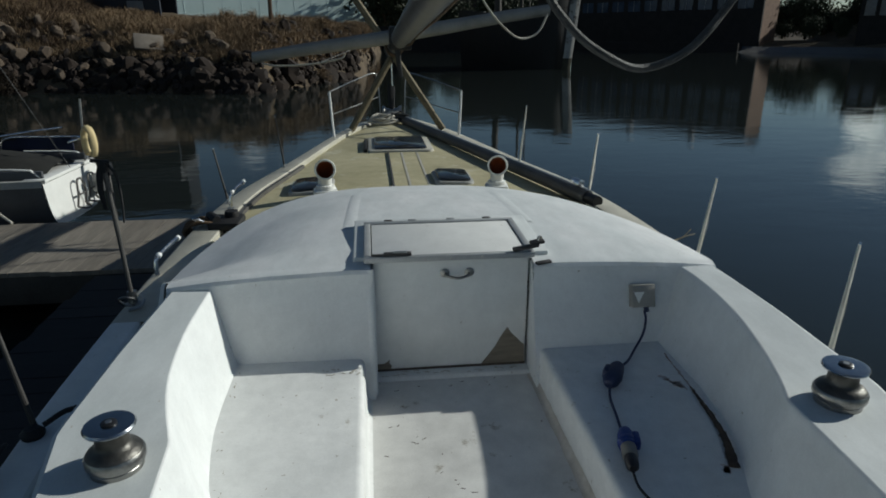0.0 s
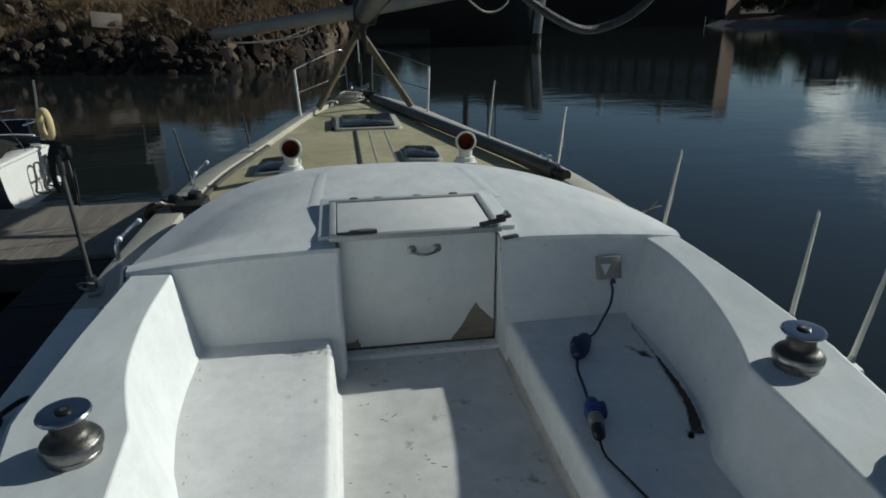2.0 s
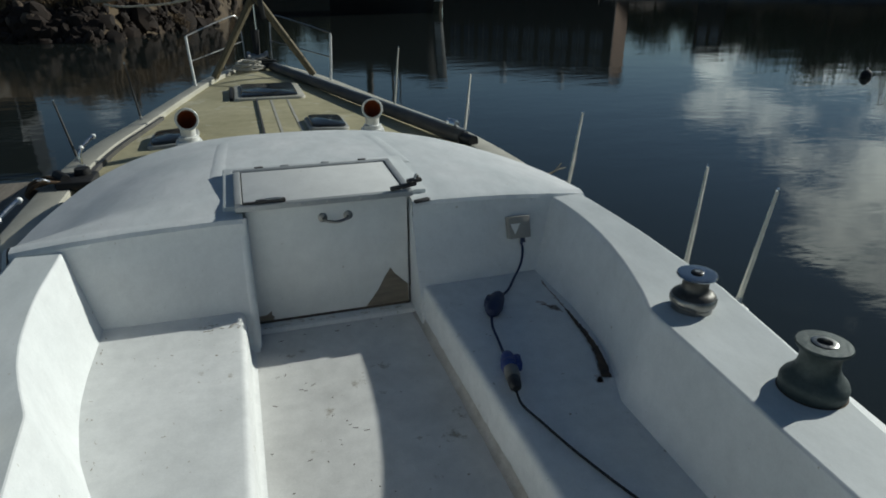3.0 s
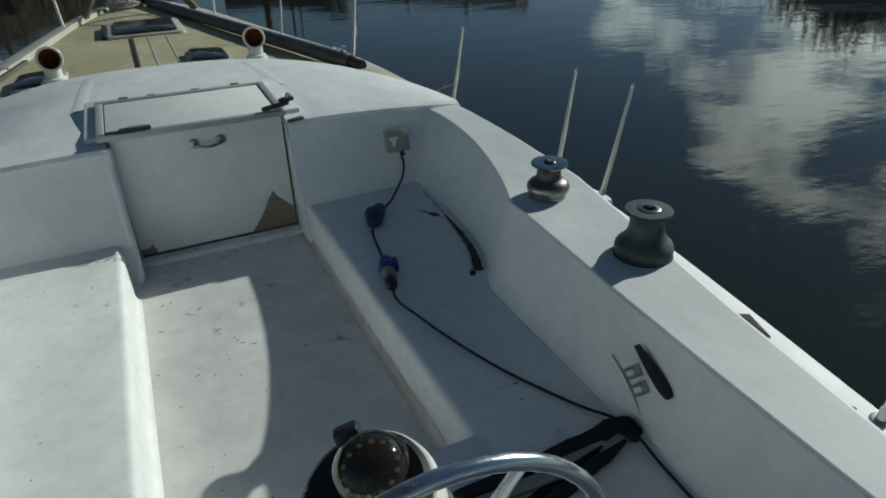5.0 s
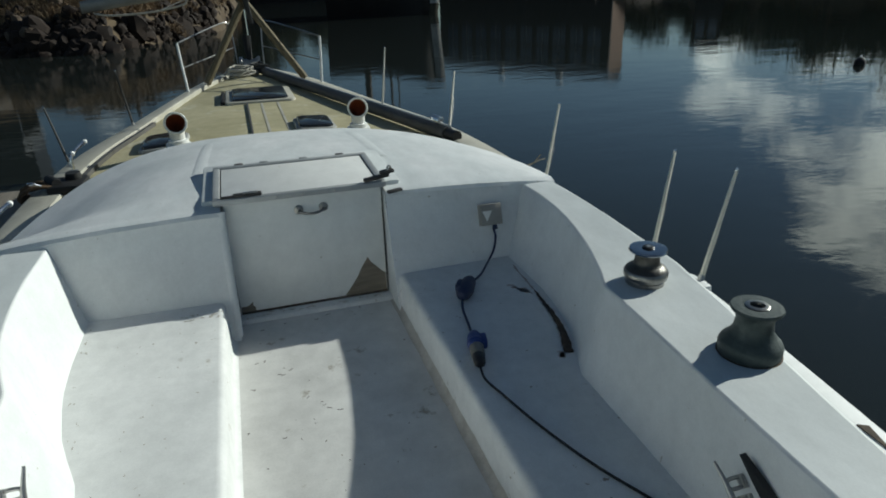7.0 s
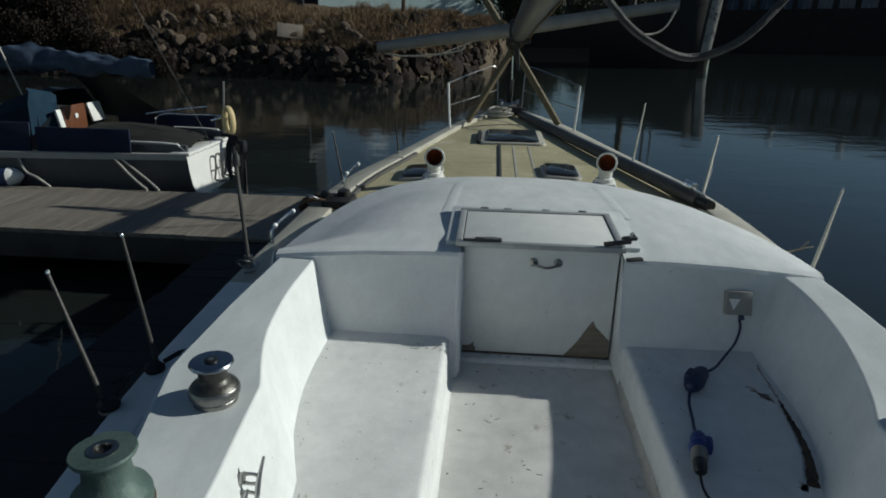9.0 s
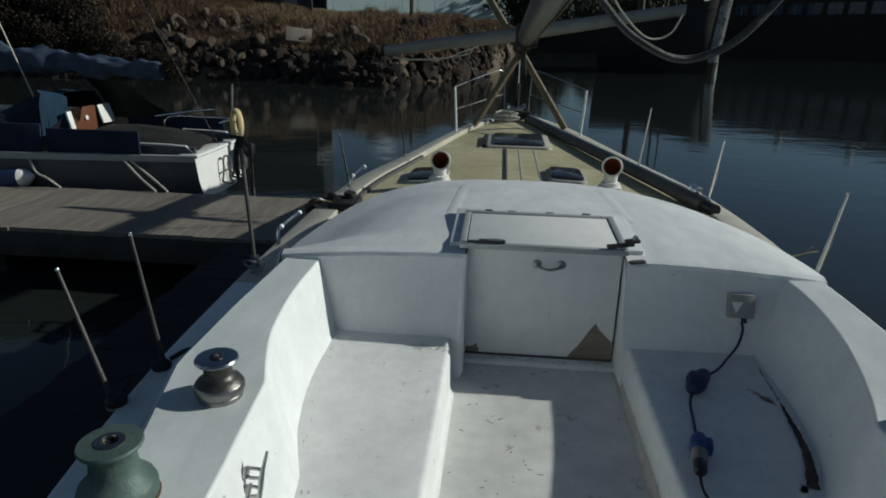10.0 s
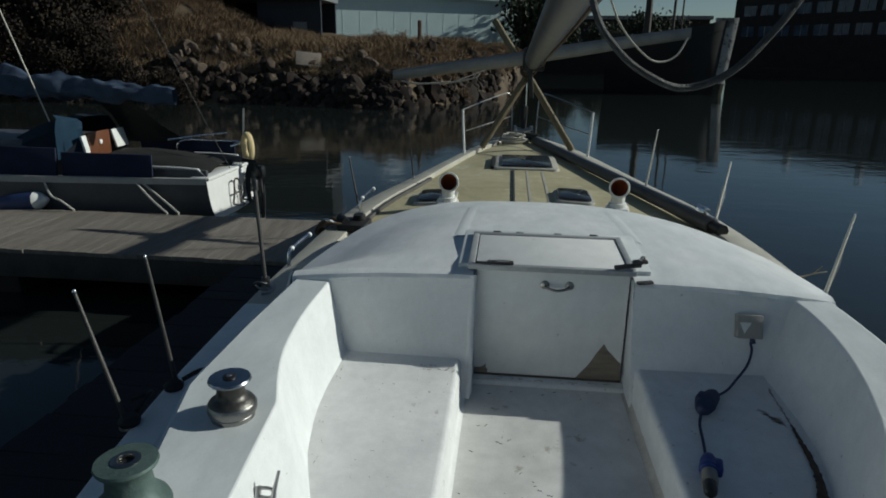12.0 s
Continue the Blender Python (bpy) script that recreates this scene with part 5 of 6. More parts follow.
bush = clump("scrub_bush", "brown winter scrub bush on the bank", pose(-21.5, 29.0, ground_z(-21.5, 29)), 1.7, 2600, BRUSH, 5)
for x, y, s, a in ((-20.5, 27.5, 2.1, 40), (-19.6, 33.5, 2.2, 15), (-21.5, 35.5, 2.8, 85), (-23.5, 28.5, 2.4, 110), (-27, 27.5, 2.2, 200), (-31, 29, 2.8, 300), (-24.5, 31.5, 3.0, 20), (-29, 36, 3.2, 190), (-22, 25.9, 1.5, 70), (-18.2, 24.4, 0.9, 30), (-19.6, 24.2, 1.1, 140), (-21.0, 23.9, 1.2, 260), (-22.4, 24.0, 1.4, 330), (-24.0, 23.8, 1.5, 75), (-26.0, 24.0, 1.7, 190), (-28.5, 24.2, 1.8, 290), (-31.0, 24.4, 1.9, 10), (-20.3, 25.7, 1.6, 10), (-19.4, 26.6, 1.4, 120), (-23.6, 25.2, 1.7, 250), (-21, 24.8, 1.1, 310), (-18.8, 25.3, 0.9, 95), (-25, 24.8, 1.4, 200), (-26.8, 25.0, 1.5, 40), (-25.5, 26.0, 1.7, 160), (-29, 25.8, 1.8, 20), (-36, 31, 3.0, 10), (-40, 28, 2.8, 130)):
    c = copy_thing(bush, pose(x, y, ground_z(x, y), 0, 0, a))
    c.scale = (s / 1.7,) * 3
for i in range(12):
    x, y = -13.6 - 0.95 * i, 23.3 + 0.25 * math.sin(i * 2.1)
    c = copy_thing(bush, pose(x, y, ground_z(x, y) - 0.1, 0, 0, 47 * i))
    c.scale = ((0.55 + 0.06 * i) / 1.7,) * 3
    c["label"] = "low dark bramble over the rubble at the waterline"
low = clump("scrub_bush", "low straw-coloured tuft among the grass", pose(-6.4, 28.2, ground_z(-6.4, 28.2)), 0.45, 1100, GRASS, 9)
for x, y, a in ((-4.2, 29.5, 60), (-2.5, 31.5, 130), (-5.6, 29.0, 220), (-1.0, 34.5, 310), (-12.6, 27.0, 30), (-10.4, 26.6, 170), (-2.3, 27.2, 80)):
    copy_thing(low, pose(x, y, ground_z(x, y), 0, 0, a))

CLAD = material("pale_teal_cladding", (0.58, 0.73, 0.72), (0.66, 0.80, 0.79), 0.5, scale=1.2, fine=12, bump=0.1, spots=(0.52, 0.66, 0.65), spot_scale=0.8, spot_at=0.6)
DARKCLAD = material("dark_blue_cladding", (0.010, 0.014, 0.022), (0.022, 0.028, 0.040), 0.6, scale=1.2, fine=12, bump=0.1)
GREYROOF = material("grey_sheet_roof", (0.13, 0.14, 0.15), (0.20, 0.21, 0.22), 0.6, scale=1.0, fine=12, bump=0.2)
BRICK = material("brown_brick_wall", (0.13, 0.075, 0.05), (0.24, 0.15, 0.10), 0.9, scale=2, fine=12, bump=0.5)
# backlit walls: their shade is put into this near-black colour
DARKWALL = material("shaded_dark_wall", (0.012, 0.0105, 0.010), (0.030, 0.026, 0.024), 0.9, scale=1.5, fine=10, bump=0.5)
# sky mirrored in the panes is put into this bluish base
WINDOW = material("sky_tinted_window_glass", (0.030, 0.042, 0.070), (0.060, 0.080, 0.125), 0.15, scale=1, fine=8, bump=0.05)
TAR = material("black_ship_paint", (0.006, 0.006, 0.007), (0.016, 0.015, 0.015), 0.5, scale=1.0, fine=10, bump=0.3, spots=(0.05, 0.03, 0.02), spot_scale=1.2, spot_at=0.68)
# the stem's dim reflection in the water, put into a tan colour
STEMDIM = material("stem_reflection_tan", (0.030, 0.027, 0.018), (0.075, 0.066, 0.042), 0.8, scale=2.0, fine=12, bump=0.4)
PEEL = material("peeling_white_paint", (0.30, 0.29, 0.27), (0.48, 0.47, 0.44), 0.7, scale=1.6, fine=10, bump=0.4, spots=(0.09, 0.08, 0.07), spot_scale=1.2, spot_at=0.52)

shed = thing("shed", "pale teal corrugated industrial shed above the bank", "building", pose(-23.3, 77.6, 1.4, 0, 0, 25))
shed.scale = (2.2,) * 3
rows, x = [], 0.0
prof = []
while x < 11.5:
    prof += [(x, 0.0), (x + 0.96, 0.0), (x + 0.97, -0.008), (x + 0.995, -0.008)]
    x += 1.0
part("wall", loft([[(px, py, z) for px, py in prof] for z in (0.0, 1.7, 3.1)]), CLAD, shed, "pale teal corrugated wall", angle=15)
part("side_wall", loft([[(0, 0, 0), (0, 14, 0)], [(0, 0, 3.1), (0, 14, 3.1)]]), CLAD, shed)
part("side_wall", loft([[(11.6, 0, 0), (11.6, 14, 0)], [(11.6, 0, 3.1), (11.6, 14, 3.1)]]), CLAD, shed)
part("roof", loft([[(-0.3, -0.3, 3.1), (11.9, -0.3, 3.1)], [(-0.3, 7, 4.2), (11.9, 7, 4.2)], [(-0.3, 14.3, 3.1), (11.9, 14.3, 3.1)]]), GREYROOF, shed)
part("plinth", box(0, 11.5, -0.06, 0.0, -0.6, 0.62, 0.01), PALEROCK, shed, "pale concrete plinth")
lean = thing("open_store", "dark open-fronted store with a grey roof", "building", pose(-17.0, 33.5, 1.3))
part("back_wall", box(0, 6.2, 3.0, 3.2, -0.4, 5.6), DARKCLAD, lean)
part("upper_wall", box(0.0, 6.2, 0.9, 3.0, 3.25, 5.6), DARKCLAD, lean, "dark blue upper wall")
part("upper_roof", box(-0.3, 6.4, 0.6, 3.5, 5.6, 5.8, 0.02), GREYROOF, lean, "grey sheet upper roof")
part("side_wall", box(0, 0.2, 0.0, 3.0, -0.4, 2.9), DARKCLAD, lean)
part("front_wall", box(2.6, 6.2, 0.0, 0.2, -0.4, 2.85), DARKCLAD, lean, "dark blue cladding")
part("roof", moved(box(-0.4, 6.3, -0.6, 3.4, 2.86, 3.25, 0.02), Matrix.Identity(4)), GREYROOF, lean, "grey sheet roof")
part("door_panel", box(4.6, 5.4, -0.03, 0.0, 0.55, 1.7, 0.01), GREYROOF, lean, "pale grey door")
mk = part("marker_post", tube([(-4.95, 31, 1.4), (-4.95, 31, 3.0)], 0.10, 8), RUST)
tagged(mk, "rusty brown post standing on the bank", "post")

# ---- black ship at the quay ----
ship = thing("black_ship", "old black-hulled ship with a peeling white stem", "ship", pose(12.3, 37.6, WATER_Z, 0, 0, -24))
ship.scale = (0.87, 0.87, 1.03)
rows = []
for i in range(17):
    t = i / 16
    x = -7.6 * t
    b = 2.9 * min(1.0, 0.06 + 1.5 * t ** 0.6)
    z = 4.1 - 0.9 * min(1, t * 1.9) + 0.5 * max(0, t - 0.7)
    rk = -0.45 * max(0, 1 - t * 3)
    rows.append([(x, b, z), (x + rk * 0.4, b * 0.96, z * 0.6), (x + rk, b * 0.7, -0.3), (x + rk, 0, -0.9)])
s = loft(rows)
part("hull", join(s, ([(x, -y, z) for x, y, z in s[0]], [tuple(reversed(f)) for f in s[1]]), ([rows[-1][0], rows[-1][1], rows[-1][2], (rows[-1][2][0], -rows[-1][2][1], -0.3), (rows[-1][1][0], -rows[-1][1][1], rows[-1][1][2]), (rows[-1][0][0], -rows[-1][0][1], rows[-1][0][2])], [(0, 1, 2, 3, 4, 5)])), TAR, ship, "tarred black hull")
stem = loft([[(-0.95, -0.80, 4.17), (0.0, -0.48, 4.17), (0.40, 0.0, 4.17)], [(-0.88, -0.72, 2.7), (-0.06, -0.42, 2.7), (0.26, 0.0, 2.7)], [(-0.80, -0.62, 1.3), (-0.15, -0.36, 1.3), (0.10, 0.0, 1.3)], [(-0.72, -0.55, 0.62), (-0.21, -0.33, 0.62), (0.02, 0.0, 0.62)]])
part("stem_panel", stem, PEEL, ship, "peeling white painted stem")
# below the white, the reflection is painted on the stem's foot
foot = loft([[(-0.715, -0.545, 0.62), (-0.212, -0.328, 0.62), (0.018, 0.0, 0.62)], [(-0.66, -0.48, -0.2), (-0.28, -0.30, -0.2), (-0.08, 0.0, -0.2)]])
part("stem_foot", foot, STEMDIM, ship, "brown foot of the stem in the colour of its reflection")
part("deck", loft([[(r[0][0], -r[0][1], r[0][2] - 0.5), (r[0][0], r[0][1], r[0][2] - 0.5)] for r in rows]), DARKWOOD, ship)
for x, h, r in ((-3.2, 8.5, 0.07), (-3.75, 9.0, 0.11), (-5.5, 10.0, 0.28)):
    part("ship_mast", tube([(x, 0, 2), (x, 0, h)], r, 8, r * 0.6), DARKWOOD, ship)
part("deckhouse", box(-7.2, -6.2, -1.0, 1.0, 2.0, 3.3, 0.05), PEEL, ship)
for i in range(4):
    part("bulwark_post", box(-1.9 - i * 1.2, -1.8 - i * 1.2, -0.05 - min(2.7, 0.9 + i * 0.35), 0.05 - min(2.7, 0.9 + i * 0.35), 2.4, 3.7 - min(0.9, i * 0.25)), TAR, ship)

# ---- warehouse on the far quay, and the tree line ----
QUAY = Matrix.Translation((45.5, 71.0, WATER_Z)) @ pose(0, 0, 0, 0, 0, -55)
ware = thing("warehouse", "long dark brick warehouse on the quay", "building", QUAY)
part("front_wall", box(-27, 0, -0.3, 0, -0.5, 10.0), DARKWALL, ware, "brick wall with its shade put into the dark colour")
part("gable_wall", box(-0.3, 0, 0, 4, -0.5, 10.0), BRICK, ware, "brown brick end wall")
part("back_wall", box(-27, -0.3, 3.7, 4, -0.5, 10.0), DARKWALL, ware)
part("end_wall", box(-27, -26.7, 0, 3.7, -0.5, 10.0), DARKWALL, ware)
part("roof", loft([[(-27.3, -0.4, 10.0), (0.3, -0.4, 10.0)], [(-27.3, 2.0, 11.0), (0.3, 2.0, 11.0)], [(-27.3, 4.4, 10.0), (0.3, 4.4, 10.0)]]), GREYROOF, ware)
for x in (-17.5, -8):
    part("chimney", box(x - 0.35, x + 0.35, 1.6, 2.4, 10.4, 11.7, 0.03), PEEL, ware, "pale rendered chimney")
for i in range(3, 13):
    for z in (5.4, 8.0):
        wdw = part("window", box(-33 + i * 2.5, -31.2 + i * 2.5, -0.36, -0.30, z - 0.55, z + 0.75, 0.0), WINDOW, ware, "tall dim window")
        part("window_bar", box(-32.14 + i * 2.5, -32.06 + i * 2.5, -0.40, -0.36, z - 0.55, z + 0.75), GREYROOF, wdw)
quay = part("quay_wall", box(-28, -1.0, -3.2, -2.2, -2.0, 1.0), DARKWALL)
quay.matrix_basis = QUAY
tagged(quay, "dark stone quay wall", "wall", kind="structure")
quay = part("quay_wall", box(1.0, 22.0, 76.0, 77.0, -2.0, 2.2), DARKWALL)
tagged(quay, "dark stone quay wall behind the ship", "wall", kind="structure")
LEAF = material("dark_evergreen_leaf", (0.018, 0.026, 0.012), (0.045, 0.055, 0.026), 0.8, scale=0.6, fine=8, bump=0.0, by_island=0.4)
tree = clump("tree", "dark bare-edged tree on the far bank", pose(67, 58.5, 0.8), 4.2, 5200, LEAF, 31, "tree")
for x, y, s, a in ((52.5, 72, 1.3, 40), (60.5, 66, 3.0, 95), (65, 62, 2.6, 150), (69, 55, 3.6, 210), (73, 49, 5.4, 280), (73, 43, 6.2, 330), (83, 36, 6.4, 20), (62, 74, 2.8, 70), (74, 58, 4.0, 120), (86, 28, 6.0, 170), (48, 78, 2.6, 220), (76, 47, 5.4, 260), (79, 40, 6.2, 190), (63, 60, 3.2, 120), (53.2, 78.5, 2.4, 55), (55.0, 76.5, 2.9, 130), (57.5, 76.5, 1.8, 10), (60, 77, 2.0, 250), (62.5, 75, 3.2, 300), (49.6, 72.5, 0.9, 75), (51.4, 70.0, 1.2, 140), (53.6, 68.5, 1.1, 220), (55.5, 66.5, 1.2, 310), (58.5, 63.5, 1.3, 20), (61, 61.5, 1.4, 100), (66, 68, 3.6, 160), (2.2, 84, 4.6, 15), (7, 88, 3.0, 75), (11, 83, 2.4, 160), (17, 92, 3.4, 240), (23, 98, 3.2, 330), (90, 20, 6.0, 60), (95, 8, 6.0, 200)):
    c = copy_thing(tree, pose(x, y, 0.8, 0, 0, a))
    c.scale = (s / 4.2,) * 3
hut = thing("quay_building", "dark flat-roofed building on the far bank", "building", pose(57.0, 67.5, 0.0, 0, 0, -40))
part("wall", box(-1.6, 1.6, -3, 3, -1, 6.2), DARKWALL, hut)
part("roof", box(-1.75, 1.75, -3.2, 3.2, 6.2, 6.45), GREYROOF, hut)
for i in range(2):
    part("window", box(-1.2 + i * 1.4, -0.2 + i * 1.4, -3.05, -3.0, 3.2, 4.8), WINDOW, hut)
store = thing("quay_store", "dark flat-roofed store behind the black ship", "building", pose(6.4, 184.7, -4.6, 0, 0, -6))
store.scale = (3.0,) * 3
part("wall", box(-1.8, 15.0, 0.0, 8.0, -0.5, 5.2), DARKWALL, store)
part("roof", box(-2.0, 15.2, -0.3, 8.3, 5.2, 5.5), GREYROOF, store)
for i in range(1, 6):
    part("window", box(-3.6 + i * 3.1, -2.2 + i * 3.1, -0.05, 0.0, 2.4, 4.0), WINDOW, store)
MUD = material("wet_grey_mud", (0.06, 0.06, 0.06), (0.13, 0.13, 0.13), 0.6, scale=0.6, fine=8, bump=0.5)
mud = part("mud_bank", loft([[(x, shore(x) - 1.2 + 0.5 * math.sin(x * 0.7), WATER_Z - 0.06), (x, shore(x) - 0.2, WATER_Z + 0.22 + 0.06 * math.sin(x * 1.3)), (x, shore(x) + 1.2, WATER_Z + 0.6)] for x in [40 + 1.2 * i for i in range(42)]]), MUD)
tagged(mud, "wet grey mud along the far waterline", "mud", kind="structure")

# ---- cockpit fittings ----
wheel = thing("ship_wheel", "polished steel steering wheel with six spokes", "wheel", pose(0.017, -2.0, 0.550, 90))
part("rim", tube([(0.242 * math.cos(2 * math.pi * i / 48), 0.242 * math.sin(2 * math.pi * i / 48), 0) for i in range(49)], 0.0105, 12), STEEL, wheel, "polished steel rim")
for i in range(6):
    a = radians(63 + 60 * i)
    part("spoke", tube([(0.235 * math.cos(a), 0.235 * math.sin(a), 0), (0.14 * math.cos(a), 0.14 * math.sin(a), -0.012), (0.03 * math.cos(a), 0.03 * math.sin(a), -0.025)], 0.0075, 8), STEEL, wheel)
part("hub", lathe([(0.045, -0.045), (0.05, -0.02), (0.04, -0.008), (0.02, 0.0)], 20), STEEL, wheel)
ped = thing("steering_pedestal", "white moulded steering pedestal with compass bowl", "pedestal")
column = []
for z, cx, cy, rx, ry in ((0.245, 0.015, -1.80, 0.135, 0.105), (0.30, 0.015, -1.80, 0.12, 0.095), (0.42, 0.015, -1.82, 0.11, 0.09), (0.50, 0.01, -1.835, 0.105, 0.095), (0.56, 0.004, -1.85, 0.108, 0.105)):
    column.append([(cx + rx * math.cos(a), cy + ry * math.sin(a), z) for a in [2 * math.pi * j / 28 for j in range(28)]])
part("column", loft(column, True), PLASTIC_W, ped, "white pedestal column")
part("axle_housing", moved(lathe([(0.100, -0.03), (0.109, -0.01), (0.109, 0.012), (0.105, 0.020), (0.088, 0.024)], 32), pose(0.176, -1.898, 0.366, 62, 0, 0)), PLASTIC_W, ped, "white round housing")
for i in range(5):
    part("vent_slot", moved(box(-0.006, 0.006, -0.038, 0.038, 0, 0.0025, 0.001), pose(0.176, -1.898, 0.366, 62, 0, 0) @ pose(-0.05 + 0.024 * i, 0.030, 0.0245, 0, 0, 24)), BLACK, ped)
part("panel_face", moved(lathe([(0.080, 0.0), (0.080, 0.002)], 28), pose(0.176, -1.898, 0.366, 62, 0, 0) @ pose(0, 0, 0.0228)), GREY_PL, ped, "grey round panel face")
comp = thing("compass", "black binnacle compass under a glass dome", "compass", pose(-0.004, -1.868, 0.615, 8, -20, 0))
part("bowl", lathe([(0.060, -0.085), (0.082, -0.055), (0.092, -0.015), (0.094, 0.02), (0.091, 0.036), (0.084, 0.040)], 36), PLASTIC_W, comp, "white compass bowl")
part("bezel", lathe([(0.088, 0.034), (0.087, 0.043), (0.080, 0.048), (0.046, 0.047), (0.002, 0.0465)], 36), BLACK, comp, "black bezel ring with screws")
for i in range(6):
    a = radians(20 + 60 * i)
    part("screw", moved(lathe([(0.0035, 0), (0.0035, 0.002), (0.002, 0.003)], 8), pose(0.0795 * math.cos(a), 0.0795 * math.sin(a), 0.0475)), STEEL, comp)
part("card", moved(lathe([(0.0, 0.049), (0.044, 0.049), (0.047, 0.053), (0.028, 0.060), (0.0, 0.062)], 28, False), pose(0.022, 0.018, 0)), material("dark_compass_card", (0.010, 0.008, 0.005), (0.035, 0.027, 0.014), 0.5, scale=70, fine=160, bump=0.1), comp, "dark compass card")
AMBER = material("amber_dial_mark", (0.30, 0.22, 0.09), (0.42, 0.32, 0.15), 0.5, scale=60, fine=160, bump=0.05)
for i in range(14):
    a = radians(12 + 360 / 14 * i)
    part("dial_mark", moved(lathe([(0.0034, 0.0), (0.0034, 0.0012)], 8), pose(0.022 + 0.036 * math.cos(a), 0.018 + 0.036 * math.sin(a), 0.0572)), AMBER, comp)
glass = bpy.data.materials.new("smoked_dome_glass")
glass.use_nodes = True
g = glass.node_tree.nodes["Principled BSDF"]
g.inputs["Base Color"].default_value = (0.34, 0.30, 0.24, 1)
g.inputs["Roughness"].default_value, g.inputs["Transmission Weight"].default_value, g.inputs["IOR"].default_value = 0.03, 1.0, 1.02
g.inputs["Coat Weight"].default_value, g.inputs["Coat Roughness"].default_value = 1.0, 0.06
dome = part("dome", moved(lathe([(0.053 * math.cos(radians(a)), 0.046 + 0.053 * math.sin(radians(a))) for a in range(0, 90, 9)] + [(0.003, 0.099)], 32, False), pose(0.022, 0.018, 0)), glass, comp, "smoked glass dome")
dome.visible_shadow = False
part("light_cap", moved(box(-0.018, 0.018, -0.013, 0.013, -0.010, 0.016, 0.007), pose(0.016, 0.078, 0.056, -25, 0, -12)), BLACK, comp, "black lamp cap")

# shore-power lead: socket box, two couplings and the cables
sock = thing("shore_power_socket", "grey power socket box on the cockpit bulkhead", "socket", pose(0.735, -0.085, 0.435, -17.5, 0, 0))
part("box_body", box(-0.046, 0.046, -0.026, 0.012, -0.044, 0.044, 0.003), material("taupe_box_plastic", (0.25, 0.24, 0.215), (0.34, 0.325, 0.295), 0.6, scale=10, fine=100, bump=0.1), sock)
part("warning_mark", prism([(-0.040, 0.016), (0.002, 0.016), (-0.022, -0.026)], pose(0, -0.0275, 0, 90), -0.001), PLASTIC_W, sock, "white triangular mark")
part("gland", tube([(0.012, -0.012, -0.040), (0.014, -0.016, -0.064)], 0.010, 10), NAVY_CABLE, sock)


def cable(name, points, r, mat, label, k=7):
    ob = part(name, tube(curve(points, k), r, 8), mat)
    return tagged(ob, label, "cable")


cable("power_cable", [(0.748, -0.098, 0.375), (0.755, -0.105, 0.34), (0.728, -0.15, 0.30), (0.672, -0.21, 0.268), (0.62, -0.28, 0.264), (0.565, -0.335, 0.268)], 0.0047, NAVY_CABLE, "thin navy power cable from socket to coupling")
cp = thing("cable_coupling", "dark navy power cable coupling on the seat", "connector", pose(0.515, -0.405, 0.282, 0, 0, -33))
part("coupling_body", moved(lathe([(0.012, -0.075), (0.02, -0.07), (0.027, -0.05), (0.031, -0.01), (0.033, 0.01), (0.029, 0.04), (0.018, 0.065), (0.01, 0.07)], 18), pose(0, 0, 0, 90)), NAVY_CABLE, cp)
part("flap", box(-0.034, -0.012, -0.035, 0.02, -0.006, 0.030, 0.008), NAVY_CABLE, cp)
cable("power_cable", [(0.478, -0.468, 0.272), (0.462, -0.52, 0.262), (0.450, -0.60, 0.259), (0.435, -0.68, 0.261), (0.428, -0.71, 0.272)], 0.0047, NAVY_CABLE, "thin navy power cable between couplings")
pl = thing("cable_plug", "bright blue power plug with pale sleeve on the seat", "plug", pose(0.412, -0.79, 0.278, 0, 0, -14))
part("plug_body", moved(lathe([(0.010, -0.085), (0.018, -0.075), (0.025, -0.05), (0.026, -0.02), (0.026, 0.0), (0.023, 0.004)], 18), pose(0, 0, 0, 90)), BLUE, pl, "bright blue shell")
part("flap", box(0.014, 0.036, -0.005, 0.05, -0.010, 0.024, 0.008), BLUE, pl)
part("sleeve", moved(lathe([(0.0225, 0.0), (0.0225, 0.045), (0.020, 0.052)], 18), pose(0, 0, 0, 90)), material("beige_plug_sleeve", (0.16, 0.15, 0.13), (0.24, 0.23, 0.20), 0.4, scale=20, fine=100, bump=0.1), pl, "pale grey sleeve")
part("gland", moved(lathe([(0.0185, 0.05), (0.0195, 0.07), (0.017, 0.092), (0.010, 0.10)], 16), pose(0, 0, 0, 90)), BLACK, pl, "black cable gland")
part("plug_mouth", moved(lathe([(0.025, -0.03), (0.028, -0.024), (0.028, -0.012), (0.025, -0.008)], 18), pose(0, 0, 0, 90)), BLUE, pl)
cable("black_cable", [(0.388, -0.885, 0.270), (0.385, -0.94, 0.260), (0.405, -1.02, 0.258), (0.44, -1.16, 0.258), (0.50, -1.34, 0.258), (0.57, -1.49, 0.258), (0.605, -1.56, 0.262), (0.628, -1.62, 0.276), (0.640, -1.68, 0.272), (0.638, -1.76, 0.262), (0.632, -1.89, 0.258), (0.622, -2.05, 0.258), (0.60, -2.35, 0.258), (0.59, -2.7, 0.258)], 0.0038, RUBBER, "thin black cable run along the cockpit seat")
rnd = random.Random(77)


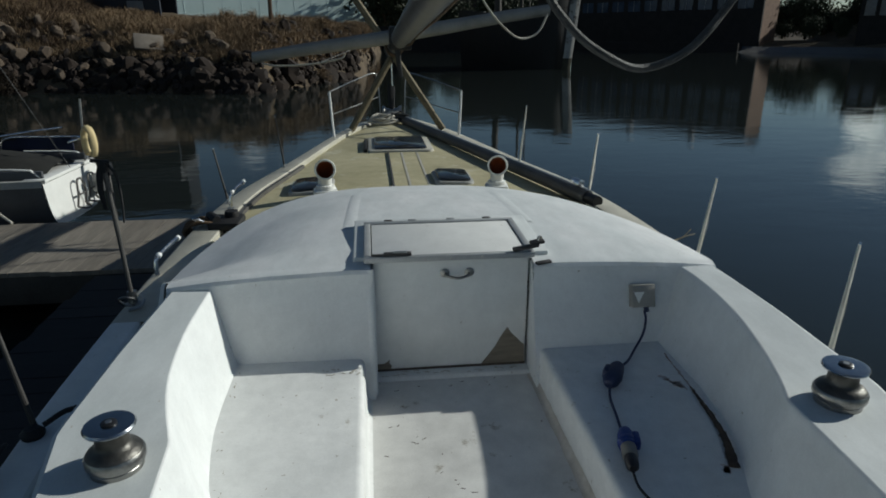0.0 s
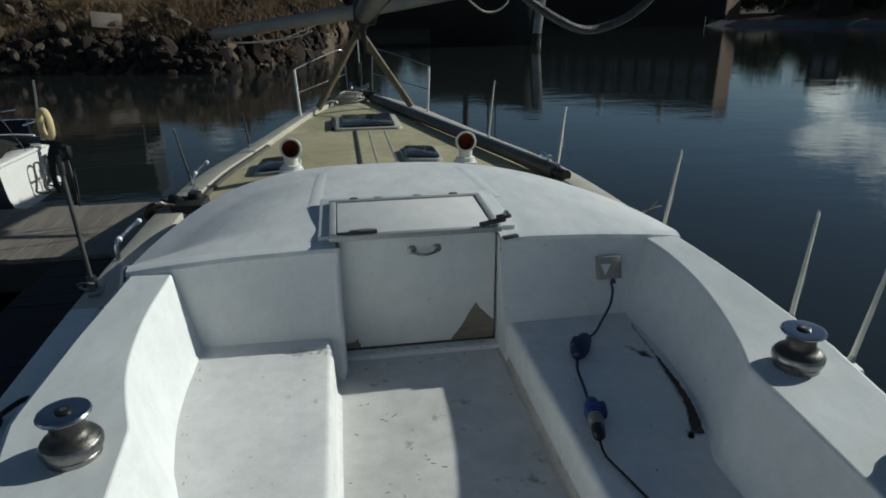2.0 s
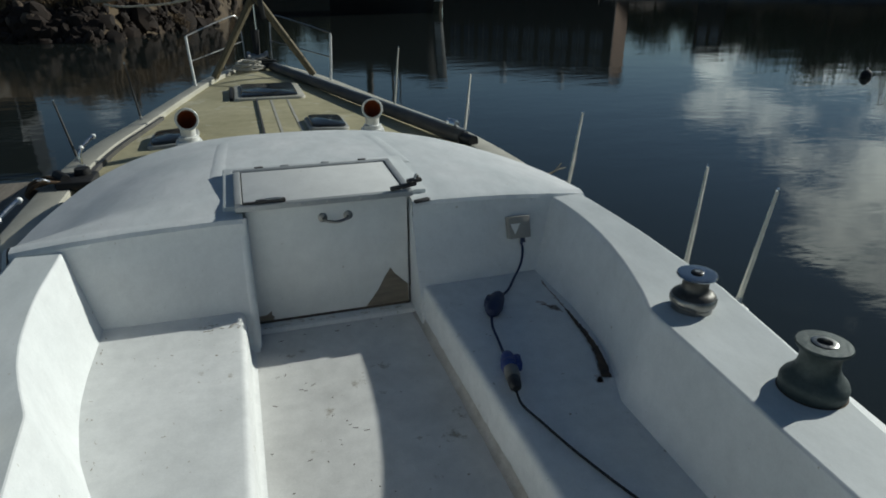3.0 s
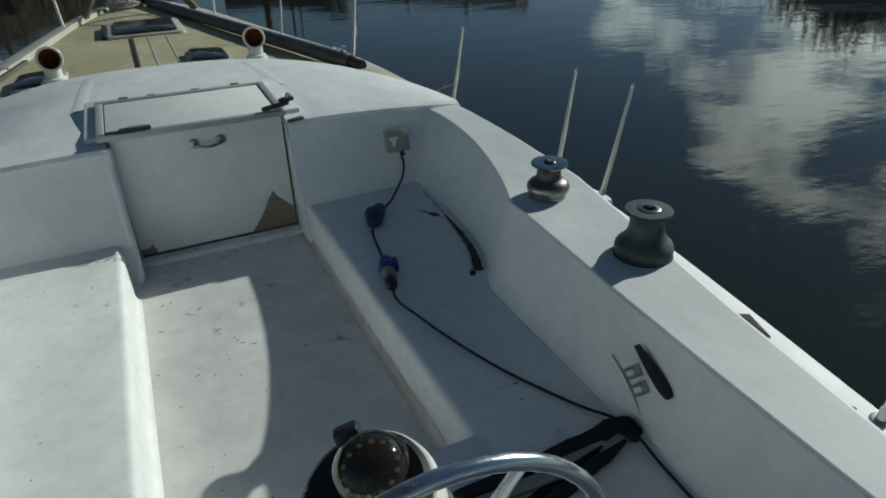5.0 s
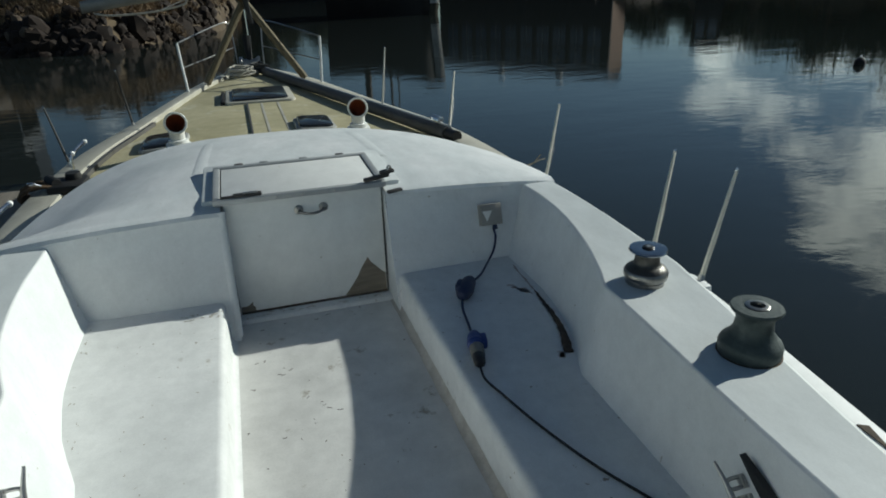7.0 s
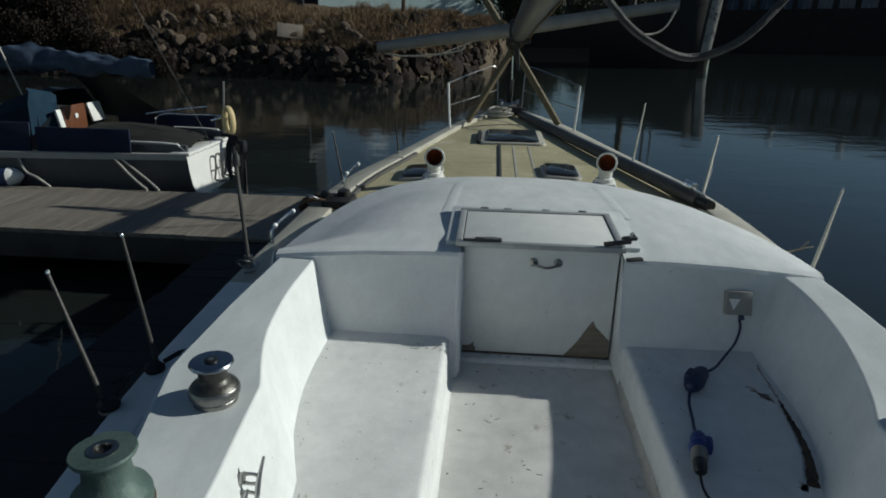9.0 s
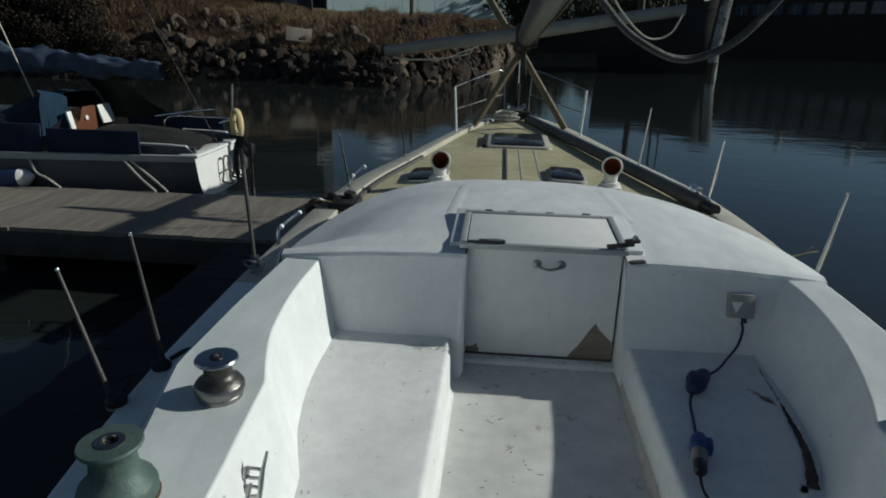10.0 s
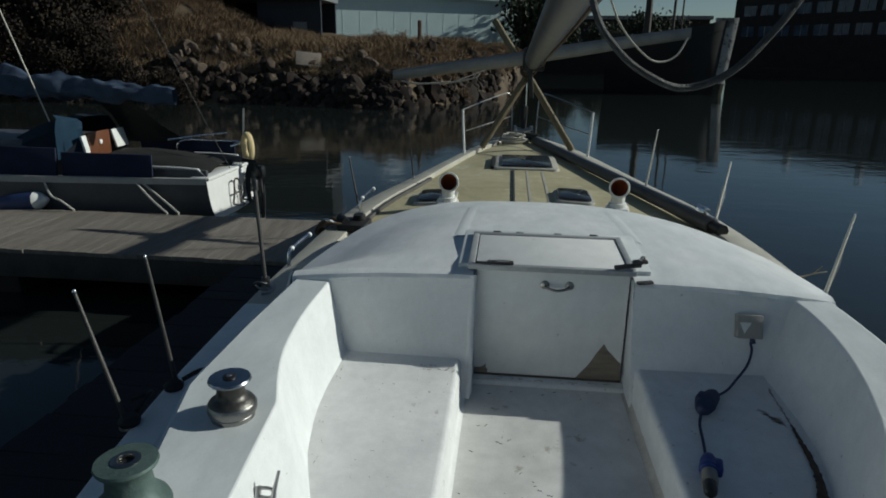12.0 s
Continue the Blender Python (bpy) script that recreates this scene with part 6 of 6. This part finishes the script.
def sack(name, label, points, r, mat, seed):
    """A slack cloth bag round a line of points, creased."""
    q = random.Random(seed)
    pts = curve(points, 6)
    rows = []
    for i, p in enumerate(pts):
        d = (pts[min(i + 1, len(pts) - 1)] - pts[max(i - 1, 0)]).normalized()
        side = d.cross(Vector((0, 0, 1))).normalized()
        over = side.cross(d)
        end = min(1.0, 0.35 + 4 * min(i, len(pts) - 1 - i) / len(pts))
        rows.append([p + (side * math.cos(a) + over * 0.75 * math.sin(a)) * r * end * (1 + 0.16 * math.sin(3 * a + i * 0.9) + q.uniform(-0.07, 0.07)) for a in [2 * math.pi * j / 12 for j in range(12)]])
    v, f = loft(rows, True)
    ob = part(name, (v, f + [tuple(range(11, -1, -1)), tuple(range(len(v) - 12, len(v)))]), mat, angle=60)
    return tagged(ob, label, "bag")


CLOTH = material("black_cloth", (0.006, 0.006, 0.008), (0.014, 0.014, 0.018), 0.85, scale=8, fine=120, bump=0.6)
sack("folded_bag", "long black folded canvas bag on the helm platform", [(0.02, -1.655, 0.268), (0.20, -1.648, 0.268), (0.42, -1.641, 0.268), (0.57, -1.634, 0.272), (0.635, -1.628, 0.280)], 0.0155, CLOTH, 3)
sack("folded_bag", "crumpled black bag lying against the coaming", [(0.545, -1.643, 0.274), (0.59, -1.642, 0.280), (0.625, -1.648, 0.284), (0.636, -1.665, 0.278), (0.628, -1.69, 0.270)], 0.021, CLOTH, 4)
sack("folded_bag", "long black folded canvas bag on the helm platform", [(0.20, -1.775, 0.268), (0.30, -1.752, 0.268), (0.46, -1.714, 0.268), (0.61, -1.678, 0.270)], 0.0150, CLOTH, 5)
sack("folded_bag", "thin black strap bundle beside the grey tube", [(0.30, -1.722, 0.262), (0.42, -1.694, 0.262), (0.56, -1.664, 0.264)], 0.009, CLOTH, 6)
tb = part("grey_tube", tube([(0.06, -1.676, 0.275), (0.45, -1.690, 0.275)], 0.014, 14), ALU)
tagged(tb, "pale grey metal tube between black bags", "tube")

# fittings on the starboard coaming wall


def wall_pose(y, z, s=1):
    """A pose on the inner wall of a coaming, with its y out of the wall."""
    f, t = along(COAM_FOOT if s > 0 else PORT_FOOT, y), along(COAM_TOP if s > 0 else PORT_TOP, y)
    k = (z - SEAT_Z) / (COAM_Z - SEAT_Z)
    return pose(s * (f + (t - f) * k * 0.97), y, z, 0, s * math.degrees(math.atan2(t - f, COAM_Z - SEAT_Z)), s * 90)


def cleat(m, label):
    c = thing("cleat", label, "cleat", m, "wall cleats")
    part("horn", join(tube([(-0.068, 0.041, 0.0), (-0.03, 0.036, 0), (0.0, 0.035, 0)], 0.0035, 8, 0.0068), tube([(0.0, 0.035, 0), (0.03, 0.036, 0), (0.068, 0.041, 0.0)], 0.0068, 8, 0.0035)), DULL, c)
    for x in (-0.019, 0.019):
        loop = [(x - 0.009, 0.0), (x - 0.010, 0.018), (x - 0.007, 0.032), (x + 0.007, 0.032), (x + 0.010, 0.018), (x + 0.009, 0.0)]
        part("foot", join(tube(curve([(px, py, 0) for px, py in loop], 3), 0.0042, 8), box(x - 0.014, x + 0.014, -0.006, 0.004, -0.010, 0.010, 0.003)), DULL, c)
    return c


cleat(wall_pose(-1.635, 0.385) @ pose(0, 0, 0, 0, -48, 0), "dull metal horn cleat on the coaming wall")
cleat(wall_pose(-1.25, 0.44, -1) @ pose(0, 0, 0, 0, 76, 0), "dull metal horn cleat on the coaming wall")
cleat(wall_pose(-1.36, 0.445, -1) @ pose(0, 0, 0, 0, 76, 0), "dull metal horn cleat on the coaming wall")
plate = part("jam_plate", prism([(0.064 * math.cos(a), (0.0115 - 0.0080 * math.cos(a)) * math.sin(a)) for a in [2 * math.pi * j / 24 for j in range(24)]], pose(0, 0, 0, -90), 0.016), BLACK, bevel=0.003)
plate.matrix_basis = wall_pose(-1.668, 0.432) @ pose(0, 0, 0, 0, -36, 0)
tagged(plate, "black teardrop fairlead plate on the coaming wall", "fairlead")
pn = thing("switch_panel", "black square socket panel on the coaming wall", "panel", wall_pose(-2.10, 0.443))
part("panel_plate", box(-0.031, 0.031, -0.004, 0.008, -0.026, 0.026, 0.004), BLACK, pn)
for x in (-0.014, 0.014):
    for z in (-0.010, 0.012):
        part("stud", moved(lathe([(0.0026, 0), (0.0026, 0.002), (0.0015, 0.003)], 8), pose(x, 0.008, z, -90)), DULL, pn)

# old strap and dirt in the seat corner
strap_v, strap_f = tube(curve([(0.766, -0.475, 0.258), (0.758, -0.54, 0.258), (0.750, -0.62, 0.258), (0.739, -0.70, 0.260), (0.717, -0.79, 0.261), (0.695, -0.855, 0.259), (0.685, -0.885, 0.257)], 8), 0.0042, 8, 0.0165, flat=0.40)
strap_v = [(x + 0.006 * noise.noise(Vector((x * 60, y * 60, 1))), y + 0.006 * noise.noise(Vector((x * 60, y * 60, 5))), max(0.2535, z + 0.004 * noise.noise(Vector((x * 70, y * 70, 9))))) for x, y, z in strap_v]
st = part("old_strap", (strap_v, strap_f), material("dark_oily_webbing", (0.022, 0.016, 0.012), (0.105, 0.074, 0.052), 0.85, scale=14, fine=90, bump=0.6))
tagged(st, "dirty brown length of old strap in the seat corner", "strap")
STAIN = material("brown_dirt_stain", (0.30, 0.27, 0.225), (0.50, 0.465, 0.41), 0.9, scale=30, fine=160, bump=0.2)
CHIP = material("dark_chipped_paint", (0.035, 0.028, 0.020), (0.12, 0.095, 0.07), 0.9, scale=30, fine=160, bump=0.3)


def blot(m, a, b, seed, thick=0.0009):
    """A flat ragged fleck, about a by b."""
    q = random.Random(seed)
    out = [(a * math.cos(2 * math.pi * j / 11) * q.uniform(0.45, 1.1), b * math.sin(2 * math.pi * j / 11) * q.uniform(0.45, 1.1)) for j in range(11)]
    return prism(out, m, thick)


spots, smears = [], []
for i in range(16):
    t = i / 15
    spots.append(blot(pose(0.785 - 0.018 * t + rnd.uniform(-0.003, 0.003), -0.235 - 0.235 * t, 0.2534, 0, 0, 96 + rnd.uniform(-14, 14)), rnd.uniform(0.010, 0.018), rnd.uniform(0.002, 0.0055), 900 + i, 0.0006))
for i in range(8):
    spots.append(blot(pose(0.705 + 0.006 * i, -0.405 - 0.009 * i + rnd.uniform(-0.008, 0.008), 0.2534, 0, 0, -35 + 20 * i), rnd.uniform(0.004, 0.011), rnd.uniform(0.002, 0.006), 930 + i, 0.0006))
st = part("corner_grime", join(*spots), material("brown_corner_grime", (0.24, 0.175, 0.135), (0.46, 0.39, 0.34), 0.9, scale=22, fine=140, bump=0.2))
tagged(st, "brown line of grime in the seat corner", "dirt", kind="stuff")
for i in range(14):
    t = rnd.random()
    smears.append(blot(pose(0.692 + 0.05 * t, -0.365 - 0.10 * t + rnd.uniform(-0.012, 0.012), 0.2532, 0, 0, rnd.uniform(-60, 20)), rnd.uniform(0.012, 0.028), rnd.uniform(0.006, 0.013), 950 + i, 0.0003))
for i in range(12):
    smears.append(blot(pose(0.660 + 0.05 * rnd.random(), -0.84 - 0.07 * rnd.random(), 0.2532, 0, 0, rnd.uniform(0, 180)), rnd.uniform(0.010, 0.026), rnd.uniform(0.006, 0.014), 970 + i, 0.0003))
st = part("rust_smear", join(*smears), material("pale_rust_smear", (0.46, 0.395, 0.36), (0.62, 0.575, 0.545), 0.9, scale=22, fine=140, bump=0.1))
tagged(st, "pale rusty smears on the white seat", "dirt", kind="stuff")
chips = []
for x, y in ((-0.26, -0.36), (-0.235, -0.357), (-0.19, -0.455), (-0.175, -0.465), (-0.05, -0.70), (-0.065, -0.68), (-0.02, -0.72), (-0.11, -0.62), (-0.28, -0.52), (-0.07, -0.66), (-0.20, -0.80), (-0.15, -0.44)):
    chips.append(moved(box(-rnd.uniform(0.003, 0.012), rnd.uniform(0.003, 0.012), -0.0011, 0.0011, 0, 0.0008), pose(x, y, SOLE_Z, 0, 0, rnd.uniform(-60, 60))))
for i in range(14):
    chips.append(blot(pose(rnd.uniform(-0.31, 0.0), rnd.uniform(-1.35, -0.33), SOLE_Z + 0.0002, 0, 0, rnd.uniform(0, 180)), rnd.uniform(0.002, 0.007), rnd.uniform(0.001, 0.0025), 200 + i))
for i in range(7):
    chips.append(blot(pose(rnd.uniform(-0.28, 0.28), -0.10 + rnd.uniform(-0.04, 0.03), SOLE_Z + 0.0002, 0, 0, rnd.uniform(-25, 25)), rnd.uniform(0.003, 0.011), rnd.uniform(0.0012, 0.003), 300 + i))
ob = part("paint_chips", join(*chips), CHIP)
tagged(ob, "dark scratches and chips on the cockpit sole", "scratches", kind="stuff")

# port rail clutter
pole = thing("rail_pole", "dark tall stanchion pole on the port toe rail", "pole", pose(-1.345, 0.395, 0.295))
part("post", tube([(0, 0, 0), (-0.02, -0.01, 0.62)], 0.0095, 10), DARKALU, pole)
part("socket", join(tube([(0, 0, -0.01), (0, 0, 0.06)], 0.02, 10), lathe([(0.034, -0.012), (0.034, 0.003), (0.024, 0.008)], 16), tube(curve([(-0.02, -0.02, 0.0), (-0.045, -0.03, 0.03), (-0.02, -0.035, 0.045), (0.015, -0.02, 0.03)], 4), 0.006, 6)), TARNISH, pole, "tarnished base socket")
part("clamp_gear", join(moved(box(-0.015, 0.015, -0.015, 0.015, -0.02, 0.025, 0.006), pose(-0.02, -0.01, 0.60)), moved(box(-0.045, 0.025, -0.009, 0.009, -0.007, 0.008, 0.004), pose(-0.02, -0.01, 0.625, 0, 12, 20))), RUBBER, pole, "black clamp at the pole head")
part("draped_cloth", tube(curve([(-0.01, -0.012, 0.625), (-0.035, -0.014, 0.58), (-0.044, -0.016, 0.50), (-0.038, -0.014, 0.43)], 4), 0.019, 8, 0.008, flat=0.6), RUBBER, pole, "black cloth draped from the pole head")
part("hanging_strap", tube(curve([(0.0, -0.01, 0.61), (0.026, -0.012, 0.56), (0.030, -0.012, 0.46), (0.024, -0.012, 0.37)], 4), 0.006, 6, 0.004), RUBBER, pole, "black strap hanging from the clamp")
part("hook", tube(curve([(0.03, 0, 0.04), (0.055, -0.03, 0.03), (0.05, -0.07, 0.012), (0.01, -0.09, 0.008)], 4), 0.007, 6), DULL, pole)


def bent_arm(m, label):
    o = thing("rail_bracket", label, "bracket", m, "bent rail arms")
    part("arm", tube(curve([(0, 0, -0.01), (0.0, 0.005, 0.07), (0.008, 0.03, 0.10), (0.042, 0.15, 0.13), (0.056, 0.20, 0.135)], 5), 0.011, 8), STEEL, o)
    for k in (pose(0.009, 0.034, 0.102, -60), pose(0.056, 0.198, 0.135, -80)):
        part("knuckle", moved(lathe([(0.004, -0.014), (0.0138, -0.009), (0.0138, 0.009), (0.004, 0.014)], 12), k), BRIGHT, o, "bright worn joint")
    part("arm_foot", lathe([(0.028, -0.01), (0.028, 0.004), (0.015, 0.008)], 14), DULL, o)
    return o


bent_arm(pose(-1.345, 0.725, 0.287), "bent steel arm on the port toe rail")
bent_arm(pose(-1.245, 1.97, 0.295, 0, 0, 0), "bent steel arm on the port toe rail")
fl = thing("fairlead_block", "black fairlead block on the port toe rail", "fairlead", pose(-1.20, 1.60, 0.29))
part("block", join(box(-0.085, 0.10, -0.13, 0.10, -0.01, 0.045, 0.016), moved(lathe([(0.04, 0), (0.045, 0.03), (0.04, 0.06)], 16), pose(0.03, 0.03, 0.02))), RUBBER, fl)
part("roller", moved(lathe([(0.025, -0.07), (0.03, -0.05), (0.03, 0.05), (0.025, 0.07)], 14), pose(-0.07, -0.02, 0.05, 90, 0, 30)), RUBBER, fl)
part("lashing_bundle", join(*[tube(curve([(-0.06 - 0.012 * i, -0.10 + 0.02 * i, 0.04), (-0.14, -0.13 + 0.035 * i, 0.055 - 0.012 * (i % 3)), (-0.215 - 0.006 * i, -0.15 + 0.04 * i, 0.01), (-0.20, -0.10 + 0.03 * i, -0.04), (-0.13, -0.06 + 0.02 * i, 0.0)], 5), 0.0105, 7) for i in range(5)]), RUST, fl, "dark brown rope lashing")
part("shackle", tube(curve([(-0.10, -0.13, 0.06), (-0.14, -0.15, 0.085), (-0.17, -0.12, 0.07), (-0.15, -0.09, 0.055)], 5), 0.006, 6), STEEL, fl, "bright steel shackle")
track = []
for i in range(14):
    y = 1.52 + 0.15 * i
    x = -(half_beam(y) - rail_width(y)) + 0.020
    track.append([(x - 0.016, y, DECK_Z - 0.01), (x - 0.016, y, DECK_Z + 0.034), (x + 0.014, y, DECK_Z + 0.034), (x + 0.016, y, DECK_Z - 0.01)])
part("genoa_track", loft(track), DARKALU, yacht, "dark metal track inside the toe rail")
for x, y, a in ((-1.30, -0.57, 20), (-1.325, -0.79, 70)):
    g = part("black_shackle", join(moved(lathe([(0.03, 0), (0.034, 0.015), (0.02, 0.03)], 14), pose(0, 0, 0)), tube(curve([(0.03, 0, 0.03), (0.09, 0.02, 0.05), (0.14, 0.07, 0.02), (0.10, 0.12, 0.0)], 5), 0.008, 6)), RUBBER)
    g.matrix_basis = pose(x, y, 0.295, 0, 0, a)
    tagged(g, "black rope fitting at a stanchion foot", "fitting")

flecks = []
for i in range(16):
    y = -0.18 - 0.95 * rnd.random()
    flecks.append(blot(pose(-along(PORT_FOOT, y) + 0.012 + 0.028 * rnd.random() ** 2, y, SEAT_Z + 0.0045, 0, 0, rnd.uniform(60, 120)), rnd.uniform(0.002, 0.009), rnd.uniform(0.001, 0.0028), 400 + i))
for i in range(16):
    flecks.append(blot(pose(-0.36 - 0.14 * rnd.random() ** 1.5, -0.20 - 0.06 * rnd.random() ** 2, SEAT_Z + 0.0022, 0, 0, rnd.uniform(-40, 40)), rnd.uniform(0.003, 0.010), rnd.uniform(0.0015, 0.004), 450 + i))
for i in range(12):
    flecks.append(blot(pose(rnd.uniform(-0.62, -0.37), rnd.uniform(-1.2, -0.3), SEAT_Z + 0.0032, 0, 0, rnd.uniform(0, 180)), rnd.uniform(0.0015, 0.005), rnd.uniform(0.001, 0.0022), 500 + i))
for i in range(24):
    flecks.append(blot(pose(rnd.uniform(-0.29, 0.29), -0.048 + 0.038 * rnd.random(), 0.1182, 0, 0, rnd.uniform(-15, 15)), rnd.uniform(0.004, 0.020), rnd.uniform(0.0015, 0.005), 550 + i))
ob = part("seat_flecks", join(*flecks), STAIN)
tagged(ob, "brown specks of dirt and chipped paint in the cockpit", "dirt", kind="stuff")
rows = []
for i in range(120):
    y = -0.06 - 0.012 * i
    h = 0.012 + 0.010 * abs(noise.noise(Vector((y * 6, 0.3, 0)))) + 0.010 * max(0.0, noise.noise(Vector((y * 23, 5.1, 0)))) + 0.006 * min(1.0, i / 90)
    w = 0.002 + 0.004 * noise.noise(Vector((y * 9, 7.3, 0)))
    rows.append([(SEAT_R - 0.026 - w, y, SOLE_Z + 0.0012), (SEAT_R - 0.018, y, SOLE_Z + 0.0036), (SEAT_R - 0.0106, y, SOLE_Z + 0.0108), (SEAT_R - 0.0062, y, SOLE_Z + 0.022), (SEAT_R - 0.0058, y, SOLE_Z + 0.012 + h)])
ob = part("riser_scuffs", loft(rows), SCUFF, angle=70)
tagged(ob, "grey-brown scuffed band along the foot of the seat front", "dirt", kind="stuff")
gap = part("door_gap", box(-0.30, 0.302, -0.004, 0.004, 0.1175, 0.1265), CHIP)
tagged(gap, "dark dirty gap under the companionway door", "gap")
cracks = []
for i in range(24):
    z = 0.13 + 0.42 * i / 23
    cracks.append(blot(pose(0.3035 + rnd.uniform(-0.0015, 0.0015), -0.0015 + bulkhead_y(z) * 0, z, 90), rnd.uniform(0.0008, 0.0026), rnd.uniform(0.008, 0.014), 700 + i))
ob = part("jamb_crack", join(*cracks), CHIP)
tagged(ob, "rusty crack down the edge of the door", "crack", kind="stuff")
# scupper slot and plug in the starboard rail
slot = part("scupper_slot", prism([(-0.006, 0.055), (0.020, 0.045), (0.004, -0.055)], pose(0.0, 0, 0), 0.003), CHIP)
slot.matrix_basis = pose(1.155, -1.535, 0.2965, 0, 0, -10)
tagged(slot, "dark triangular scupper slot in the rail", "slot")
plug = part("rail_plug", lathe([(0.008, 0), (0.008, 0.002), (0.005, 0.004)], 14), CHIP)
plug.matrix_basis = pose(1.092, -1.85, 0.2962)
tagged(plug, "small dark plug in the rail top", "plug")
twig = part("dry_twig", join(tube(curve([(1.31, 0.905, 0.302), (1.40, 0.95, 0.303), (1.47, 0.975, 0.315), (1.54, 1.02, 0.31)], 4), 0.006, 6, 0.003), tube([(1.44, 0.965, 0.31), (1.50, 1.0, 0.345)], 0.003, 5)), TIMBER)
tagged(twig, "dry brown twig lying across the toe rail", "twig")
